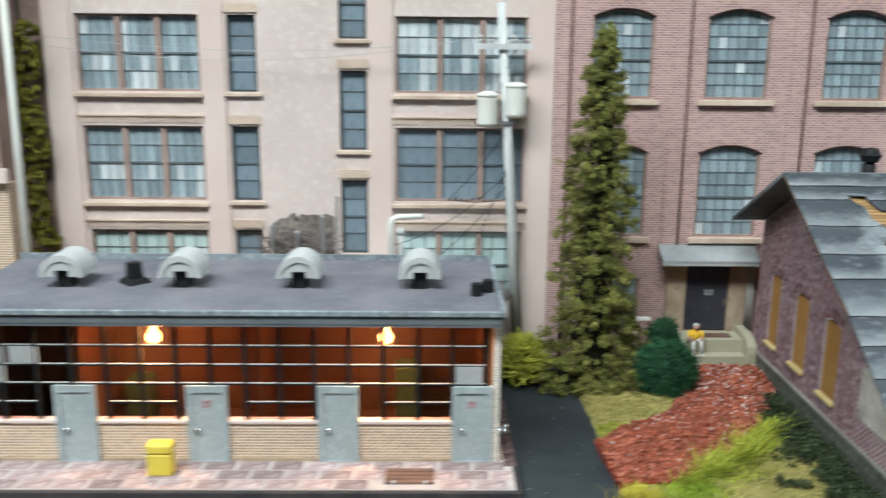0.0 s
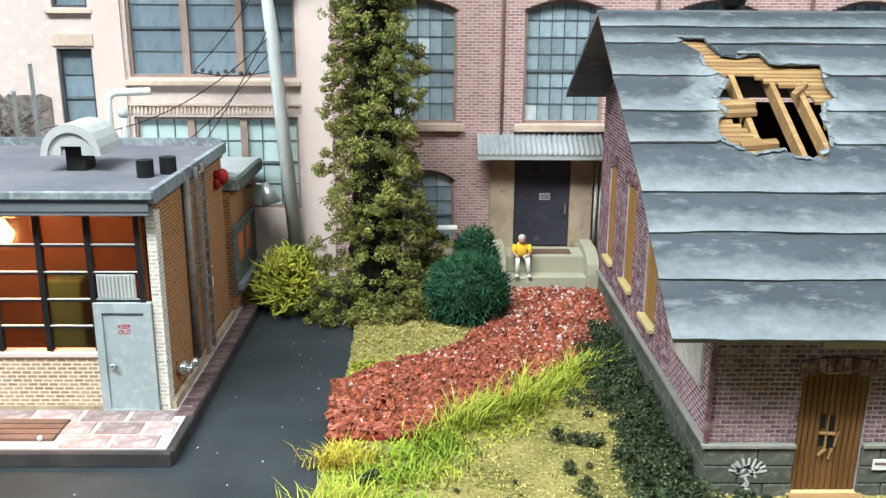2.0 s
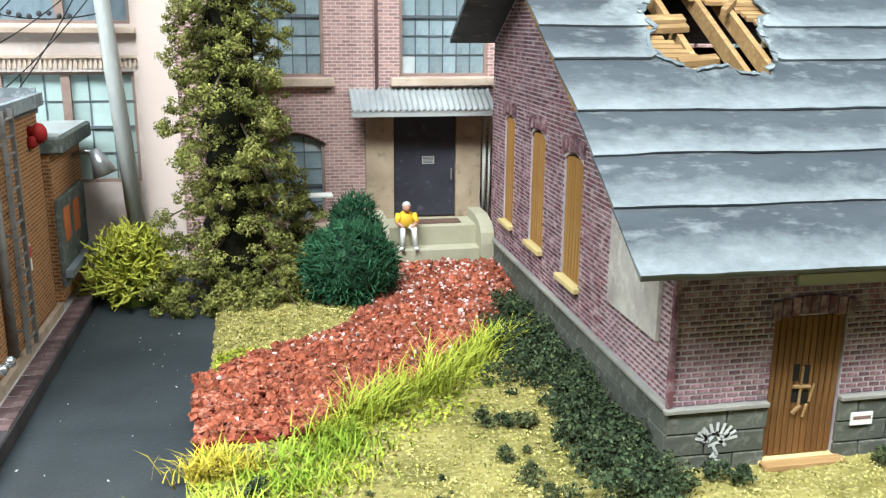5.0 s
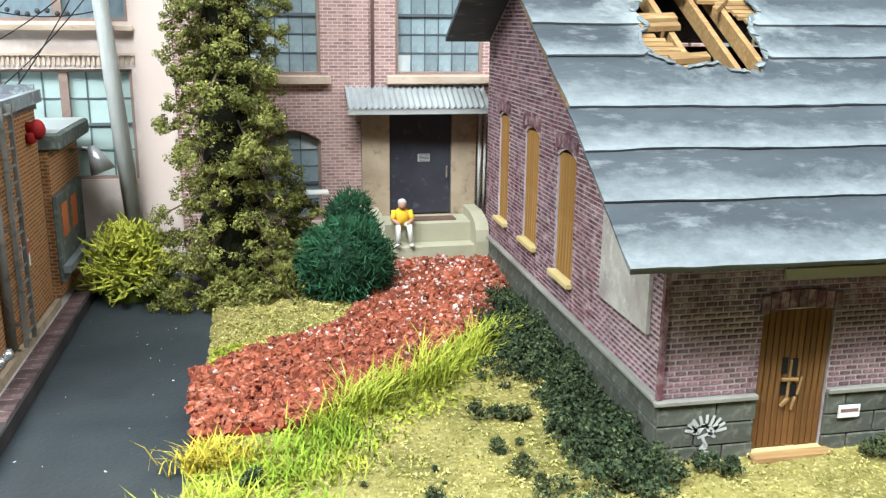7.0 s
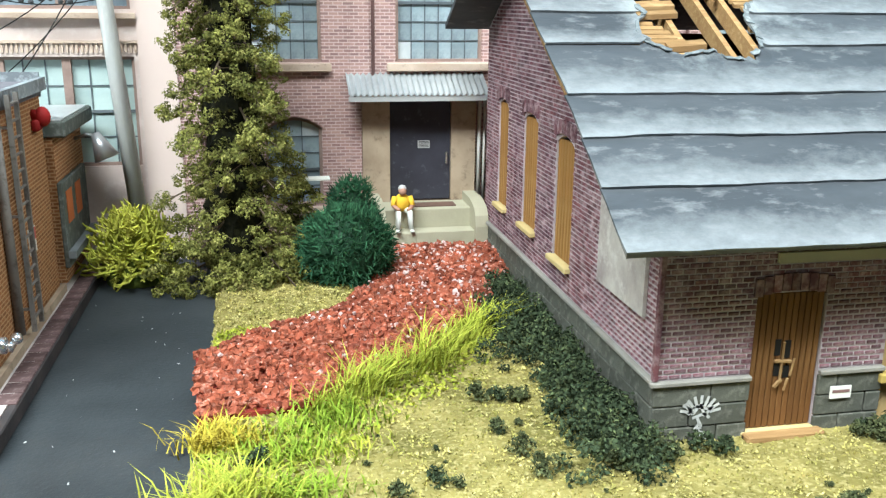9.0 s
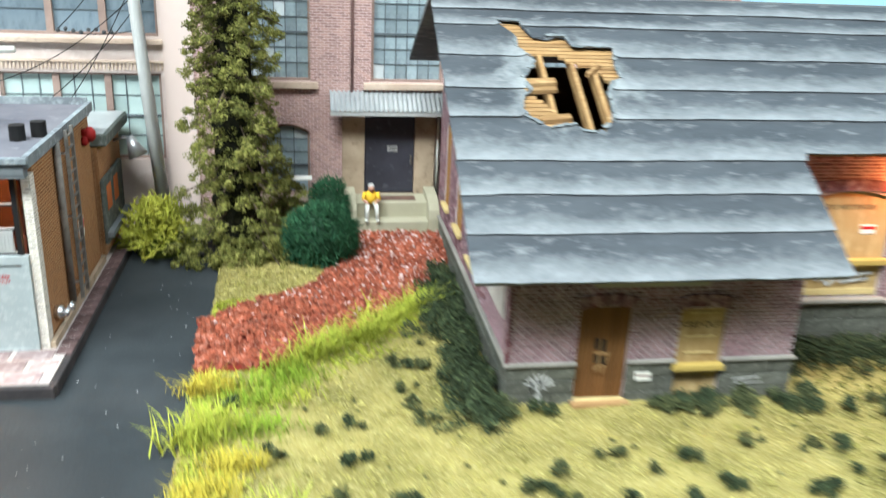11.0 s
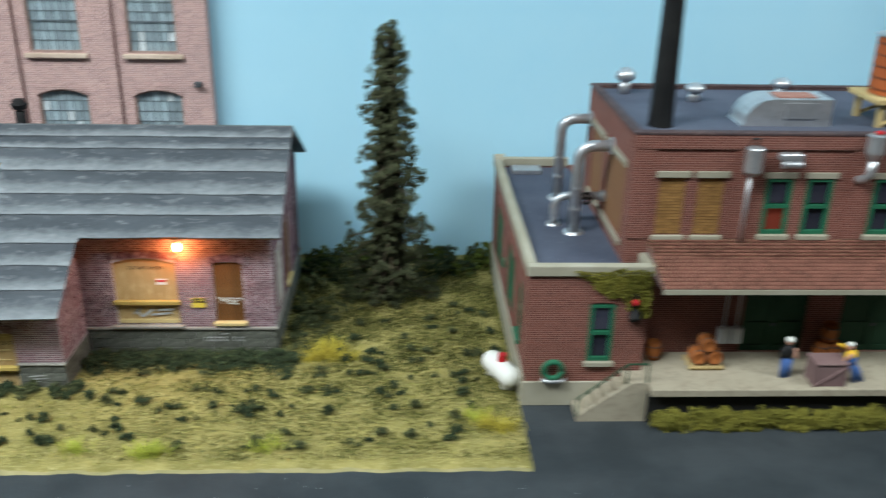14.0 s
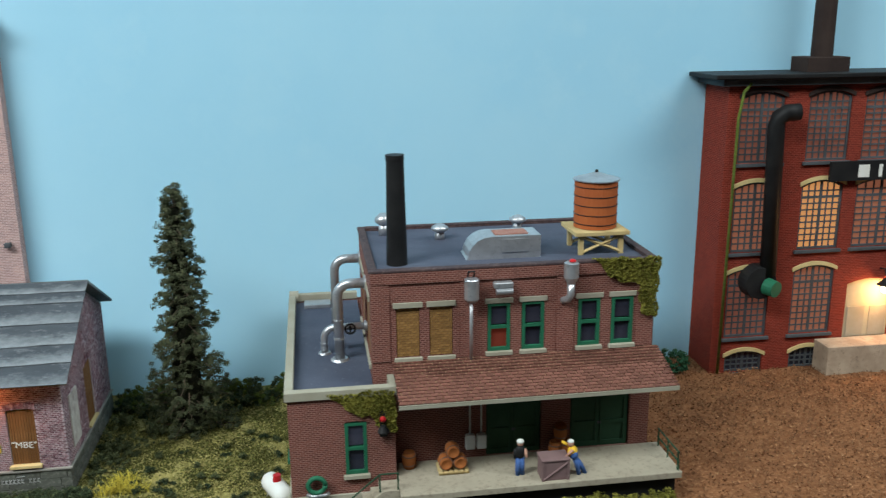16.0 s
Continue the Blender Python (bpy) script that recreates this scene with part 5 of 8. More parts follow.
tube(bm, [(28.0, 28.68, 6.3), (28.15, 28.4, 6.35), (28.3, 28.3, 6.2)], 0.05, 6)
part("arm", bm, BLACK, lp)

# roof: overlapping felt strips with a torn hole
TORN = mat("pale_torn_felt", (0.19, 0.215, 0.225), (0.1, 0.12, 0.13), (0.32, 0.34, 0.34), broad=120, fine=500, rough=0.8, bump=0.5)
HOLE = [(15.85, 32.85), (16.55, 32.8), (16.9, 32.15), (17.9, 32.2), (18.05, 31.75), (19.34, 31.74), (19.22, 31.05), (19.27, 30.5), (18.95, 30.34), (18.72, 29.9), (18.72, 29.4), (18.58, 28.87), (18.0, 28.5), (17.65, 28.55), (17.46, 28.8), (16.75, 28.66), (16.22, 28.95), (16.02, 29.24), (16.14, 29.73), (16.45, 30.0), (16.28, 30.46), (16.5, 30.72), (16.77, 31.15), (16.57, 31.43), (16.31, 31.68), (16.35, 32.13)]
BLACKHOLE = [(16.5, 31.6), (17.69, 31.53), (17.89, 31.27), (18.58, 31.18), (18.69, 30.88), (19.06, 30.32), (18.8, 29.87), (18.75, 28.85), (17.96, 28.4), (17.6, 28.5), (17.4, 28.85), (17.33, 29.05), (16.87, 29.41), (16.5, 29.97), (16.1, 30.0), (16.1, 30.55), (16.4, 30.91), (16.6, 31.14)]


def near_edge(poly, p):
    best = None
    for a, b in zip(poly, poly[1:] + poly[:1]):
        a, b = Vector(a), Vector(b)
        t = max(0, min(1, (p - a).dot(b - a) / (b - a).length_squared))
        q = a + (b - a) * t
        if best is None or (q - p).length < best[0]:
            best = ((q - p).length, q)
    return best


SEAMS = [34.2, 33.4, 32.7, 31.4, 30.12, 29.02, 27.55, 26.55, 25.5, 24.3]
sheet = part("roof_boarding", slabbed([(13.92, 27.7), (23.9, 27.7), (23.9, 27.95), (33.15, 27.95), (33.15, 34.1), (13.92, 34.1)], [rect(15.3, 19.9, 28.0, 33.3)], "z", 0, 0.1), LATH, depot)
for v in sheet.data.vertices:
    yy = v.co.y / CM + 32
    v.co.z = (roof_z(yy) - (0.16 if v.co.z < 0.0005 else 0.07)) * CM
low = part("roof_boarding", slabbed(rect(13.92, 23.9, 24.4, 27.45), [], "z", 0, 0.1), STONECAP, depot)
for v in low.data.vertices:
    v.co.z = (roof_z(v.co.y / CM + 32) - (0.16 if v.co.z < 0.0005 else 0.07)) * CM
roof_ob = part("roof", slabbed([(34.1, 10.18), (39.3, 7.4), (39.3, 7.55), (34.1, 10.36)], [], "x", 13.88, 33.2), ROOFGREY, depot, "grey weathered felt roof with a torn hole")
for k, (y1, y0) in enumerate(zip(SEAMS, SEAMS[1:])):
    xa, xb = (13.88, 33.2) if y0 > 27 else (13.86, 23.95)
    step = 0.12
    nx, ny = int((xb - xa) / step), 6
    bm = bmesh.new()
    grid = {}
    for i in range(nx + 1):
        for j in range(ny + 1):
            x = xa + (xb - xa) * i / nx
            f = j / ny
            low = 27.82 if x > 23.97 and y0 < 28 else y0
            y = low - 0.03 + (y1 + 0.06 - low) * f
            if j == 0:
                y += 0.035 * noise.noise((x * 0.35, k, 0)) + 0.015 * noise.noise((x * 1.5, k, 3))
            if i in (0, nx):
                x += 0.04 * noise.noise((y * 1.1, k, 9))
            p = Vector((x, y))
            ins = inside(HOLE, x, y)
            d, q = near_edge(HOLE, p) if 15 < x < 20.2 and 28 < y < 33.2 else (9, p)
            curl = 0.0
            if d < 0.13:
                x, y = q
                curl = 0.05 + 0.04 * noise.noise((x * 3, y * 3, 1))
            sag = 0.03 * noise.noise((x * 0.25, y * 0.4, 2)) + 0.018 * noise.noise((x * 0.9, y * 1.3, k))
            if j == 0:
                sag += 0.03 * max(0, noise.noise((x * 0.3, k * 3, 8)))
            z = roof_z(y) + 0.065 * (1 - f) + sag + curl
            grid[i, j] = (bm.verts.new((x, y, z)), ins and d >= 0.13)
    for i in range(nx):
        for j in range(ny):
            c = [grid[i, j], grid[i + 1, j], grid[i + 1, j + 1], grid[i, j + 1]]
            ctr = sum((q[0].co.xy for q in c), Vector((0, 0))) / 4
            if any(q[1] for q in c) or inside(HOLE, *ctr):
                continue
            try:
                bm.faces.new([q[0] for q in c])
            except ValueError:
                pass
    bmesh.ops.delete(bm, geom=[v for v in bm.verts if not v.link_faces], context="VERTS")
    bmesh.ops.dissolve_degenerate(bm, dist=0.004, edges=bm.edges)
    bmesh.ops.solidify(bm, geom=bm.faces, thickness=0.045)
    part("felt_strip", bm, ROOFGREY, roof_ob, smooth=False)
# exposed boards and rafters round the hole
y, r = 28.02, 0
while y < 33.18:
    xs, run = 15.3, None
    x = 15.3
    while x <= 19.9:
        gone = inside(BLACKHOLE, x, y + 0.07)
        if not gone and run is None:
            run = x
        if (gone or x + 0.05 > 19.9) and run is not None:
            e = x - 0.02 + RNG.uniform(-0.07, 0.07) if gone else x
            s = run + (RNG.uniform(-0.07, 0.07) if run > 15.4 else 0)
            if e - s > 0.1:
                bm = bmesh.new()
                vs = box(bm, s, e, y + 0.02, y + 0.132, -0.075, 0.0)
                for v in vs:
                    v.co.z += roof_z(v.co.y) - 0.07
                part("board", bm, LATH, roof_ob)
            run = None
        x += 0.05
    y += 0.15
for x, w in ((17.0, 0.14), (17.97, 0.13), (18.6, 0.14)):
    bm = bmesh.new()
    vs = box(bm, x - w / 2, x + w / 2, 27.6, 33.9, -0.4, 0)
    for v in vs:
        v.co.z += roof_z(v.co.y) - 0.1
    part("rafter", bm, LATH, roof_ob, "pale raw timber rafter")
for x0, y0, x1, y1, w in ((16.2, 30.36, 17.24, 30.42, 0.2), (16.25, 30.04, 17.2, 30.12, 0.13), (16.5, 28.98, 17.4, 29.08, 0.17), (18.3, 30.7, 18.78, 31.15, 0.12)):
    bm = bmesh.new()
    d = Vector((x1 - x0, y1 - y0)).normalized() * w / 2
    for up in (-0.06, 0.05):
        for px, py in ((x0 + d.y, y0 - d.x), (x1 + d.y, y1 - d.x), (x1 - d.y, y1 + d.x), (x0 - d.y, y0 + d.x)):
            bm.verts.new((px, py, roof_z(py) + up))
    bmesh.ops.convex_hull(bm, input=bm.verts)
    part("loose_board", bm, LATH, roof_ob, "splintered board stub")
ring, outer_ring = [], []
for (ax, ay), (bx, by) in zip(HOLE, HOLE[1:] + HOLE[:1]):
    for k in range(5):
        t = k / 5
        ring.append((ax + (bx - ax) * t, ay + (by - ay) * t))
cx, cy = 17.6, 30.4
bm = bmesh.new()
va, vb = [], []
for i, (x, y) in enumerate(ring):
    d = Vector((x - cx, y - cy)).normalized()
    w = 0.05 + 0.18 * abs(noise.noise((i * 0.43, 2, 0))) + 0.05 * abs(noise.noise((i * 1.9, 5, 0)))
    j = 0.06 * noise.noise((i * 0.9, 0, 4))
    va.append(bm.verts.new((x - d.x * (0.03 + j), y - d.y * (0.03 + j), roof_z(y) + 0.1 + 0.05 * noise.noise((i * 0.7, 8, 1)))))
    vb.append(bm.verts.new((x + d.x * w, y + d.y * w, roof_z(y + d.y * w) + 0.105)))
for i in range(len(ring)):
    k = (i + 1) % len(ring)
    if noise.noise((i * 0.35, 3, 3)) > -0.12:
        bm.faces.new((va[i], va[k], vb[k], vb[i]))
bmesh.ops.delete(bm, geom=[v for v in bm.verts if not v.link_faces], context="VERTS")
bmesh.ops.solidify(bm, geom=bm.faces, thickness=0.02)
part("torn_edge", bm, TORN, roof_ob, "pale torn felt round the hole")
flue = thing("roof_flue", 18.5, 36.6, 8.8, "black stovepipe with a flared cap on the depot roof", "chimney")
bm = bmesh.new()
lathe(bm, 18.5, 36.6, [(0.27, 8.6), (0.27, 10.35), (0.2, 10.4)])
part("pipe", bm, BLACK, flue, smooth=True)
bm = bmesh.new()
lathe(bm, 18.5, 36.6, [(0.2, 10.41), (0.36, 10.5), (0.45, 10.75), (0.38, 10.8), (0.3, 11.0), (0.1, 11.05)])
part("cap", bm, BLACK, flue)

# ---- the factory with a loading dock ----
fac = thing("brick_factory", 56, 30, 0, "maroon brick factory with green windows and a shingled dock canopy", "building")
AX0, AX1, AF, AB, AZ = 44.35, 48.7, 24.1, 40.2, 6.5
MX0, MX1, MF, MB, MZ = 48.7, 63.6, 25.6, 35.0, 12.33
FW = [(54.65, 55.85), (56.45, 57.65), (59.45, 60.65), (61.25, 62.45)]
SH = [(49.95, 51.15), (51.65, 52.85)]
part("annex_front", slabbed(rect(AX0, 49.65, 0, AZ - 0.02), [arch(47.1, 48.2, 2.3, 5.2, 0.1)], "y", AF, AF + 0.3), FACBRICK, fac, "maroon brick annex front")
A_DOORS = [(35.0, 38.0), (29.2, 32.2)]
holes = [arch(a, b, 1.7, 5.2, 0.35) for a, b in A_DOORS] + [arch(26.1, 27.3, 2.3, 5.0, 0.1)]
part("annex_side", slabbed(rect(AF + 0.303, AB, 0, AZ - 0.02), holes, "x", AX0, AX0 + 0.3), FACBRICK, fac, "maroon brick annex side wall")
part("annex_back", boxed(AX0 + 0.303, 49.6, AB - 0.3, AB, 0, AZ - 0.02), FACBRICK, fac)
part("annex_end", boxed(49.35, 49.65, AF + 0.303, 25.59, 0, AZ - 0.02), FACBRICK, fac)
part("annex_roof", boxed(AX0 + 0.2, 48.69, AF + 0.2, AB - 0.1, AZ - 0.35, AZ - 0.1), TAR, fac, "dark blue-grey flat annex roof")
bm = bmesh.new()
box(bm, AX0 - 0.12, 49.75, AF - 0.12, AF + 0.32, AZ - 0.018, AZ + 0.46, 0.03)
box(bm, AX0 - 0.12, AX0 + 0.32, AF + 0.323, AB + 0.05, AZ - 0.018, AZ + 0.46, 0.03)
box(bm, AX0 + 0.323, 48.69, AB - 0.35, AB + 0.05, AZ - 0.018, AZ + 0.46, 0.03)
box(bm, 49.4, 49.75, AF + 0.323, 25.58, AZ - 0.018, AZ + 0.46, 0.03)
part("parapet_coping", bm, TRIM, fac, "grey-beige coping")
bm = bmesh.new()
cyl(bm, (AX0 - 0.1, AB - 0.2, AZ + 0.28), (AX0 + 0.5, AB - 0.2, AZ + 0.28), 0.4)
part("coping_knob", bm, TRIM, fac)
part("stone_base", boxed(AX0 - 0.1, 49.6, AF - 0.1, AF - 0.003, 0, 1.25, 0.03), TRIM, fac, "grey stone base course")
part("stone_base", boxed(AX0 - 0.1, AX0 - 0.003, AF, AB, 0, 1.45, 0.03), TRIM, fac)


def fac_window(x0, x1, z0, z1, face, glass, lintel_flat=True):
    y = face + 0.12
    w = part("window", slabbed(rect(x0, x1, z0, z1), [rect(x0 + 0.17, x1 - 0.17, z0 + 0.17, z0 + (z1 - z0) / 2 - 0.08), rect(x0 + 0.17, x1 - 0.17, z0 + (z1 - z0) / 2 + 0.08, z1 - 0.15)], "y", y - 0.15, y + 0.1), GREEN, fac, "green sash window")
    for k in (0, 1):
        a = z0 + 0.15 + k * (z1 - z0) / 2
        piece("pane", w, glass[k], x0 + 0.15, x1 - 0.15, y + 0.02 - 0.06 * k, y + 0.05 - 0.06 * k, a, a + (z1 - z0) / 2 - 0.3)
    part("sill", boxed(x0 - 0.12, x1 + 0.12, face - 0.22, face + 0.05, z0 - 0.22, z0 - 0.01, 0.02), TRIM, w)
    if lintel_flat:
        part("lintel", boxed(x0 - 0.15, x1 + 0.15, face - 0.08, face - 0.003, z1 + 0.0, z1 + 0.28, 0.02), TRIM, w)
    return w


fac_window(47.1, 48.2, 2.3, 5.1, AF, (DARKGLASS, DARKGLASS), False)
bm = bmesh.new()
for i in range(9):
    a = 46.95 + 1.4 * i / 9
    kk = 2 * (i + 0.5) / 9 - 1
    box(bm, a + 0.01, a + 0.145, AF - 0.05, AF - 0.003, 5.2 - 0.1 * kk * kk, 5.5 - 0.1 * kk * kk)
part("brick_lintel", bm, FACBRICK, fac)
for a, b in A_DOORS:
    d = part("freight_door", slabbed(arch(a + 0.02, b - 0.02, 1.7, 5.18, 0.35), [], "x", AX0 + 0.1, AX0 + 0.2), GREEN, fac, "green boarded freight door")
    for i in range(1, 6):
        yy = a + (b - a) * i / 6
        part("batten", boxed(AX0 + 0.06, AX0 + 0.098, yy - 0.04, yy + 0.04, 1.75, 4.8), GREEN, d)
    part("brick_hood", slabbed(arch(a - 0.2, b + 0.2, 4.95, 5.6, 0.35)[2:] + arch(a, b, 4.9, 5.25, 0.3)[2:][::-1], [], "x", AX0 - 0.06, AX0 - 0.003), FACBRICK, fac)
w = part("side_window", slabbed(rect(26.12, 27.28, 2.32, 4.9), [rect(26.3, 27.1, 2.5, 3.5), rect(26.3, 27.1, 3.7, 4.75)], "x", AX0 + 0.05, AX0 + 0.2), GREEN, fac, "green sash window")
part("pane", boxed(AX0 + 0.14, AX0 + 0.16, 26.25, 27.15, 2.4, 4.8), DARKGLASS, w)
part("sill", boxed(AX0 - 0.2, AX0 + 0.04, 26.0, 27.4, 2.1, 2.3), GREEN, w)
part("wall_valve", boxed(AX0 - 0.12, AX0 - 0.003, 33.0, 33.5, 2.9, 3.3), GREEN, fac)
# main block
DARKCAP = mat("tarred_coping", (0.05, 0.036, 0.04), (0.075, 0.05, 0.05), (0.13, 0.09, 0.085), broad=60, fine=400, rough=0.7, bump=0.3)
holes = [rect(a, b, 7.85, 10.45) for a, b in FW] + [rect(a, b, 7.8, 10.45) for a, b in SH] + [rect(54.6, 57.6, 1.9, 4.95), rect(59.2, 62.5, 1.9, 4.9)]
part("front_wall", slabbed(rect(MX0, MX1, 0, MZ), holes, "y", MF, MF + 0.3), FACBRICK, fac, "maroon brick front wall")
W_PAN = [(26.6, 30.4), (31.2, 34.0)]
part("side_wall", slabbed(rect(MF + 0.303, MB, 0, MZ), [rect(a, b, 7.2, 10.6) for a, b in W_PAN], "x", MX0, MX0 + 0.3), FACBRICK, fac, "maroon brick side wall")
part("side_wall", boxed(MX1 - 0.3, MX1, MF + 0.303, MB, 0, MZ), FACBRICK, fac)
part("back_wall", boxed(MX0, MX1, MB + 0.003, MB + 0.3, 0, MZ), FACBRICK, fac)
part("roof", boxed(MX0 + 0.3, MX1 - 0.3, MF + 0.3, MB, MZ - 0.3, MZ - 0.08), TAR, fac, "dark blue-grey flat roof")
bm = bmesh.new()
box(bm, MX0 - 0.08, MX1 + 0.08, MF - 0.1, MF + 0.36, MZ + 0.003, MZ + 0.14, 0.03)
box(bm, MX0 - 0.08, MX0 + 0.36, MF + 0.363, MB + 0.3, MZ + 0.003, MZ + 0.14, 0.03)
box(bm, MX1 - 0.36, MX1 + 0.08, MF + 0.363, MB + 0.3, MZ + 0.003, MZ + 0.14, 0.03)
box(bm, MX0 + 0.36, MX1 - 0.36, MB, MB + 0.36, MZ + 0.003, MZ + 0.14, 0.03)
part("parapet_cap", bm, DARKCAP, fac, "dark brown-black coping")
part("parapet_lining", boxed(MX0 + 0.3, MX1 - 0.3, MB - 0.05, MB - 0.003, MZ - 0.079, MZ), DARKCAP, fac, "tarred inner parapet face")
for x in (MX0 + 0.303, MX1 - 0.35):
    part("parapet_lining", boxed(x, x + 0.047, MF + 0.303, MB - 0.053, MZ - 0.079, MZ), DARKCAP, fac)
for a in (MX0 + 0.02, 53.2, 58.3, MX1 - 1.0):
    part("brick_pier", boxed(a, a + 0.9, MF - 0.06, MF - 0.003, 7.65, MZ), FACBRICK, fac)
part("brick_band", boxed(MX0, MX1, MF - 0.09, MF - 0.063, 11.75, MZ), FACBRICK, fac)
for i, (a, b) in enumerate(FW):
    fac_window(a + 0.01, b - 0.01, 7.86, 10.44, MF, (REDWIN if i == 0 else DARKGLASS, DARKGLASS))
for a, b in SH:
    s = part("brick_infill", boxed(a + 0.02, b - 0.02, MF + 0.1, MF + 0.15, 7.82, 10.43), BROWNPANEL, fac, "ochre brick infill of a blocked window")
    for k in range(19):
        u = a + 0.03 - (0.15 if k % 2 else 0)
        while u < b - 0.05:
            p, q = max(u, a + 0.03), min(u + 0.27, b - 0.03)
            u += 0.3
            if q - p > 0.05:
                piece("brick", s, SHUTTER, p, q, MF + 0.05, MF + 0.105, 7.84 + 0.136 * k, 7.948 + 0.136 * k)
    part("lintel", boxed(a - 0.15, b + 0.15, MF - 0.1, MF - 0.003, 10.46, 10.75, 0.02), TRIM, fac)
    part("sill", boxed(a - 0.12, b + 0.12, MF - 0.15, MF + 0.02, 7.6, 7.8, 0.02), TRIM, fac)
for a, b in W_PAN:
    part("blocked_opening", boxed(MX0 + 0.08, MX0 + 0.2, a + 0.005, b - 0.005, 7.2, 10.6), BROWNPANEL, fac, "dull brown boarded opening")
    part("lintel", boxed(MX0 - 0.08, MX0 - 0.003, a - 0.2, b + 0.2, 10.62, 10.9), TRIM, fac)
    part("sill", boxed(MX0 - 0.12, MX0 - 0.003, a - 0.2, b + 0.2, 6.95, 7.18), TRIM, fac)
for a, b in ((54.6, 57.6), (59.2, 62.5)):
    d = part("dock_door", boxed(a + 0.02, b - 0.02, MF + 0.15, MF + 0.25, 1.92, 4.88), DARKGREEN, fac, "dark green dock door")
    mid = (a + b) / 2
    for p, q in ((a + 0.08, mid - 0.03), (mid + 0.03, b - 0.08)):
        part("door_leaf", slabbed(rect(p, q, 1.93, 4.82), [rect(p + 0.2, q - 0.2, 2.2, 3.2), rect(p + 0.2, q - 0.2, 3.4, 4.6)], "y", MF + 0.08, MF + 0.148), DARKGREEN, d)
    part("latch", boxed(mid - 0.1, mid + 0.1, MF + 0.05, MF + 0.078, 3.22, 3.36), WINDARK, d)
# shingled canopy
can = part("dock_canopy", slabbed([(22.45, 6.6), (25.58, 7.6), (25.58, 7.42), (22.45, 6.49)], [], "x", 49.75, 63.8), TANBED, fac, "red-brown shingled canopy over the dock")
rows_n = 14
rest = bmesh.new()
made = 0
for r in range(rows_n):
    f0, f1 = r / rows_n, (r + 0.97) / rows_n
    x = 49.7 - (0.2 if r % 2 else 0)
    while x < 63.85:
        a, b = max(x + 0.025, 49.7), min(x + 0.375, 63.85)
        x += 0.4
        if b - a < 0.05:
            continue
        y0, y1 = 22.4 + 3.15 * f0, 22.4 + 3.15 * min(f1, 1)
        z0, z1 = 6.61 + 1.0 * f0, 6.61 + 1.0 * min(f1, 1)
        whole = b - a > 0.34
        if whole and made < 280 and r < 9:
            made += 1
            key = "shingle_%d" % (0 if f1 <= 1 else 1)
            if key not in BOXES:
                bm = bmesh.new()
                box(bm, -0.175, 0.175, 0, 0.225, 0, 0.045)
                BOXES[key] = to_mesh("shingle", bm, SHINGLE, (0, 0, 0))
            ob = new("shingle", BOXES[key])
            ob.parent = can
            o = ORIGIN[can.name]
            ob.location = (((a + b) / 2 - o[0]) * CM, (y0 - o[1]) * CM, (z0 + 0.012 - o[2]) * CM)
            ob.rotation_euler = (math.atan2(1.0, 3.15) - 0.06, 0, 0)
        else:
            vs = box(rest, a, b, y0, y1, -0.05, 0.0)
            for v in vs:
                v.co.z += z0 + 0.07 + (z1 - z0 - 0.07) * ((v.co.y - y0) / (y1 - y0))
ob = part("shingles", rest, SHINGLE, can)
ob["kind"] = "stuff"
part("eave_trim", boxed(49.7, 63.85, 22.36, 22.44, 6.4, 6.61), TRIM, fac)
for a, b in ((49.78, 49.93), (63.62, 63.77)):
    part("canopy_end", slabbed([(22.45, 6.42), (25.58, 7.38), (25.58, 6.42)], [], "x", a, b), CRATE, fac)
# dock
dock = thing("loading_dock", 57, 24, 0, "grey concrete loading dock with steps and rails", "dock")
part("deck", boxed(49.66, 64.2, 22.2, 25.59, 1.55, 1.9, 0.03), DOCK, dock)
# solid black block fills the recess under the deck
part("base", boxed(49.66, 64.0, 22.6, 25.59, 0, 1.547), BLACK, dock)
STEP_N = 6
for i in range(STEP_N):
    part("step", boxed(46.6 + 0.42 * i, 46.6 + 0.42 * (i + 1) if i < STEP_N - 1 else 49.65, 22.9, 23.95, 0, 0.31 * (i + 1)), DOCK, dock)
part("stair_wall", slabbed([(46.6, 0), (49.65, 0), (49.65, 1.95), (48.9, 1.95), (46.6, 0.25)], [], "y", 22.7, 22.88), DOCK, dock)


def handrail(pts, posts):
    h = part("handrail", bmesh.new(), DARKGREEN, dock)
    bm = bmesh.new()
    tube(bm, pts, 0.045, 6)
    part("top_rail", bm, DARKGREEN, h)
    for p, z in posts:
        bm = bmesh.new()
        cyl(bm, p, (p[0], p[1], z), 0.045, n=6)
        part("post", bm, DARKGREEN, h)


handrail([(46.6, 22.8, 1.1), (48.7, 22.8, 2.85), (49.6, 22.8, 2.85)], [((46.6, 22.8, 0.2), 1.1), ((48.7, 22.8, 1.9), 2.85), ((49.6, 22.8, 1.9), 2.85)])
handrail([(64.05, 22.4, 2.9), (64.05, 25.2, 2.9)], [((64.05, 22.5, 1.9), 2.9), ((64.05, 23.8, 1.9), 2.9), ((64.05, 25.1, 1.9), 2.9)])
handrail([(64.05, 22.4, 2.4), (64.05, 25.2, 2.4)], [((64.05, 22.4, 1.9), 2.4)])
# dock goods


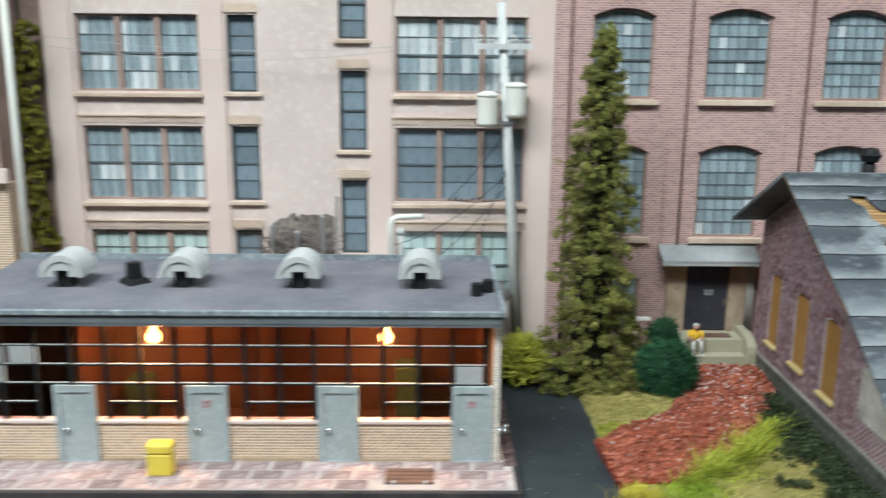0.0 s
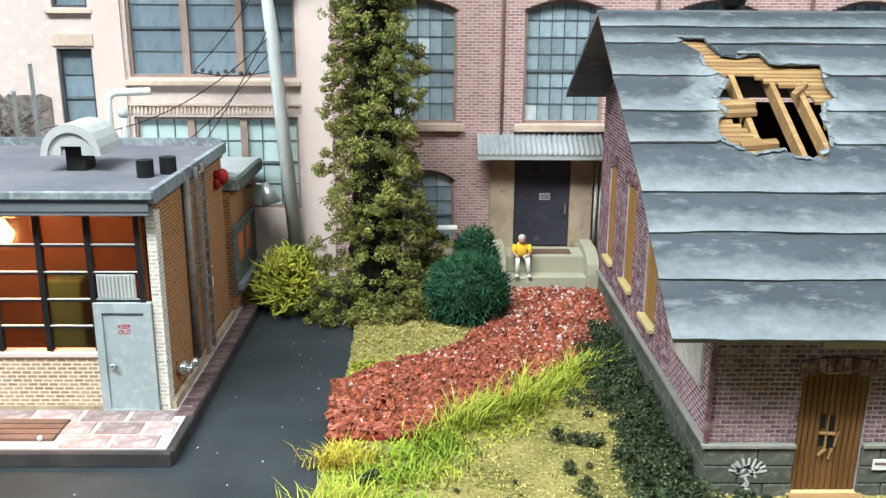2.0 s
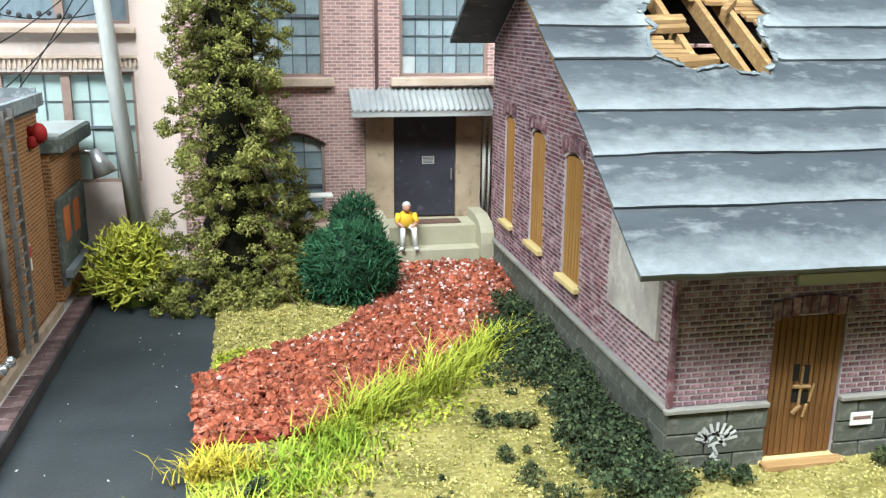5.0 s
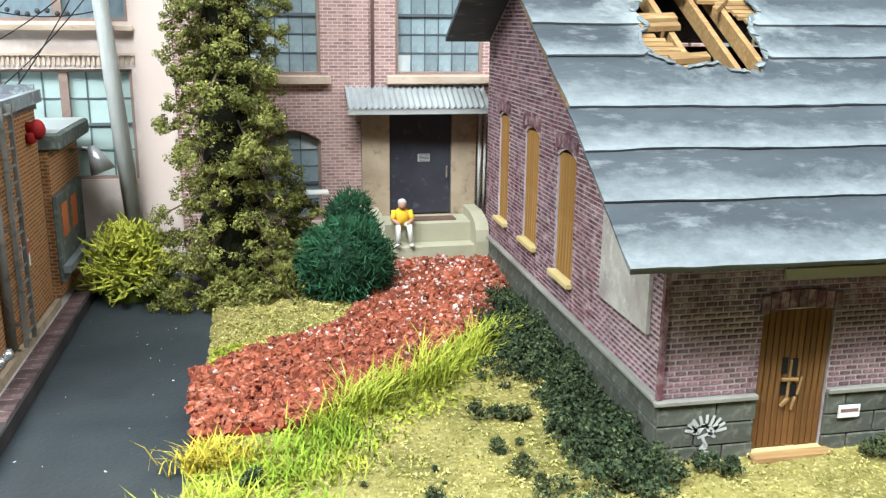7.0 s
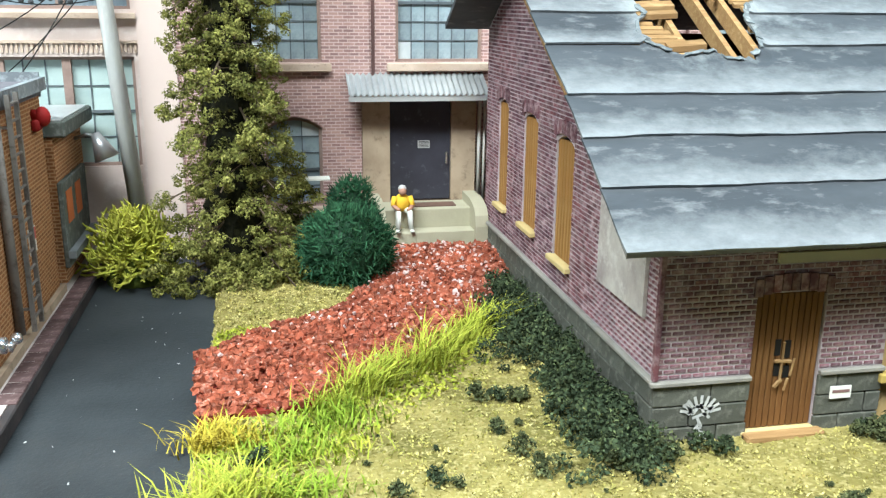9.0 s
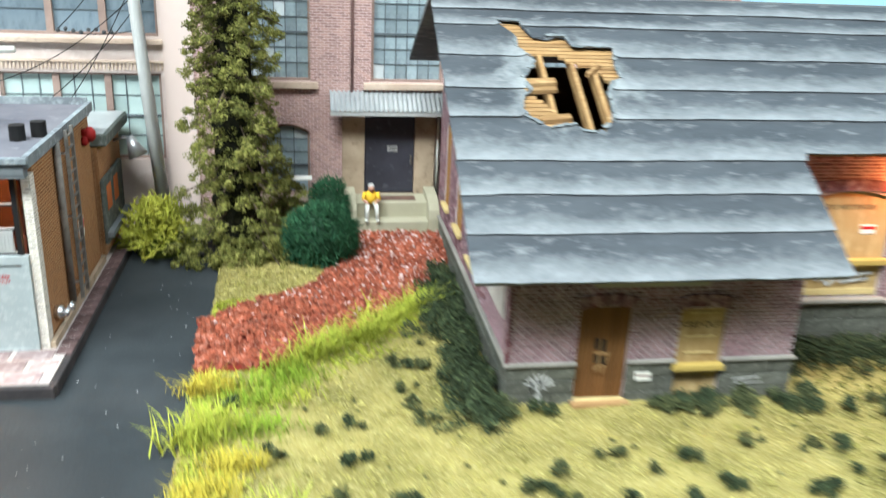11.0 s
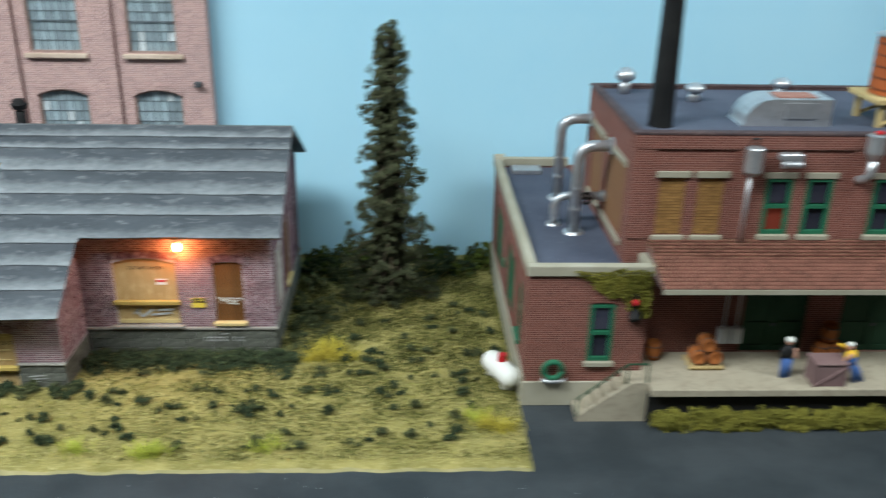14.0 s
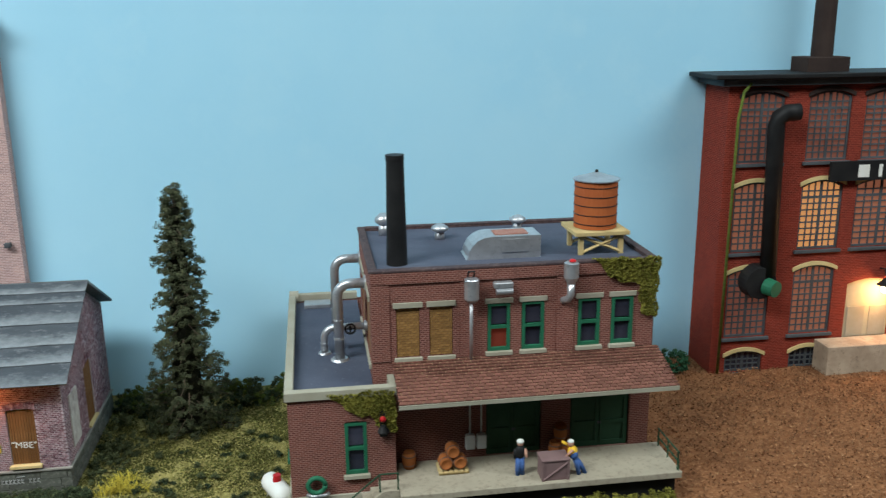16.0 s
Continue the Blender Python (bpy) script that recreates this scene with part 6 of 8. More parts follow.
def barrel(x, y, z, group="barrels on the dock", lying=False):
    b = thing("barrel", x, y, z, "orange-brown wooden barrel on the loading dock", "barrel", group)
    bm = bmesh.new()
    lathe(bm, x, y, [(0.28, z), (0.36, z + 0.25), (0.38, z + 0.45), (0.36, z + 0.65), (0.28, z + 0.9), (0.24, z + 0.86)], 14)
    part("cask", bm, BARREL, b, smooth=True)
    for k in (0.2, 0.68):
        bm = bmesh.new()
        lathe(bm, x, y, [(0.36, z + k), (0.375, z + k + 0.06)], 14)
        part("hoop", bm, GRATE, b)
    if lying:
        b.rotation_euler = (radians(90), 0, 0)
        b.location.z += 0.0037
    return b


pallet = thing("pallet", 52.6, 24.3, 1.9, "pale wooden pallet with barrels on it", "pallet")
for i in range(6):
    part("slat", boxed(51.8 + 0.27 * i, 52.0 + 0.27 * i, 23.8, 25.0, 2.02, 2.08), TIMBER, pallet)
for y in (23.9, 24.35, 24.8):
    part("bearer", boxed(51.8, 53.37, y, y + 0.1, 1.9, 2.019), TIMBER, pallet)
barrel(52.2, 24.8, 2.09, lying=True)
barrel(52.95, 24.8, 2.09, lying=True)
barrel(52.58, 24.8, 2.72, lying=True)
barrel(50.4, 25.0, 1.9)
barrel(58.2, 24.9, 1.9)
barrel(58.8, 24.95, 1.9)
barrel(58.5, 25.0, 2.81)
cr = thing("wooden_crate", 57.55, 22.95, 1.9, "purple-brown wooden crate on the loading dock", "crate")
part("body", boxed(56.85, 58.25, 22.45, 23.4, 1.9, 2.95, 0.02), CRATE, cr)
for a in (56.83, 58.13):
    part("upright", boxed(a, a + 0.14, 22.41, 22.448, 1.9, 2.95), CRATE, cr)
bm = bmesh.new()
tube(bm, [(56.95, 22.42, 2.0), (58.15, 22.42, 2.85)], 0.05, 4)
part("brace", bm, CRATE, cr)
part("lid", boxed(56.8, 58.3, 22.4, 23.45, 2.953, 3.05, 0.02), CRATE, cr)


def doll(name, o, steps, label, size=1.0):
    """A painted model figure in one mesh: (material, shape) pieces."""
    mats = [DOLLWHITE, DOLLYELLOW, SKIN, BLUE, BLACK, VENTGREY]
    bm = bmesh.new()
    for mi, kind, *a in steps:
        old = set(bm.faces)
        if kind == "ball":
            ball(bm, a[0], a[1], 10, 7, a[2])
        else:
            tube(bm, a[0], a[1], 8, a[2])
        for f in set(bm.faces) - old:
            f.material_index, f.smooth = mats.index(mi), True
    for v in bm.verts:
        v.co = v.co * size + Vector(o)
    return solid(name, bm, mats, o, label, "figurine")


doll("seated_figurine", (12.45, 38.95, 1.1), [
    (DOLLWHITE, "tube", [(-0.16, 0.05, 0.72), (-0.2, -0.4, 0.72), (-0.22, -0.5, 0.1)], 0.13, 0.09),
    (DOLLWHITE, "tube", [(0.16, 0.05, 0.72), (0.22, -0.4, 0.72), (0.26, -0.5, 0.1)], 0.13, 0.09),
    (DOLLWHITE, "ball", (-0.23, -0.6, 0.06), 0.1, (0.9, 1.5, 0.6)), (DOLLWHITE, "ball", (0.28, -0.6, 0.06), 0.1, (0.9, 1.5, 0.6)),
    (DOLLYELLOW, "ball", (0, 0.02, 1.0), 0.3, (1.0, 0.75, 1.15)),
    (DOLLYELLOW, "tube", [(-0.28, 0, 1.2), (-0.36, -0.2, 0.92)], 0.11, 0.09), (DOLLYELLOW, "tube", [(0.28, 0, 1.2), (0.36, -0.2, 0.92)], 0.11, 0.09),
    (SKIN, "tube", [(-0.36, -0.2, 0.92), (-0.15, -0.45, 0.8)], 0.07, 0.06), (SKIN, "tube", [(0.36, -0.2, 0.92), (0.15, -0.45, 0.8)], 0.07, 0.06),
    (SKIN, "ball", (0, -0.1, 1.45), 0.17, (0.9, 1, 1.1)), (VENTGREY, "ball", (0, -0.07, 1.53), 0.17, (0.95, 1, 0.8))], "painted seated model figurine in yellow and white on the stoop", 0.88)
doll("standing_figurine", (55.9, 23.3, 1.9), [
    (BLUE, "tube", [(-0.12, 0, 0), (-0.1, 0, 0.95)], 0.12, 0.15), (BLUE, "tube", [(0.14, 0.05, 0), (0.1, 0, 0.95)], 0.12, 0.15),
    (BLACK, "ball", (0, 0, 1.3), 0.28, (1, 0.7, 1.3)), (SKIN, "tube", [(0.25, 0, 1.45), (0.3, -0.2, 1.05)], 0.08, 0.07), (BLACK, "tube", [(-0.25, 0, 1.45), (-0.28, 0, 0.95)], 0.09, 0.07),
    (SKIN, "ball", (0, 0, 1.78), 0.16, (1, 1, 1.1)), (DOLLWHITE, "ball", (0, 0, 1.88), 0.18, (1.1, 1.1, 0.7))], "painted standing model figurine in blue and black with a white hat")
doll("leaning_figurine", (58.9, 22.95, 1.9), [
    (BLUE, "tube", [(0.35, 0, 0), (0.1, 0, 0.5), (-0.25, 0, 0.95)], 0.11, 0.15), (BLUE, "tube", [(0.0, -0.1, 0), (-0.1, -0.05, 0.5), (-0.25, 0, 0.95)], 0.11, 0.15),
    (DOLLYELLOW, "ball", (-0.35, 0, 1.25), 0.27, (1, 0.75, 1.3)), (BLUE, "ball", (-0.3, -0.05, 1.1), 0.26, (0.9, 0.75, 1.0)),
    (SKIN, "tube", [(-0.4, -0.2, 1.45), (-0.75, -0.2, 1.1)], 0.08, 0.06), (DOLLYELLOW, "tube", [(-0.45, 0.2, 1.5), (-0.85, 0.2, 1.75)], 0.09, 0.07),
    (SKIN, "ball", (-0.45, 0, 1.72), 0.16, (1, 1, 1.1)), (DOLLWHITE, "ball", (-0.45, 0, 1.84), 0.17, (1, 1, 0.6))], "painted model figurine in overalls leaning on the crate")
# pipes on the annex roof


def roof_pipe(pts, r, base):
    p = thing("roof_pipe", *base, "silver elbow pipe between annex roof and factory wall", "pipe", "silver roof pipes")
    bm = bmesh.new()
    tube(bm, pts, r, 14)
    part("pipe", bm, ALU, p, smooth=True)
    bm = bmesh.new()
    cyl(bm, base, (base[0], base[1], base[2] + 0.1), r * 1.9, r * 1.6)
    part("flange", bm, ALU, p)
    bm = bmesh.new()
    e = Vector(pts[-1])
    cyl(bm, e - Vector((0.12, 0, 0)), e + Vector((0.05, 0, 0)), r * 1.5)
    part("wall_flange", bm, ALU, p)
    for k in (0.33, 0.62):
        z = base[2] + (pts[1][2] - base[2]) * k
        bm = bmesh.new()
        cyl(bm, (base[0], base[1], z), (base[0], base[1], z + 0.08), r * 1.12)
        part("joint_ring", bm, ALU, p)


def elbow(x, y, z0, zt, xw, r=0.7, n=6):
    return [(x, y, z0), (x, y, zt - r)] + [(x + r - r * math.cos(a), y, zt - r + r * math.sin(a)) for a in [math.pi / 2 * k / n for k in range(1, n + 1)]] + [(xw, y, zt)]


roof_pipe(elbow(47.15, 29.4, 6.4, 10.75, 48.72), 0.27, (47.15, 29.4, 6.4))
roof_pipe(elbow(47.15, 34.5, 6.4, 10.75, 48.72), 0.27, (47.15, 34.5, 6.4))
roof_pipe(elbow(46.35, 30.5, 6.4, 7.9, 48.72, 0.6), 0.2, (46.35, 30.5, 6.4))
val = thing("valve_wheel", 47.8, 30.3, 7.9, "black handwheel valve on a silver pipe", "valve")
bm = bmesh.new()
tube(bm, [(47.8 + 0.28 * math.cos(a), 30.1, 7.9 + 0.28 * math.sin(a)) for a in [2 * math.pi * k / 14 for k in range(15)]], 0.06, 6)
part("rim", bm, BLACK, val)
bm = bmesh.new()
cyl(bm, (47.8, 30.1, 7.9), (47.8, 30.4, 7.9), 0.1)
tube(bm, [(47.55, 30.1, 7.9), (48.05, 30.1, 7.9)], 0.04, 5)
tube(bm, [(47.8, 30.1, 7.65), (47.8, 30.1, 8.15)], 0.04, 5)
part("hub", bm, BLACK, val)
solid("skylight_hatch", boxed(45.2, 46.9, 38.5, 39.6, 6.39, 6.65, 0.03), ALU, (46, 39, 6.4), "low pale hatch on the annex roof", "hatch")
st = thing("smoke_stack", 50.25, 27.5, 12.2, "tall black tapered smokestack on the factory roof", "chimney")
bm = bmesh.new()
cyl(bm, (50.25, 27.5, 12.2), (50.25, 27.5, 17.9), 0.55, 0.45, 20, False)
cyl(bm, (50.25, 27.5, 12.2), (50.25, 27.5, 17.9), 0.45, 0.38, 20, False)
part("shaft", bm, BLACK, st, smooth=True)
bm = bmesh.new()
lathe(bm, 50.25, 27.5, [(0.4, 17.3), (0.48, 17.75), (0.48, 17.95), (0.4, 17.95)])
part("rim", bm, BLACK, st)
for x, y, h in ((53.2, 32.3, 0.9), (58.1, 33.7, 0.9), (50.1, 33.9, 1.3)):
    v = thing("roof_ventilator", x, y, 12.25, "small round silver ventilator on the factory roof", "vent", "round ventilators")
    bm = bmesh.new()
    cyl(bm, (x, y, 12.2), (x, y, 12.25 + h * 0.5), 0.28)
    part("neck", bm, ALU, v, smooth=True)
    bm = bmesh.new()
    lathe(bm, x, y, [(0.3, 12.25 + h * 0.5), (0.5, 12.25 + h * 0.62), (0.48, 12.25 + h * 0.8), (0.2, 12.25 + h)])
    part("cap", bm, ALU, v, smooth=True)
RUSTPANEL = mat("dull_rust_panel", (0.34, 0.16, 0.12), (0.27, 0.12, 0.09), (0.42, 0.28, 0.24), broad=80, fine=400, rough=0.7, bump=0.2)
hv = thing("air_handler", 55.9, 28.2, 12.25, "silver rooftop air handler with a rounded duct end", "air unit")
pr = [(53.9, 12.25), (57.9, 12.25), (57.9, 13.45), (55.2, 13.45)] + [(55.2 - 1.2 * math.sin(a), 12.3 + 1.15 * math.cos(a)) for a in [0.3, 0.6, 0.9, 1.2, 1.5]]
part("body", slabbed(pr, [], "y", 27.5, 29.3), ALU, hv)
part("top_panel", boxed(55.5, 57.3, 27.85, 28.9, 13.453, 13.5), RUSTPANEL, hv, "rusty top panel")
part("side_panel", boxed(55.8, 57.2, 27.45, 27.498, 12.6, 13.3), ALU, hv)
# water tank
tk = thing("water_tank", 61.2, 28.6, 12.25, "rust-orange banded water tank on pale timber legs", "water tank")
bm = bmesh.new()
lathe(bm, 61.2, 28.6, [(1.16, 13.55), (1.16, 16.1), (1.1, 16.12)], 28)
part("tank", bm, TANKRED, tk, smooth=False)
for k in range(5):
    bm = bmesh.new()
    lathe(bm, 61.2, 28.6, [(1.165, 13.76 + 0.5 * k), (1.185, 13.775 + 0.5 * k), (1.185, 13.8 + 0.5 * k), (1.165, 13.815 + 0.5 * k)], 28)
    part("hoop", bm, BLACK, tk)
bm = bmesh.new()
lathe(bm, 61.2, 28.6, [(1.25, 16.1), (1.25, 16.16), (0.1, 16.5)], 28)
part("lid", bm, ALU, tk, "grey conical lid")
bm = bmesh.new()
ball(bm, (61.2, 28.6, 16.55), 0.1)
part("finial", bm, BLACK, tk)
part("platform", boxed(59.7, 62.7, 27.2, 30.0, 13.3, 13.52, 0.02), TIMBER, tk)
for x in (60.1, 62.3):
    for y in (27.5, 29.6):
        part("leg", boxed(x - 0.12, x + 0.12, y - 0.12, y + 0.12, 12.2, 13.298), TIMBER, tk)
for y in (27.45, 29.65):
    for z0, z1 in ((12.35, 13.25), (13.25, 12.35)):
        bm = bmesh.new()
        tube(bm, [(60.1, y, z0), (62.3, y, z1)], 0.09, 4)
        part("brace", bm, TIMBER, tk)
# front fixtures
fx = thing("dust_collector", 53.75, 25.3, 7.6, "silver canister with a long pipe on the factory front", "duct")
bm = bmesh.new()
lathe(bm, 53.75, 25.15, [(0.2, 10.7), (0.38, 10.9), (0.38, 11.9), (0.34, 11.95)], 16)
part("canister", bm, ALU, fx, smooth=False)
bm = bmesh.new()
tube(bm, [(53.75, 25.3, 10.8), (53.75, 25.3, 7.6)], 0.09, 8)
part("pipe", bm, ALU, fx, smooth=True)
bm = bmesh.new()
tube(bm, [(53.6, 25.45, 11.95), (53.6, 25.2, 12.3), (53.9, 25.2, 12.3), (53.9, 25.45, 11.95)], 0.05, 6)
part("hanger", bm, BLACK, fx)
fx = thing("wall_fan", 55.4, 25.4, 11.3, "small silver wall exhaust box above a window", "vent")
part("box", boxed(54.9, 55.9, 25.1, 25.55, 11.35, 11.65, 0.05), ALU, fx)
bm = bmesh.new()
cyl(bm, (55.0, 25.1, 11.2), (55.85, 25.1, 11.2), 0.16)
part("roller", bm, ALU, fx)
fx = thing("wall_duct", 58.85, 25.3, 10.3, "silver stepped duct with an elbow on the factory front", "duct")
bm = bmesh.new()
lathe(bm, 58.9, 25.15, [(0.2, 11.4), (0.38, 11.75), (0.38, 12.5), (0.3, 12.55)], 16)
part("drum", bm, ALU, fx)
bm = bmesh.new()
tube(bm, [(58.9, 25.15, 11.4), (58.9, 25.15, 10.8), (58.8, 25.35, 10.5), (58.6, 25.6, 10.4)], 0.2, 10)
part("elbow", bm, ALU, fx, smooth=True)
bm = bmesh.new()
ball(bm, (58.95, 25.15, 12.62), 0.13, 12, 8, (1.4, 1.4, 0.7))
part("red_cap", bm, RED, fx)
for x in (53.7, 54.3):
    bxm = thing("meter_box", x, 25.4, 2.6, "grey electric meter box on the dock wall", "meter", "meter boxes")
    part("case", boxed(x - 0.25, x + 0.25, 25.2, 25.58, 2.5, 3.3, 0.04), VENTGREY, bxm)
    bm = bmesh.new()
    tube(bm, [(x, 25.45, 3.3), (x, 25.45, 7.2)], 0.05, 6)
    part("conduit", bm, VENTGREY, bxm)
sl = thing("annex_lantern", 49.0, 23.9, 5.0, "black signal lamp with a red lens on the annex", "lamp")
part("back_plate", boxed(48.85, 49.2, 23.95, 24.09, 4.3, 5.7), BLACK, sl)
bm = bmesh.new()
ball(bm, (49.02, 23.85, 5.3), 0.16)
part("red_lens", bm, RED, sl, smooth=True)
bm = bmesh.new()
lathe(bm, 49.02, 23.75, [(0.12, 5.0), (0.3, 4.7), (0.28, 4.62)], 14)
part("shade", bm, BLACK, sl)
bm = bmesh.new()
tube(bm, [(45.6 + 0.42 * math.cos(a), 23.85, 1.95 + 0.42 * math.sin(a)) for a in [2 * math.pi * k / 18 for k in range(19)]], 0.13, 8)
hs = thing("hose_reel", 45.6, 23.9, 1.4, "coiled green hose on the annex wall", "hose")
part("coil", bm, GREEN, hs, smooth=True)
bm = bmesh.new()
tube(bm, [(45.1, 23.9, 1.45), (45.4, 23.75, 1.4), (46.0, 23.75, 1.42), (46.2, 23.9, 1.45)], 0.09, 8)
part("bracket", bm, ALU, hs, smooth=True)


def ivy_patch(name, pts, face, axis="y"):
    rng = np.random.default_rng(len(name) + int(pts[0][0]))
    us, vs = [p[0] for p in pts], [p[1] for p in pts]
    c = []
    while len(c) < 5000:
        u, v = rng.uniform(min(us) - 0.2, max(us) + 0.1), rng.uniform(min(vs) - 0.2, max(vs) + 0.1)
        wob = 0.25 * noise.noise((u * 1.5, v * 1.5, 3))
        if inside(pts, u + wob, v + wob):
            c.append((u, face - rng.uniform(0, 0.12), v))
    v, f = leaf_quads(np.array(c), 0.085, rng)
    ob = new(name, pydata(name, v, f, IVY, (0, 0, 0)))
    tagged(ob, "olive-green ivy mat on maroon brick", "ivy", "ivy on the factory")


ivy_patch("wall_ivy", [(46.2, 6.75), (49.7, 6.8), (49.7, 4.4), (48.9, 4.8), (48.4, 5.5), (47.6, 5.6), (46.9, 6.1)], AF - 0.03)
ivy_patch("wall_ivy", [(60.0, 12.5), (63.7, 12.52), (63.7, 9.2), (62.9, 9.6), (62.6, 11.0), (61.6, 11.3), (60.7, 12.0)], MF - 0.08)
tank = thing("propane_tank", 43.6, 25.6, 0.2, "white propane tank with a red valve dome", "tank")
bm = bmesh.new()
a, b = Vector((43.2, 26.6, 0.85)), Vector((43.85, 25.2, 0.82))
cyl(bm, a, b, 0.52, n=20, caps=False)
ball(bm, a, 0.52, 20, 12)
ball(bm, b, 0.52, 20, 12)
part("shell", bm, WHITE, tank, smooth=True)
bm = bmesh.new()
cyl(bm, (43.55, 25.85, 1.2), (43.55, 25.85, 1.65), 0.24, 0.2)
part("dome", bm, RED, tank, "red valve dome")
for p in (Vector((43.25, 26.5, 0)), Vector((43.8, 25.3, 0))):
    part("saddle", boxed(p.x - 0.3, p.x + 0.3, p.y - 0.1, p.y + 0.1, 0.0, 0.55), WHITE, tank)

# ---- the red mill at the end ----
rm = thing("red_mill", 83, 39.5, 0, "tall deep red brick mill with arched windows, some lit", "building")
RX0, RX1, RF, RB, RZ = 73.1, 97.0, 38.0, 41.45, 20.1
RC = [(74.0, 77.1), (78.85, 81.9), (82.9, 86.8), (87.7, 91.6), (92.5, 96.2)]
RR = [(2.7, 7.7), (8.85, 13.7), (15.0, 19.7)]
wins = [(a, b, c, d) for c, d in RR for a, b in RC if not (c < 3 and a > 82)] + [(a + 0.2, b - 0.1, 0.1, 1.65) for a, b in RC[:2]]
holes = [arch(*w, 0.4) for w in wins] + [arch(83.0, 86.5, 1.95, 6.5, 0.35)]
part("front_wall", slabbed(rect(RX0, RX1, -0.02, RZ), holes, "y", RF, RF + 0.35), REDMILL, rm, "deep red brick wall")
part("side_wall", boxed(RX0, RX0 + 0.35, RF + 0.353, RB, -0.02, RZ), REDMILL, rm)
part("side_wall", boxed(RX1 - 0.35, RX1, RF + 0.353, RB, -0.02, RZ), REDMILL, rm)
part("roof", boxed(RX0 - 1.3, RX1 + 1, RF - 0.8, RB - 0.01, RZ + 0.45, RZ + 0.75, 0.05), BLACK, rm, "black overhanging roof edge")
part("cornice", boxed(RX0 - 0.6, RX1 + 0.5, RF - 0.4, RB - 0.01, RZ + 0.003, RZ + 0.44), WINDARK, rm)
for i, (a, b, c, d) in enumerate(wins):
    lit = 0.5 < c < 14 and abs(a - 78.85) < 0.5 and c > 8
    small = c < 1
    w = part("window", slabbed(arch(a + 0.01, b - 0.01, c + 0.01, d - 0.01, 0.4), [arch(a + 0.15, b - 0.15, c + 0.15, d - 0.15, 0.36)], "y", RF + 0.1, RF + 0.3), WINDARK, rm, "dark multi-pane arched window")
    bm = bmesh.new()
    nx, nz = 6, 3 if small else 10
    for k in range(1, nx):
        xx = a + 0.15 + (b - a - 0.3) * k / nx
        t = 0.1 if k == nx // 2 else 0.05
        kk = 2 * (xx - a) / (b - a) - 1
        box(bm, xx - t, xx + t, RF + 0.14, RF + 0.2, c + 0.15, d - 0.15 - 0.36 * kk * kk)
    for k in range(1, nz):
        zz = c + 0.15 + (d - c - 0.5) * k / nz
        t = 0.09 if k == 8 else 0.05
        box(bm, a + 0.15, b - 0.15, RF + 0.145, RF + 0.195, zz - t, zz + t)
    part("glazing_grid", bm, WINDARK, w)
    part("pane_sheet", slabbed(arch(a + 0.1, b - 0.1, c + 0.1, d - 0.1, 0.36), [], "y", RF + 0.24, RF + 0.28), DARKGLASS if small else (LITWIN if lit else TOPWIN if c > 14 or c < 8 and a < 78 else DIMWIN), w)
    part("sill", boxed(a - 0.2, b + 0.2, RF - 0.18, RF - 0.003, c - 0.25, c - 0.02, 0.02), WINDARK, w)
    n = 12
    hood = [(a - 0.15 + (b - a + 0.3) * k / n, d + 0.28 - 0.42 * (2 * k / n - 1) ** 2) for k in range(n + 1)]
    under = [(u, v - 0.27) for u, v in hood]
    part("arch_hood", slabbed(hood + under[::-1], [], "y", RF - 0.1, RF - 0.003), SOOT if c > 14 else SILLWOOD, w)
d = part("door", slabbed(arch(83.02, 86.48, 1.95, 6.48, 0.35), [], "y", RF + 0.15, RF + 0.25), STOOP, rm, "olive-grey double door")
for k in range(2):
    part("door_panel", boxed(83.3 + 1.7 * k, 84.6 + 1.7 * k, RF + 0.1, RF + 0.148, 2.2, 4.4), TRIM, d)
part("platform", boxed(80.9, 97, 36.2, RF - 0.003, -0.02, 2.2, 0.04), CONCRETE, rm, "stained concrete landing")
bm = bmesh.new()
tube(bm, [(74.4, 37.6, 20.3), (74.0, 37.7, 19.7), (73.75, 37.75, 18), (73.6, 37.75, 0.2)], 0.1, 8)
part("downspout", bm, MIDGREEN, rm, "green weathered downspout", True)
du = thing("exhaust_duct", 77, 37.3, 5.8, "black exhaust duct with a green blower on the red mill", "duct")
bm = bmesh.new()
tube(bm, [(76.5, 37.3, 7.4), (76.2, 37.3, 17.6), (76.3, 37.2, 18.1), (76.7, 37.0, 18.4), (77.5, 36.9, 18.45)], 0.55, 14)
part("duct", bm, BLACK, du, smooth=True)
bm = bmesh.new()
cyl(bm, (75.9, 37.95, 6.9), (75.9, 36.9, 6.9), 1.2, 1.1, 24)
part("blower_drum", bm, BLACK, du)
bm = bmesh.new()
cyl(bm, (76.3, 36.9, 6.7), (76.6, 36.2, 6.65), 0.6, 0.55, 18)
part("motor", bm, GREEN, du, "green blower motor")
sgn = thing("mill_sign", 88, 37.8, 13.6, "black sign board with white block letters on the red mill", "sign")
part("board", boxed(80.6, 96, 37.6, 37.85, 13.62, 14.95), BLACK, sgn)
for k in range(8):
    x = 82.6 + 1.5 * k
    part("letter_bar", boxed(x, x + (0.25 if k == 1 else 0.8), 37.56, 37.598, 13.85, 14.7), WHITE, sgn)
lp = thing("mill_lamp", 85.4, 37.3, 5.6, "glowing gooseneck lamp over the mill door", "lamp")
bm = bmesh.new()
ball(bm, (85.4, 37.2, 5.9), 0.3)
part("bulb", bm, BULB, lp, "glowing bulb", True)
bm = bmesh.new()
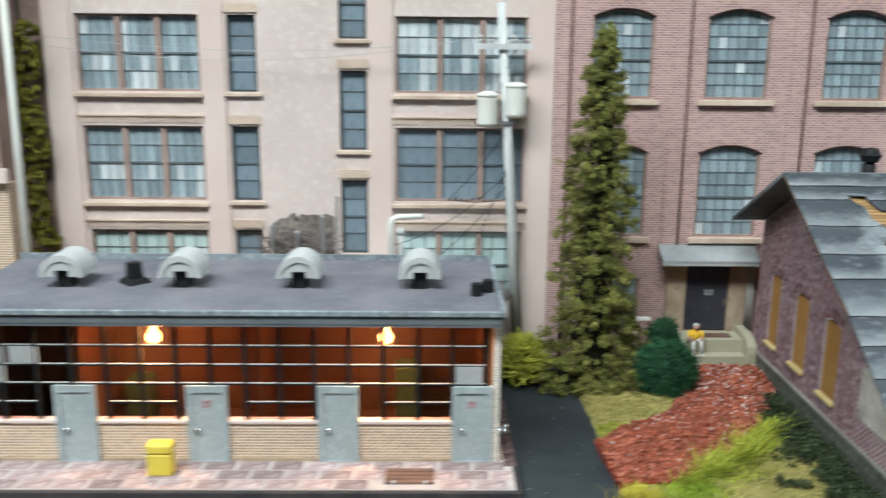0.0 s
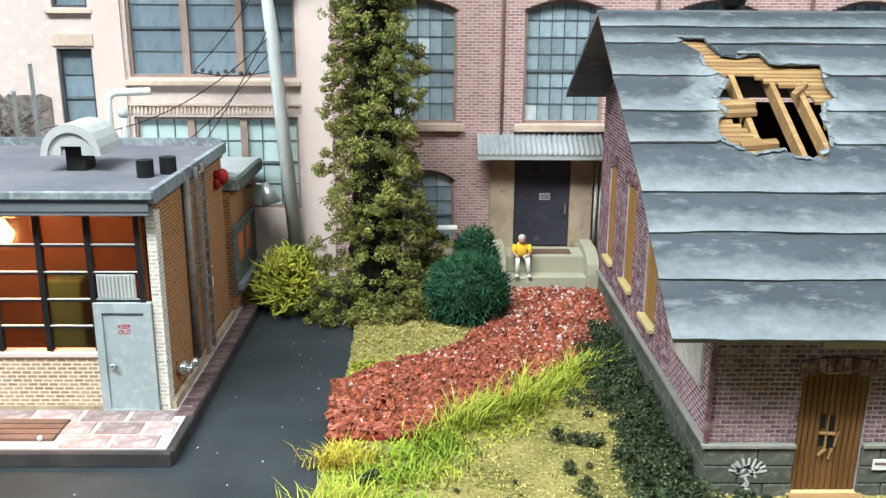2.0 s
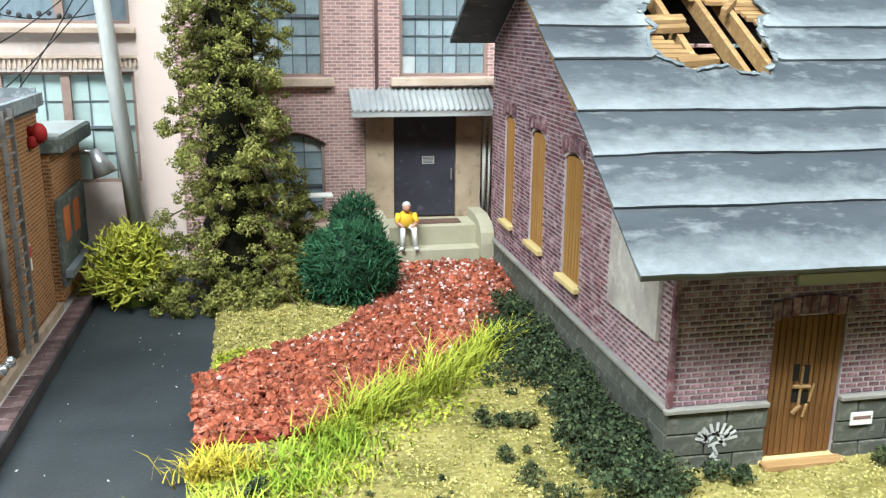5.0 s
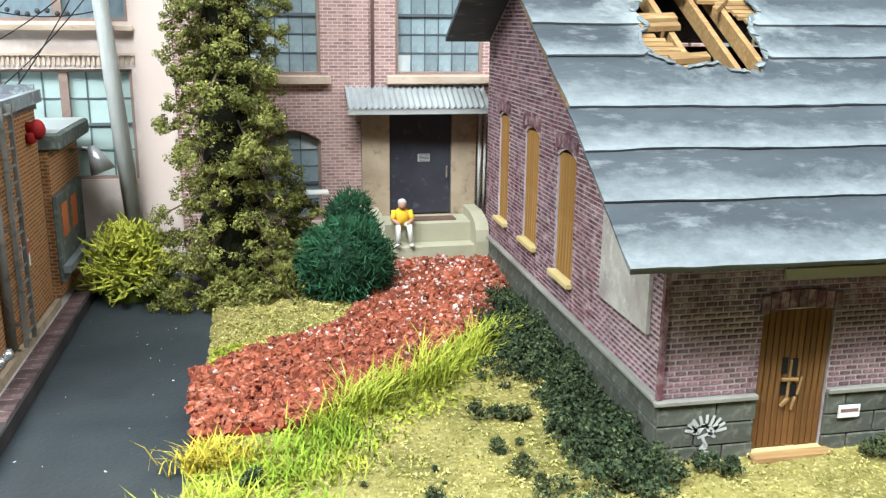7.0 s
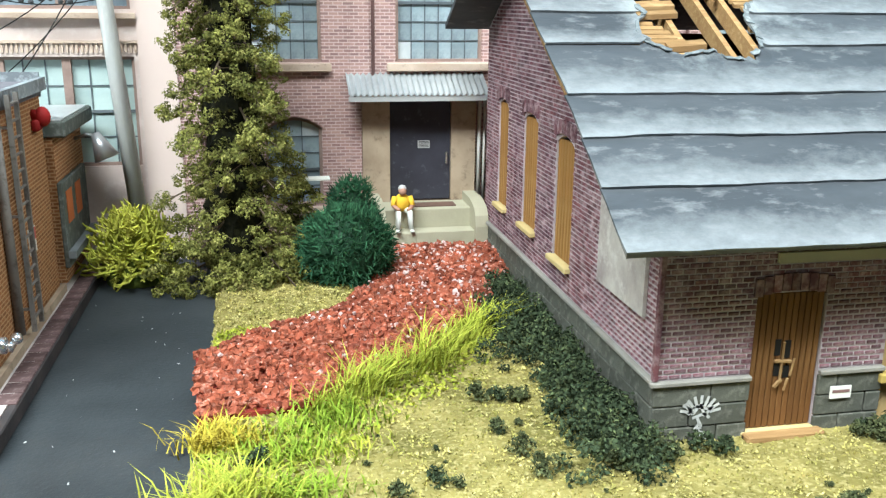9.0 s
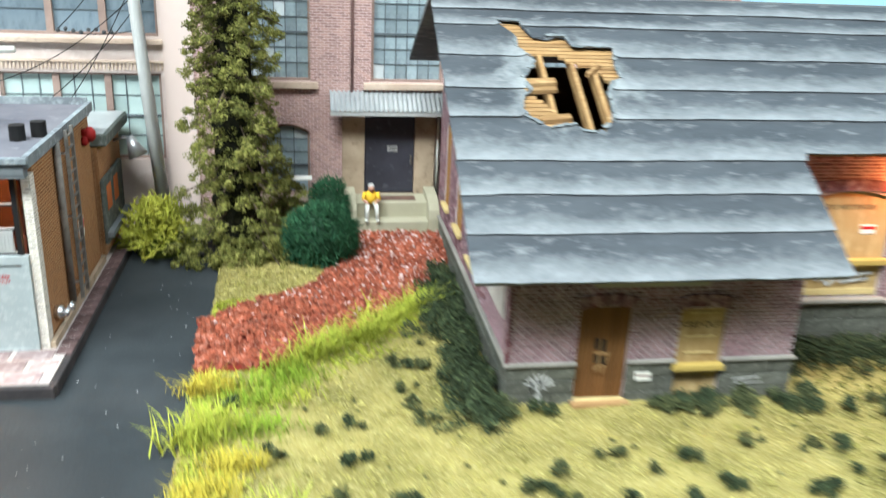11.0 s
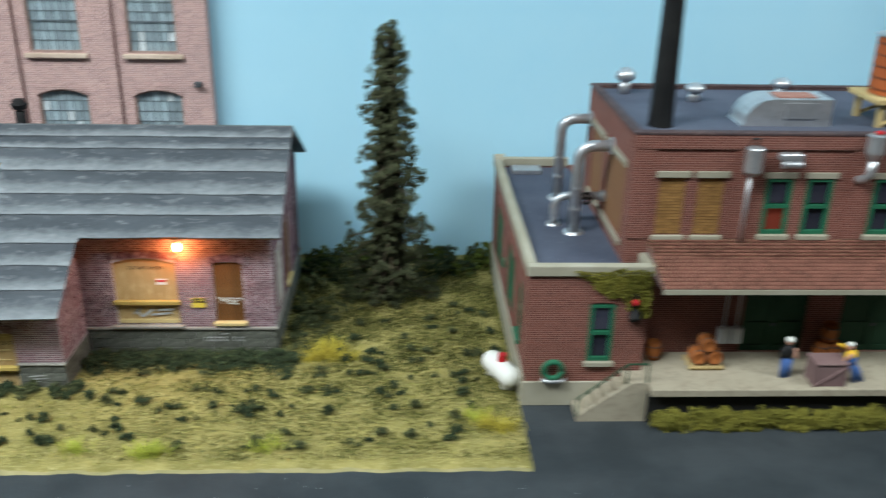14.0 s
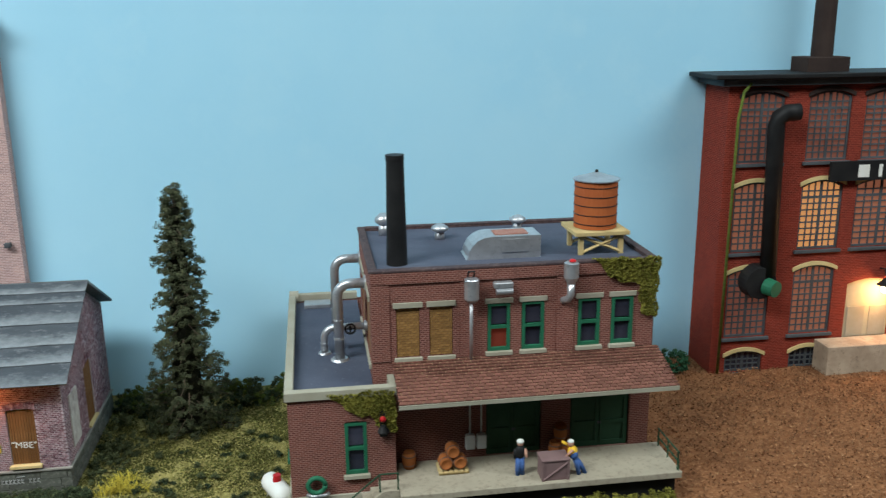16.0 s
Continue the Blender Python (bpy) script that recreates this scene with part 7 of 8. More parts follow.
lathe(bm, 85.4, 37.2, [(0.6, 6.2), (0.2, 6.6), (0.1, 6.7)])
part("shade", bm, BLACK, lp)
bm = bmesh.new()
tube(bm, [(85.4, 37.98, 7.2), (85.4, 37.5, 7.3), (85.4, 37.2, 6.7)], 0.06, 6)
part("arm", bm, BLACK, lp)
ch = thing("mill_chimney", 80.3, 39.6, 20.8, "dark square-based chimney on the red mill's roof", "chimney")
part("base", boxed(78.8, 81.8, 38.6, 40.8, 20.8, 21.8, 0.04), SOOT, ch)
bm = bmesh.new()
cyl(bm, (80.3, 39.6, 21.75), (80.3, 39.6, 40), 0.72, 0.6, 16)
part("shaft", bm, SOOT, ch)

# ---- street furniture behind the shop ----
pole = thing("utility_pole", 4.1, 40.0, 0, "weathered grey utility pole with two white transformers", "pole")
bm = bmesh.new()
tube(bm, [(4.32, 40.0, 0), (3.7, 40.0, 8.5), (3.08, 40.0, 16.9)], 0.28, 12, 0.18)
part("shaft", bm, POLEGREY, pole, smooth=True)
for x, z in ((2.55, 12.3), (3.85, 12.7)):
    bm = bmesh.new()
    lathe(bm, x, 39.75, [(0.4, z - 0.75), (0.46, z - 0.65), (0.46, z + 0.55), (0.5, z + 0.58), (0.5, z + 0.66), (0.2, z + 0.78)], 18)
    tr = part("transformer", bm, WHITE, pole, "white cylindrical transformer")
    bm = bmesh.new()
    cyl(bm, (x, 39.75, z + 0.75), (x, 39.75, z + 1.05), 0.07, 0.05, 8)
    part("bushing", bm, VENTGREY, tr)
part("cross_arm", boxed(2.0, 4.5, 39.7, 39.82, 14.9, 15.15), POLEGREY, pole)
part("hanger", boxed(2.4, 4.0, 39.72, 39.8, 11.6, 11.75), ALU, pole)
for x in (2.2, 2.7, 3.7, 4.3):
    bm = bmesh.new()
    lathe(bm, x, 39.76, [(0.05, 15.15), (0.1, 15.3), (0.06, 15.36), (0.1, 15.42), (0.04, 15.55)], 8)
    part("insulator", bm, VENTGREY, pole)
for i in range(8):
    bm = bmesh.new()
    ball(bm, (0.9 + 0.27 * i, 39.9, 8.15 + 0.06 * math.sin(i * 1.7)), 0.08, 8, 6)
    solid("line_insulator", bm, WINDARK, (0.9 + 0.27 * i, 39.9, 8.1), "small dark insulator strung on the lines", "insulator", "line insulators")


def wire(pts, sag, r=0.018, material=BLACK):
    a, b = Vector(pts[0]), Vector(pts[1])
    n = 14
    bm = bmesh.new()
    tube(bm, [a.lerp(b, i / n) - Vector((0, 0, 4 * sag * (i / n) * (1 - i / n))) for i in range(n + 1)], r, 5)
    solid("cable", bm, material, tuple(a), "thin overhead cable from the utility pole", "cable", "overhead cables", smooth=True)


for a, b, s in (((3.6, 39.9, 9.4), (-1.6, 38.5, 6.3), 0.5), ((3.6, 39.9, 8.9), (-0.2, 39.0, 5.2), 0.3), ((3.5, 39.9, 11.4), (0.9, 39.9, 8.2), 0.2), ((3.6, 39.9, 8.2), (0.9, 39.9, 8.15), 0.15),
                ((3.3, 39.9, 12.0), (4.0, 39.9, 9.2), -0.5), ((2.2, 39.8, 15.4), (-17, 39.9, 14.9), 0.8), ((2.7, 39.8, 15.4), (-17, 39.9, 15.3), 0.6), ((4.3, 39.8, 15.5), (3.0, 39.9, 12.9), -0.4), ((3.5, 39.9, 9.6), (1.0, 36.4, 5.1), 0.4)):
    wire((a, b), s, 0.012 if b[0] < -10 else 0.018, VENTGREY if b[0] < -10 else BLACK)
bm = bmesh.new()
tube(bm, [(-1.75, 38.6, 5.0), (-1.75, 38.6, 7.2), (-1.68, 38.6, 7.45), (-1.45, 38.6, 7.55), (-0.3, 38.6, 7.6)], 0.13, 8)
solid("gooseneck_pipe", bm, WHITE, (-1.75, 38.6, 5.0), "white gooseneck pipe rising behind the shop", "pipe", smooth=True)
bm = bmesh.new()
cyl(bm, (-1.3, 38.7, 5.0), (-1.3, 38.7, 6.8), 0.14)
ball(bm, (-1.3, 38.7, 6.85), 0.2)
solid("service_mast", bm, VENTGREY, (-1.3, 38.7, 5.0), "grey service mast beside the gooseneck pipe", "mast", smooth=True)
solid("rear_shed", boxed(-9, 0.3, 37.4, 39.4, 0, 5.0), CONCRETE, (-4, 38.4, 0), "low plain shed hidden behind the shop", "shed")
for x, h in ((-7.0, 7.2), (-5.9, 6.9), (-4.75, 7.6), (-4.1, 8.5)):
    bm = bmesh.new()
    cyl(bm, (x, 38.3, 5.0), (x, 38.3, h), 0.08, 0.07, 8)
    cyl(bm, (x, 38.3, h), (x, 38.3, h + 0.08), 0.11, 0.03, 8)
    solid("fence_post", bm, ALU, (x, 38.3, 5.0), "thin grey fence post behind the shop", "post", "fence posts")


def thicket():
    rng = random.Random(8)
    bm = bmesh.new()
    for i in range(300):
        p = Vector((rng.uniform(-7.4, -4.3), rng.uniform(38.4, 39.3), rng.uniform(4.9, 6.6)))
        d = Vector((rng.uniform(-1, 1), rng.uniform(-0.3, 0.3), rng.uniform(0.1, 1))).normalized() * rng.uniform(0.4, 1.0)
        q = p + d + Vector((rng.uniform(-0.2, 0.2), 0, -0.1))
        tube(bm, [p, p + d * 0.55, q], 0.035, 4, 0.015)
    solid("bare_thicket", bm, GREYTHICKET, (-6, 38.8, 4.9), "tangled grey bare brush behind the shop roof", "brush", kind="stuff")


thicket()
# neighbouring house at the left end
nb = thing("ivy_house", -21, 38.5, 0, "cream brick house edge with ivy and a dark window", "building")
part("wall", boxed(-26, -18.35, 38.0, 41.4, 0, 9.0), CREAMBRICK, nb)
part("upper_wall", boxed(-26, -18.55, 38.1, 41.4, 9.003, 25), WINBROWN, nb)
part("window_frame", boxed(-20.5, -18.7, 37.95, 38.09, 10.2, 13.5), BLACK, nb)
part("window_frame", boxed(-20.5, -18.7, 37.95, 38.09, 15.0, 18.5), BLACK, nb)
part("ledge", boxed(-26, -18.2, 37.7, 37.998, 9.1, 9.7), PILASTER, nb)
part("side_return", boxed(-18.345, -17.31, 40.8, 41.4, 0, 25), WINBROWN, nb, "dull brown return wall behind the ivy")
bm = bmesh.new()
cyl(bm, (-17.9, 38.2, 0), (-17.75, 38.2, 24), 0.16, n=10)
solid("rain_pipe", bm, WHITE, (-17.9, 38.2, 0), "pale rain pipe at the house corner", "pipe", smooth=True)

# ---- plants ----


def sandy_edge():
    verts, faces = [], []
    n = 260
    for i in range(n + 1):
        x = 6.75 + 37.45 * i / n
        y0 = 19.2 + 0.2 * max(0, 1 - (x - 6.4) / 9) + 0.12 * noise.noise((x * 0.8, 0, 1)) + 0.05 * noise.noise((x * 3, 0, 5))
        w = 0.18 + 0.35 * max(0, noise.noise((x * 0.25, 4, 0))) + 0.08 * noise.noise((x * 2.5, 4, 2))
        for k in range(4):
            y = y0 - 0.03 + (w + 0.03) * k / 3
            verts.append((x, y, -0.01 if k == 0 else lawn_height(x, y) + (0.025 if k < 3 else -0.03)))
    for i in range(n):
        for k in range(3):
            a = 4 * i + k
            faces.append((a, a + 4, a + 5, a + 1))
    ob = new("ground_sand_edge", pydata("ground_sand_edge", verts, faces, SAND, (0, 0, 0), True))
    tagged(ob, "pale sandy strip along the lot's road edge", "sand", kind="structure")


sandy_edge()


def rod_mesh(p, q, r, verts, faces):
    """A three-sided twig from p to q, as arrays."""
    d = (q - p) / np.linalg.norm(q - p)
    a = np.cross(d, (0.3, 0.5, 0.81))
    a /= np.linalg.norm(a)
    b = np.cross(d, a)
    k = len(verts)
    for c, s in ((p, r), (q, r * 0.5)):
        for t in (0, 2.09, 4.19):
            verts.append(c + s * (math.cos(t) * a + math.sin(t) * b))
    faces += [(k, k + 1, k + 4, k + 3), (k + 1, k + 2, k + 5, k + 4), (k + 2, k, k + 3, k + 5)]


# near-black colour that carries the shade inside the conifer crowns
CROWNSHADE = mat("deep_olive_twig_mass", (0.014, 0.015, 0.008), (0.008, 0.009, 0.005), (0.03, 0.03, 0.012), broad=140, fine=500, rough=0.95, bump=1.0)


def conifer(x, y, h, profile, seed, leaf, material, label, boughs, lumps, leaves, drop, lump):
    """A straight trunk with drooping boughs, each bearing lumps of small leaves, densest at the tips."""
    rng = np.random.default_rng(seed)
    t = thing("conifer_tree", x, y, 0, label, "tree")
    bm = bmesh.new()
    tube(bm, [(x, y, 0), (x + 0.1, y, h * 0.5), (x, y, h * 0.97)], 0.28, 8, 0.05)
    part("trunk", bm, BARK, t, smooth=True)
    pts, nor, tv, tf = [], [], [], []
    zs = [p[0] for p in profile]
    rs = [p[1] for p in profile]
    for k in range(boughs):
        z = 0.35 + (h - 0.4) * ((k + 0.5) / boughs) ** 0.95
        R = np.interp(z, zs, rs) * rng.uniform(0.66, 1.14)
        a = k * 2.39996 + rng.normal() * 0.25
        out, side = np.array((math.cos(a), math.sin(a), 0.0)), np.array((-math.sin(a), math.cos(a), 0.0))
        root = np.array((x, y, z + 0.15))
        tip = root + out * R - np.array((0, 0, drop * R))
        tip[2] = max(0.2, tip[2])
        rod_mesh(root, tip, 0.05, tv, tf)
        n = max(4, int(lumps * (0.4 + 0.6 * R / max(rs))))
        for j in range(n):
            f = 0.16 + 0.86 * rng.uniform(0, 1) ** 0.65
            wide = 0.34 * R * (1.15 - f) + 0.1
            c = root + (tip - root) * f + side * rng.normal() * wide + np.array((0, 0, rng.normal() * 0.13 + 0.1 * f))
            c[2] = max(0.15, c[2])
            rr = lump * rng.uniform(0.65, 1.3)
            pts.append(clump_points(c, rr, int(leaves * rng.uniform(0.7, 1.3)), rng, 0.8))
            nor.append((pts[-1] - c) / rr + (0, 0, 0.3) + 0.25 * out)
            if j % 3 == 0:
                rod_mesh(root + (tip - root) * f * 0.8, c, 0.02, tv, tf)
    v, fc = leaf_quads(np.concatenate(pts), leaf, rng, np.concatenate(nor))
    ob = new("crown", pydata("crown", v, fc, material, ORIGIN[t.name]))
    ob.parent = t
    # added core: its near-black colour is the shade seen between boughs
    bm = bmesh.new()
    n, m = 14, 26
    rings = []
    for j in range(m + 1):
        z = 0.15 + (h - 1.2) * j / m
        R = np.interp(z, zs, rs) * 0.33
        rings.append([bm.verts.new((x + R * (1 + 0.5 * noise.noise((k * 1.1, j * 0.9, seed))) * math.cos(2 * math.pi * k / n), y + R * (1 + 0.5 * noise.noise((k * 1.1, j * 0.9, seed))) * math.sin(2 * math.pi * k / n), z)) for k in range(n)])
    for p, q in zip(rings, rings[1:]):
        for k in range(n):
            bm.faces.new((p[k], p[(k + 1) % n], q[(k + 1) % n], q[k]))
    part("inner_foliage", bm, CROWNSHADE, t, "dark twiggy inner foliage")
    ob = new("limb", pydata("limb", np.array(tv), tf, BARK, ORIGIN[t.name]))
    ob.parent = t
    return t


conifer(7.35, 37.6, 15.7, [(0, 2.0), (1.5, 2.4), (4, 2.25), (7, 1.95), (10, 1.5), (13, 1.05), (14.8, 0.75), (15.7, 0.25)], 5, 0.043, LEAF1, "tall olive-green model conifer beside the driveway", 140, 21, 66, 0.5, 0.2)
conifer(38.1, 35.3, 15.2, [(0, 2.6), (2, 2.5), (5, 2.25), (8, 1.85), (9.5, 1.6), (12, 1.3), (14.3, 0.9), (15.2, 0.3)], 9, 0.06, LEAF2, "tall grey-green model conifer behind the depot", 150, 11, 60, 0.3, 0.23)


def leaf_bush(name, balls, n, leaf, material, o, label, category, group="", seed=1, twig=None):
    rng = np.random.default_rng(seed)
    pts, nor = [], []
    for c, r, k in balls:
        for j in range(k):
            d = rng.normal(size=3)
            d /= np.linalg.norm(d)
            cc = np.array(c) + d * np.array(r) * rng.uniform(0.5, 1.0) ** 0.5
            if cc[2] < 0.05:
                cc[2] = 0.08
            pts.append(clump_points(cc, 0.2, n, rng))
            nor.append((pts[-1] - cc) / 0.2 + (0, 0, 0.25))
    v, f = leaf_quads(np.concatenate(pts), leaf, rng, np.concatenate(nor))
    me = pydata(name, v, f, material, o)
    ob = new(name, me)
    ob.location = Vector(o) * CM
    ORIGIN[ob.name] = o
    tagged(ob, label, category, group)
    if len(balls) > 2:
        ob["kind"] = "stuff"
    return ob


for k, (c, r, n) in enumerate((((6.0, 36.7, 0.6), (1.3, 0.8, 0.9), 55), ((9.0, 36.5, 0.6), (1.1, 0.8, 0.9), 45), ((7.5, 36.1, 0.5), (1.2, 0.6, 0.7), 50), ((9.6, 38.4, 1.6), (0.9, 0.8, 1.4), 50))):
    leaf_bush("low_shrub", [(c, r, n)], 60, 0.055, LEAF1, (c[0], c[1], 0), "olive foliage clump at the conifer's foot", "shrub", "shrubs at the conifer", seed=21 + k)


def needle_bush():
    rng = np.random.default_rng(31)
    verts, faces = [], []
    for c, r, n in (((10.4, 36.2, 1.25), (1.38, 1.15, 1.3), 4600), ((10.75, 38.2, 1.8), (0.75, 0.7, 1.2), 1600)):
        for i in range(n):
            d = rng.normal(size=3)
            d /= np.linalg.norm(d)
            p = np.array(c) + d * np.array(r) * rng.uniform(0.75, 1.0) * (1 + 0.1 * noise.noise((d[0] * 2, d[1] * 2, d[2] * 2)))
            if p[2] < 0.1:
                continue
            e = d * 0.5 + rng.normal(size=3) * 0.6 + np.array((0, 0, 0.25))
            e /= np.linalg.norm(e)
            rod_mesh(p, p + e * rng.uniform(0.15, 0.34), 0.022, verts, faces)
    core = thing("round_bush", 10.45, 36.9, 0, "dense dark blue-green rounded bush beside the stoop", "bush")
    ob = new("foliage", pydata("foliage", np.array(verts), faces, LEAF3, ORIGIN[core.name]))
    ob.parent = core
    # solid dark green balls fill the bush behind its needles
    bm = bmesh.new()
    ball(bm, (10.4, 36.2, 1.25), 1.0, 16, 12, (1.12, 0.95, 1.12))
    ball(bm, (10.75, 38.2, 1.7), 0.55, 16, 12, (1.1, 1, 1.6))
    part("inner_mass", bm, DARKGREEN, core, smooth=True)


needle_bush()
leaf_bush("climbing_ivy", [((-17.95 + 0.25 * math.sin(k), 40.0, 0.6 + 0.7 * k), (0.6, 0.4, 0.6), 16) for k in range(22)], 55, 0.08, IVY, (-18, 40, 0), "green ivy climbing between the house and the mill", "ivy", seed=91)


def lichen_bush():
    rng = random.Random(17)
    bm = bmesh.new()
    for i in range(640):
        a, e = rng.uniform(0, 6.28), rng.uniform(0.05, 1.5)
        d = Vector((math.cos(a) * math.cos(e), math.sin(a) * math.cos(e), math.sin(e)))
        c = Vector((4.3 + rng.uniform(-0.45, 0.45), 37.9, 0.25))
        R = Vector((1.3, 1.2, 2.2))
        p = c + Vector((d.x * R.x, d.y * R.y, d.z * R.z)) * rng.uniform(0.4, 0.85)
        w = (d + Vector((rng.uniform(-1, 1), rng.uniform(-1, 1), rng.uniform(-0.7, 0.7))) * 0.8).normalized()
        L = rng.uniform(0.18, 0.36)
        m = p + w * L
        tube(bm, [p, p + w * L * 0.5 + Vector((0, 0, 0.02)), m], 0.05, 4, 0.035)
        for k in range(2):
            w2 = (w + Vector((rng.uniform(-1, 1), rng.uniform(-1, 1), rng.uniform(-1, 1)))).normalized()
            tube(bm, [m, m + w2 * L * 0.4, m + w2 * L * 0.7 + Vector((0, 0, 0.03))], 0.035, 4, 0.018)
    for v in bm.verts:
        v.co.z = max(v.co.z, 0.02)
    solid("lichen_bush", bm, LICHEN, (4.25, 38.0, 0), "yellow-green branching lichen bush at the driveway's end", "bush")
    bm = bmesh.new()
    ball(bm, (4.25, 38.1, 0.3), 0.8, 14, 10, (1.1, 0.9, 1.6))
    ob = part("inner_mass", bm, MIDGREEN, bpy.data.objects["lichen_bush"])


lichen_bush()


WEEDPALE = mat("olive_weed_leaf", (0.085, 0.1, 0.045), (0.04, 0.052, 0.024), (0.22, 0.23, 0.1), broad=130, fine=500, rough=0.9, bump=0, rnd=0.5)


def weed_meshes():
    out = []
    for s in range(6):
        rng = np.random.default_rng(50 + s)
        pts = [clump_points((rng.uniform(-0.17, 0.17), rng.uniform(-0.13, 0.13), rng.uniform(0.1, 0.34)), rng.uniform(0.1, 0.17), 40, rng) for k in range(8)]
        v, f = leaf_quads(np.concatenate(pts), 0.045, rng)
        v[:, 2] = np.maximum(v[:, 2], 0.0)
        out.append(pydata("weed_clump", v, f, WEED if s % 2 else WEEDPALE, (0, 0, 0)))
    return out


WEEDS = weed_meshes()
RW = random.Random(23)


def weed(x, y, s, tall=1.0):
    ob = new("weed_clump", WEEDS[RW.randrange(6)])
    ob.location = (x * CM, y * CM, (lawn_height(x, y) - 0.02) * CM)
    ob.rotation_euler = (0, 0, RW.uniform(0, 6.28))
    ob.scale = (s, s, s * tall)
    tagged(ob, "green leafy weed clump on dry turf", "weed", "weed clumps")


hg = random.Random(29)
banks = [("hedge_bank", "dark green leafy bank along the depot's side wall", [((14.85 - abs(hg.gauss(0, 0.42)) * (1.5 if hg.random() < 0.3 else 1), y, 0.3 + 0.2 * hg.random()), (0.4, 0.4, 0.45), 9) for y in [24.4 + 10.4 * k / 110 for k in range(110)]]),
         ("hedge_bank", "dark green leafy bank before the depot's wing", [((hg.uniform(23.7, 33.6), 28.25 - abs(hg.gauss(0, 0.6)), 0.25), (0.34, 0.34, 0.38), 8) for k in range(170)])]
for k, (nm, lb, bl) in enumerate(banks):
    leaf_bush(nm, bl, 34, 0.05, WEED, (bl[0][0][0], bl[0][0][1], 0), lb, "hedge", "banks round the depot", 70 + k)
for i in range(56):
    wx = RW.uniform(14.0, 24.0)
    if not 16.5 < wx < 19.0:
        weed(wx, 25.3 - abs(RW.gauss(0, 0.4)), RW.uniform(0.8, 1.4))
NEAR_WEEDS = [(10.2, 24.5), (10.9, 24.8), (9.1, 23.5), (9.0, 21.5), (10.6, 21.7), (12.2, 21.4), (10.9, 23.0), (13.1, 27.8), (12.4, 26.5), (12.4, 27.9), (12.6, 25.5), (13.5, 20.9), (14.5, 20.8), (15.8, 22.2), (14.9, 21.6), (15.9, 21.1), (12.8, 24.7), (7.8, 26.0), (17.5, 22.9), (18.2, 22.1), (19.2, 22.5), (19.8, 21.5), (21.0, 23.1), (18.0, 20.5), (18.6, 20.8), (17.2, 21.0), (18.9, 20.0), (19.3, 20.4)]
FAR_WEEDS = [(22.3, 21.1), (23.2, 21.6), (24.3, 22.1), (23.8, 21.0), (22.7, 22.9), (23.3, 22.7), (24.7, 24.5), (25.7, 24.9), (25.7, 24.1), (27.2, 24.0), (28.5, 23.6), (26.4, 22.7), (25.8, 21.9), (26.7, 21.8), (30.3, 24.9), (30.4, 23.7), (29.4, 22.6), (29.5, 20.6), (31.7, 23.4), (27.3, 21.3), (29.4, 25.1), (21.8, 21.0)]
for x, y in NEAR_WEEDS + FAR_WEEDS:
    size = RW.uniform(0.75, 1.25)
    weed(x, y, size)
    for k in range(RW.choice((0, 1, 1, 2))):
        weed(x + RW.uniform(-0.5, 0.5), y + RW.uniform(-0.25, 0.25), size * RW.uniform(0.5, 0.95))
for i in range(40):
    x, y = RW.uniform(9, 33), RW.uniform(20.2, 27.5)
    if not inside(MULCH, x, y) and not (14.3 < x < 24 and y > 24.6):
        weed(x, y, RW.uniform(0.18, 0.36))
for i in range(95):
    x, y = RW.uniform(31.5, 43.5), RW.uniform(20.3, 34)
    if x < 33.2 and y > 26:
        continue
    weed(x, y, RW.uniform(0.6, 1.3))
    if RW.random() < 0.35:
        weed(x + RW.uniform(-0.6, 0.6), y + RW.uniform(-0.3, 0.3), RW.uniform(0.4, 0.8))
hedge = []
hr = random.Random(5)
for i in range(46):
    hedge.append(((hr.uniform(33.4, 44.0), hr.uniform(37.5, 41.0), hr.uniform(0.2, 0.7)), (0.7, 0.6, 0.5 + hr.random() * 0.4), 14))
leaf_bush("back_hedge", hedge[:23], 60, 0.07, WEED, (38, 39, 0), "dark green undergrowth along the backdrop", "hedge", "undergrowth", 61)
leaf_bush("back_hedge", [((x, y, z), r, n) for (x, y, z), r, n in hedge[23:]], 60, 0.07, MIDGREEN, (38, 39, 0), "mossy green undergrowth along the backdrop", "hedge", "undergrowth", 62)
leaf_bush("pine_skirt", [((37.8, 35.3, 0.6), (2.3, 1.6, 0.8), 100), ((34.6, 35.0, 0.5), (1.6, 3.6, 0.7), 110), ((34.0, 31.0, 0.35), (1.0, 3.0, 0.5), 90)], 55, 0.06, WEEDPALE, (37, 35, 0), "dark undergrowth round the grey-green conifer", "shrub", seed=63)
leaf_bush("corner_bush", [((70.6, 38.6, 0.9), (1.2, 0.9, 1.0), 70)], 60, 0.07, LEAF3, (70.6, 38.6, 0), "dark green bush beside the red mill", "bush", seed=64)
fringe = [((hr.uniform(49.9, 63.8), hr.uniform(21.9, 22.4), hr.uniform(0.2, 0.7)), (0.4, 0.15, 0.35), 9) for i in range(120)]
leaf_bush("dock_fringe", fringe, 40, 0.06, IVY, (57, 22.2, 0), "olive-green growth under the loading dock's edge", "shrub", seed=65)


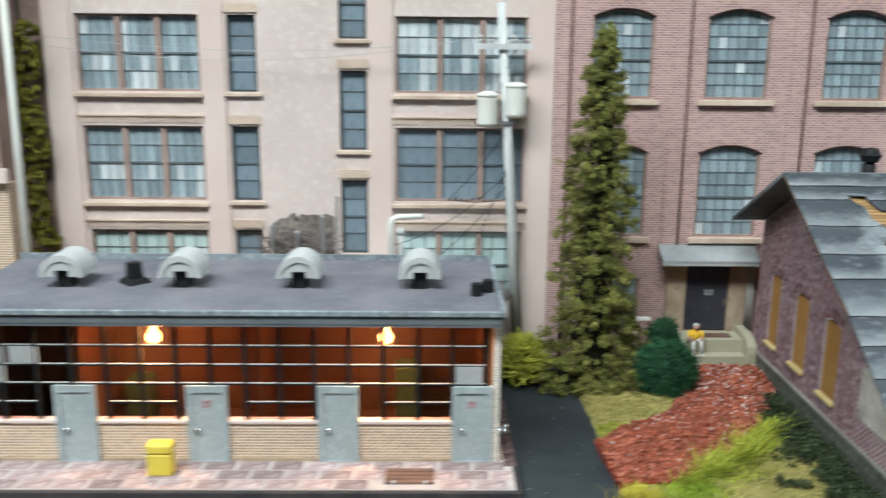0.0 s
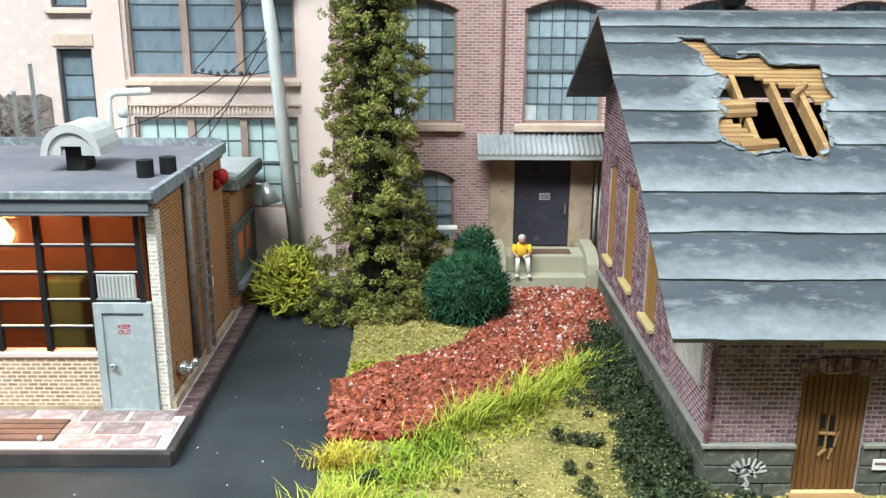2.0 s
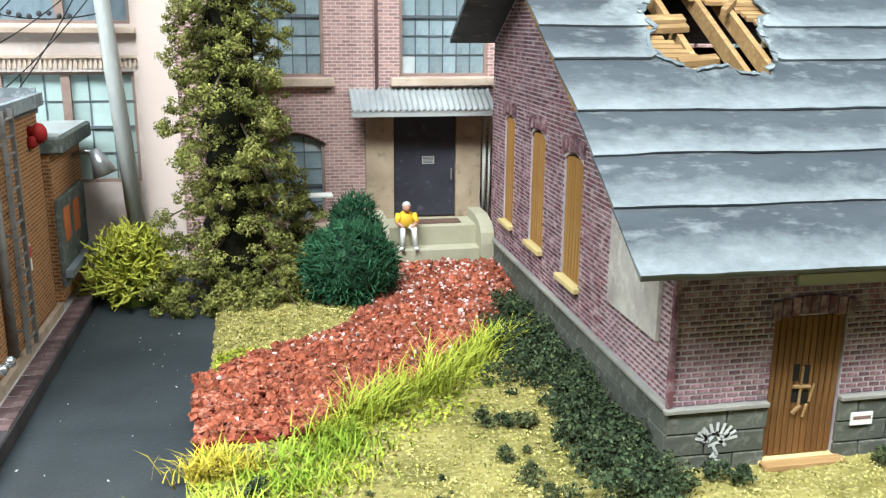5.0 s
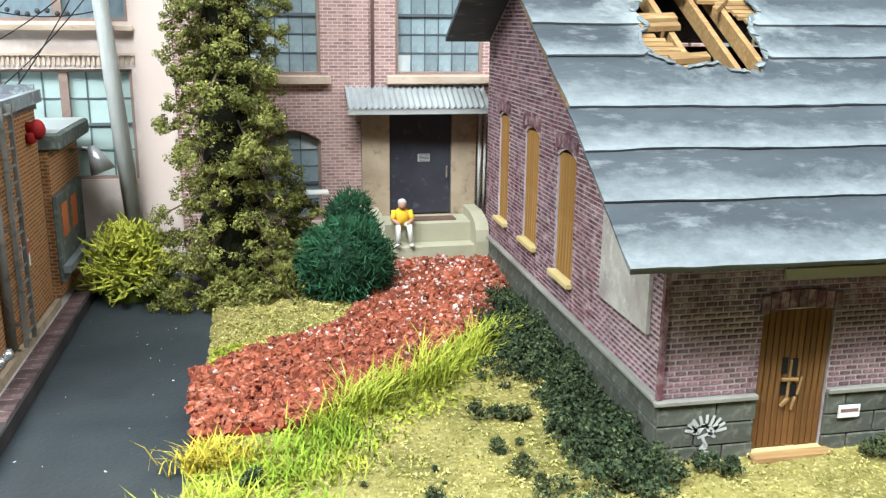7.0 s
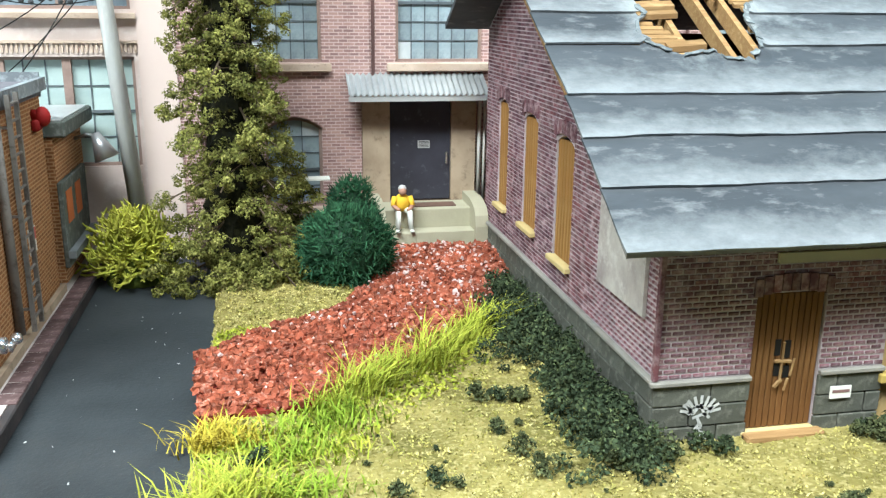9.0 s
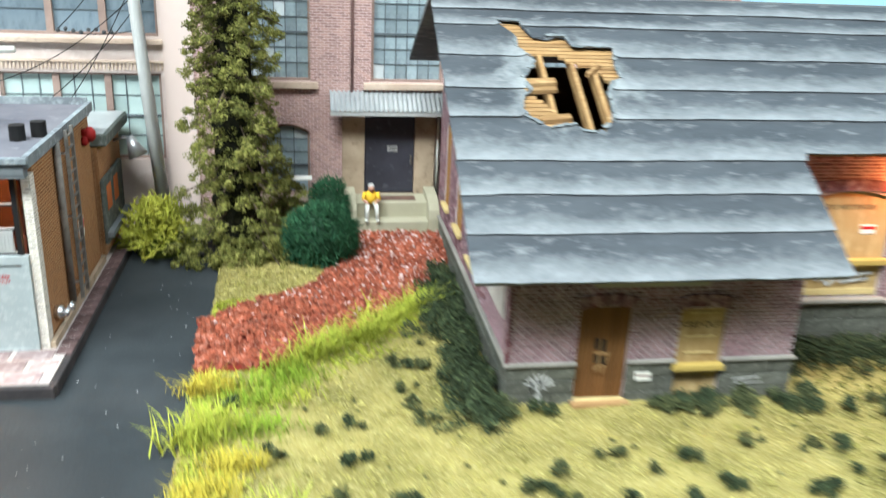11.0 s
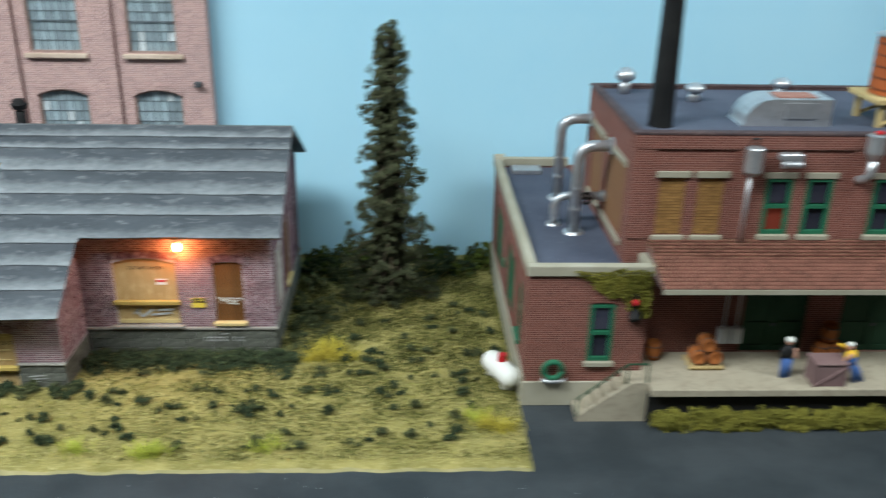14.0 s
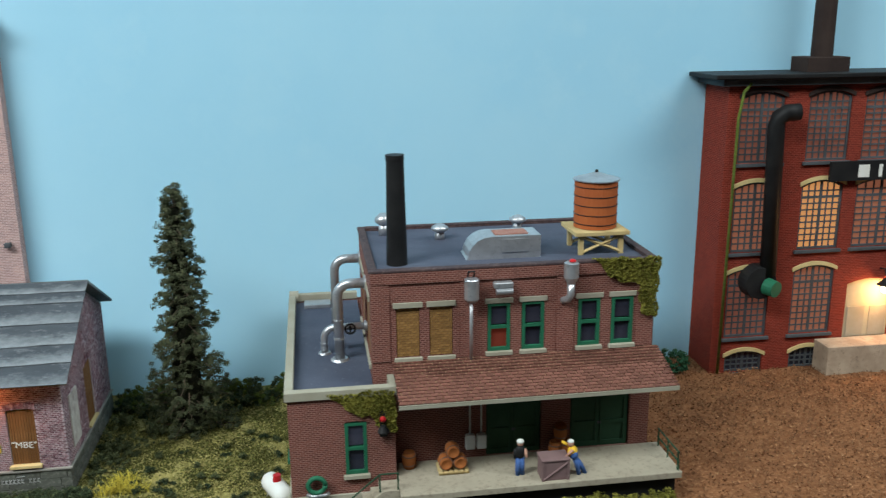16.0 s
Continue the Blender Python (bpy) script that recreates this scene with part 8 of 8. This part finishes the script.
def grass_tuft(x, y, h, n, material, label, seed, spread=0.35, aim=(0, 0)):
    rng = np.random.default_rng(seed)
    verts, faces = [], []
    for i in range(n):
        a = rng.uniform(0, 6.28)
        b = np.array((x + rng.normal() * spread, y + rng.normal() * spread * 0.6, 0.08))
        lean = rng.uniform(0.2, 0.9)
        d = np.array((math.cos(a) * lean + aim[0], math.sin(a) * lean + aim[1], 1.0))
        L = h * rng.uniform(0.5, 1.15)
        w = np.array((-math.sin(a), math.cos(a), 0)) * 0.018
        m = b + d * L * 0.55
        t = b + d * L * 0.9 + np.array((d[0] * 0.35, d[1] * 0.35, -0.15)) * L
        k = len(verts)
        verts += [b - w, b + w, m + w * 0.8, m - w * 0.8, t]
        faces += [(k, k + 1, k + 2, k + 3), (k + 3, k + 2, k + 4)]
    ob = new("grass_tuft", pydata("grass_tuft", np.array(verts), faces, material, (x, y, 0)))
    ob.location = (x * CM, y * CM, 0)
    tagged(ob, label, "grass", "grass tufts")


gr = random.Random(41)
# spiky yellow-green tufts in a row along the path
for i in range(17):
    f = i / 16
    grass_tuft(9.3 + 4.6 * f + gr.uniform(-0.25, 0.25), 28.1 + 4.2 * f + gr.uniform(-0.25, 0.25), gr.uniform(0.8, 1.15), 75, BLADE, "bright yellow-green grass tuft beside the mulch path", 100 + i, 0.26, (0.2, 0.05))
# tufts and mats at the driveway corner: place, height, blades, spread
CORNER = [(7.05, 27.0, 0.6, 260, 0.34, GOLD), (7.5, 26.9, 0.5, 160, 0.3, GOLD), (7.1, 24.3, 1.0, 170, 0.4, BLADE), (7.5, 24.9, 0.9, 150, 0.4, BLADE), (8.1, 23.2, 0.55, 280, 0.4, GOLD), (7.3, 21.2, 0.6, 320, 0.42, GOLD), (7.6, 22.1, 0.6, 260, 0.4, GOLD), (9.3, 20.8, 1.0, 120, 0.32, BLADE), (8.8, 21.1, 0.8, 80, 0.3, BLADE)]
CORNER += [(8.8, 27.1, 0.5, 220, 0.55, FRESH), (8.4, 26.2, 0.5, 220, 0.5, FRESH), (8.7, 24.9, 0.45, 260, 0.42, FRESH), (9.5, 27.6, 0.6, 140, 0.5, FRESH), (9.3, 26.3, 0.4, 120, 0.5, BLADE)]
for i, (x, y, h, k, spread, m) in enumerate(CORNER):
    grass_tuft(x, y, h, k, m, {GOLD: "golden-yellow grass mat along the driveway edge", FRESH: "fresh green grass mat beside the path", BLADE: "spiky yellow-green grass tuft near the driveway"}[m], 140 + i, spread)
for x, y, m in ((25.4, 20.5, BLADE), (28.3, 20.2, BLADE), (28.8, 20.3, BLADE), (33.3, 20.6, BLADE), (35.4, 28.2, GOLD), (36.0, 28.0, GOLD), (34.9, 28.6, GOLD), (35.0, 29.2, GOLD), (35.6, 28.9, GOLD), (34.6, 28.0, GOLD), (42.6, 22.2, GOLD), (43.2, 21.8, GOLD), (42.2, 22.8, BLADE), (11.2, 38.4, BLADE), (15.0, 39.0, BLADE)):
    grass_tuft(x, y, 0.7, 90, m, "yellow-green grass tuft on dry turf", int(x * 10), 0.35)


def turf():
    """Short turf fibres over the lot."""
    rng = np.random.default_rng(77)
    n = 70000
    x, y = rng.uniform(6.7, 44.0, n), rng.uniform(19.6, 36.0, n)
    keep = ~((x > 15) & (x < 33) & (y > 25.8))
    x, y = x[keep], y[keep]
    ok = np.array([not inside(MULCH, a, b) for a, b in zip(x, y)])
    x, y = x[ok], y[ok]
    z = np.array([lawn_height(a, b) for a, b in zip(x, y)])
    v, f = leaf_quads(np.stack([x, y, z + 0.02], 1), 0.036, rng)
    ob = new("turf_fibre", pydata("turf_fibre", v, f, TURF, (0, 0, 0)))
    tagged(ob, "coarse straw-yellow turf fibres on the lot", "turf", kind="stuff")


TURF = mat("straw_turf_fibre", (0.46, 0.4, 0.14), (0.25, 0.24, 0.06), (0.6, 0.53, 0.25), broad=60, fine=400, rough=0.95, bump=0, rnd=0.5)
turf()


def straw_lumps():
    """Small raised lumps of straw-coloured turf."""
    rng = np.random.default_rng(81)
    pts, nor = [], []
    while len(pts) < 2600:
        x, y = rng.uniform(6.9, 43.8), rng.uniform(19.7, 35.5)
        if inside(MULCH, x, y) or (14.9 < x < 33 and y > 25.2 and not (x > 23.5 and y < 28.4)) or noise.noise((x * 0.9, y * 0.9, 12)) < -0.1:
            continue
        c = np.array((x, y, lawn_height(x, y) + 0.02))
        pts.append(clump_points(c, rng.uniform(0.08, 0.2), 18, rng, 0.6))
        nor.append((pts[-1] - c) / 0.15 + (0, 0, 0.5))
    for k in range(420):
        x, y = rng.uniform(6.9, 11.5), rng.uniform(32.0, 36.2)
        if not inside(MULCH, x, y - 0.2):
            c = np.array((x, y, lawn_height(x, y) + 0.03))
            pts.append(clump_points(c, rng.uniform(0.08, 0.2), 18, rng, 0.6))
            nor.append((pts[-1] - c) / 0.15 + (0, 0, 0.5))
    v, f = leaf_quads(np.concatenate(pts), 0.036, rng, np.concatenate(nor))
    ob = new("turf_lumps", pydata("turf_lumps", v, f, TURF, (0, 0, 0)))
    tagged(ob, "lumpy straw-yellow turf on the lot", "turf", kind="stuff")


straw_lumps()


def green_fibres():
    """Fresh yellow-green turf beside the mulch path and the driveway."""
    rng = np.random.default_rng(82)
    c = []
    while len(c) < 3800:
        x, y = rng.uniform(6.8, 13.5), rng.uniform(21.5, 33)
        near = 1.0 - min(1.0, abs((y - 26.6) - (x - 8.2) * 0.95) / 1.8)
        side = 1.0 - min(1.0, (x - 6.8) / 2.2)
        if inside(MULCH, x, y) or rng.uniform() > 0.75 * max(near, side) * (0.6 + 0.8 * noise.noise((x, y, 4))):
            continue
        c.append((x, y, lawn_height(x, y) + rng.uniform(0.02, 0.1)))
    v, f = leaf_quads(np.array(c), 0.065, rng)
    ob = new("green_turf_fibre", pydata("green_turf_fibre", v, f, BLADE, (0, 0, 0)))
    tagged(ob, "fresh yellow-green turf beside the mulch path", "turf", kind="stuff")


green_fibres()


def moss():
    """Darker olive turf, partly the depot's shade in colour, thickening behind and beside it."""
    rng = np.random.default_rng(79)
    c = []
    while len(c) < 40000:
        x, y = rng.uniform(20, 44.2), rng.uniform(19.8, 41)
        d = min(1.0, max(0, (x - 22) / 12)) * (0.35 + 0.65 * min(1.0, max(0, (y - 21) / 12)))
        if 15 < x < 32.7 and y > 25.5 and not (x > 23.4 and y < 28.7):
            continue
        if rng.uniform() < d * (0.55 + 0.9 * noise.noise((x * 0.7, y * 0.7, 6))):
            c.append((x, y, lawn_height(x, y) + 0.03))
    v, f = leaf_quads(np.array(c), 0.075, rng)
    ob = new("moss_fibre", pydata("moss_fibre", v, f, MOSS, (0, 0, 0)))
    tagged(ob, "dark olive moss fibres between the buildings", "moss", kind="stuff")


MOSS = mat("dark_olive_moss", (0.1, 0.1, 0.027), (0.06, 0.066, 0.018), (0.18, 0.17, 0.045), broad=45, fine=400, rough=0.95, bump=0, rnd=0.4)
moss()


def dirt_fibres():
    rng = np.random.default_rng(78)
    n = 26000
    x, y = 64.4 + 26 * rng.uniform(0, 1, n), rng.uniform(15.5, 40.5, n)
    v, f = leaf_quads(np.stack([x, y, 0.16 + 0.12 * rng.uniform(0, 1, n)], 1), 0.085, rng)
    ob = new("dirt_crumbs", pydata("dirt_crumbs", v, f, DIRTBIT, (0, 0, 0)))
    tagged(ob, "coarse brown crumbs on the dirt yard", "dirt", kind="stuff")


DIRTBIT = mat("brown_crumb", (0.27, 0.125, 0.058), (0.13, 0.054, 0.026), (0.48, 0.27, 0.14), broad=60, fine=400, rough=0.95, bump=0, rnd=0.4)
dirt_fibres()


def road_crumbs():
    rng = np.random.default_rng(80)
    c = []
    while len(c) < 420:
        x, y = rng.uniform(-12, 48), rng.uniform(12, 36)
        if (3.4 < x < 6.3 and y < 36) or y < 18.8 or (x < 6 and y < 26.8):
            c.append((x, y, 0.015))
    v, f = leaf_quads(np.array(c), 0.03, rng)
    v[:, 2] = np.maximum(v[:, 2], 0.003)
    ob = new("road_crumbs", pydata("road_crumbs", v, f, VENTGREY, (0, 0, 0)))
    tagged(ob, "pale crumbs of scenery strewn on the asphalt", "crumbs", kind="stuff")


road_crumbs()
bm = bmesh.new()
vs = box(bm, 9.3, 10.1, 38.0, 38.5, 2.95, 3.0)
solid("white_card", bm, WHITE, (9.7, 38.2, 2.9), "small white card resting in the foliage", "card")
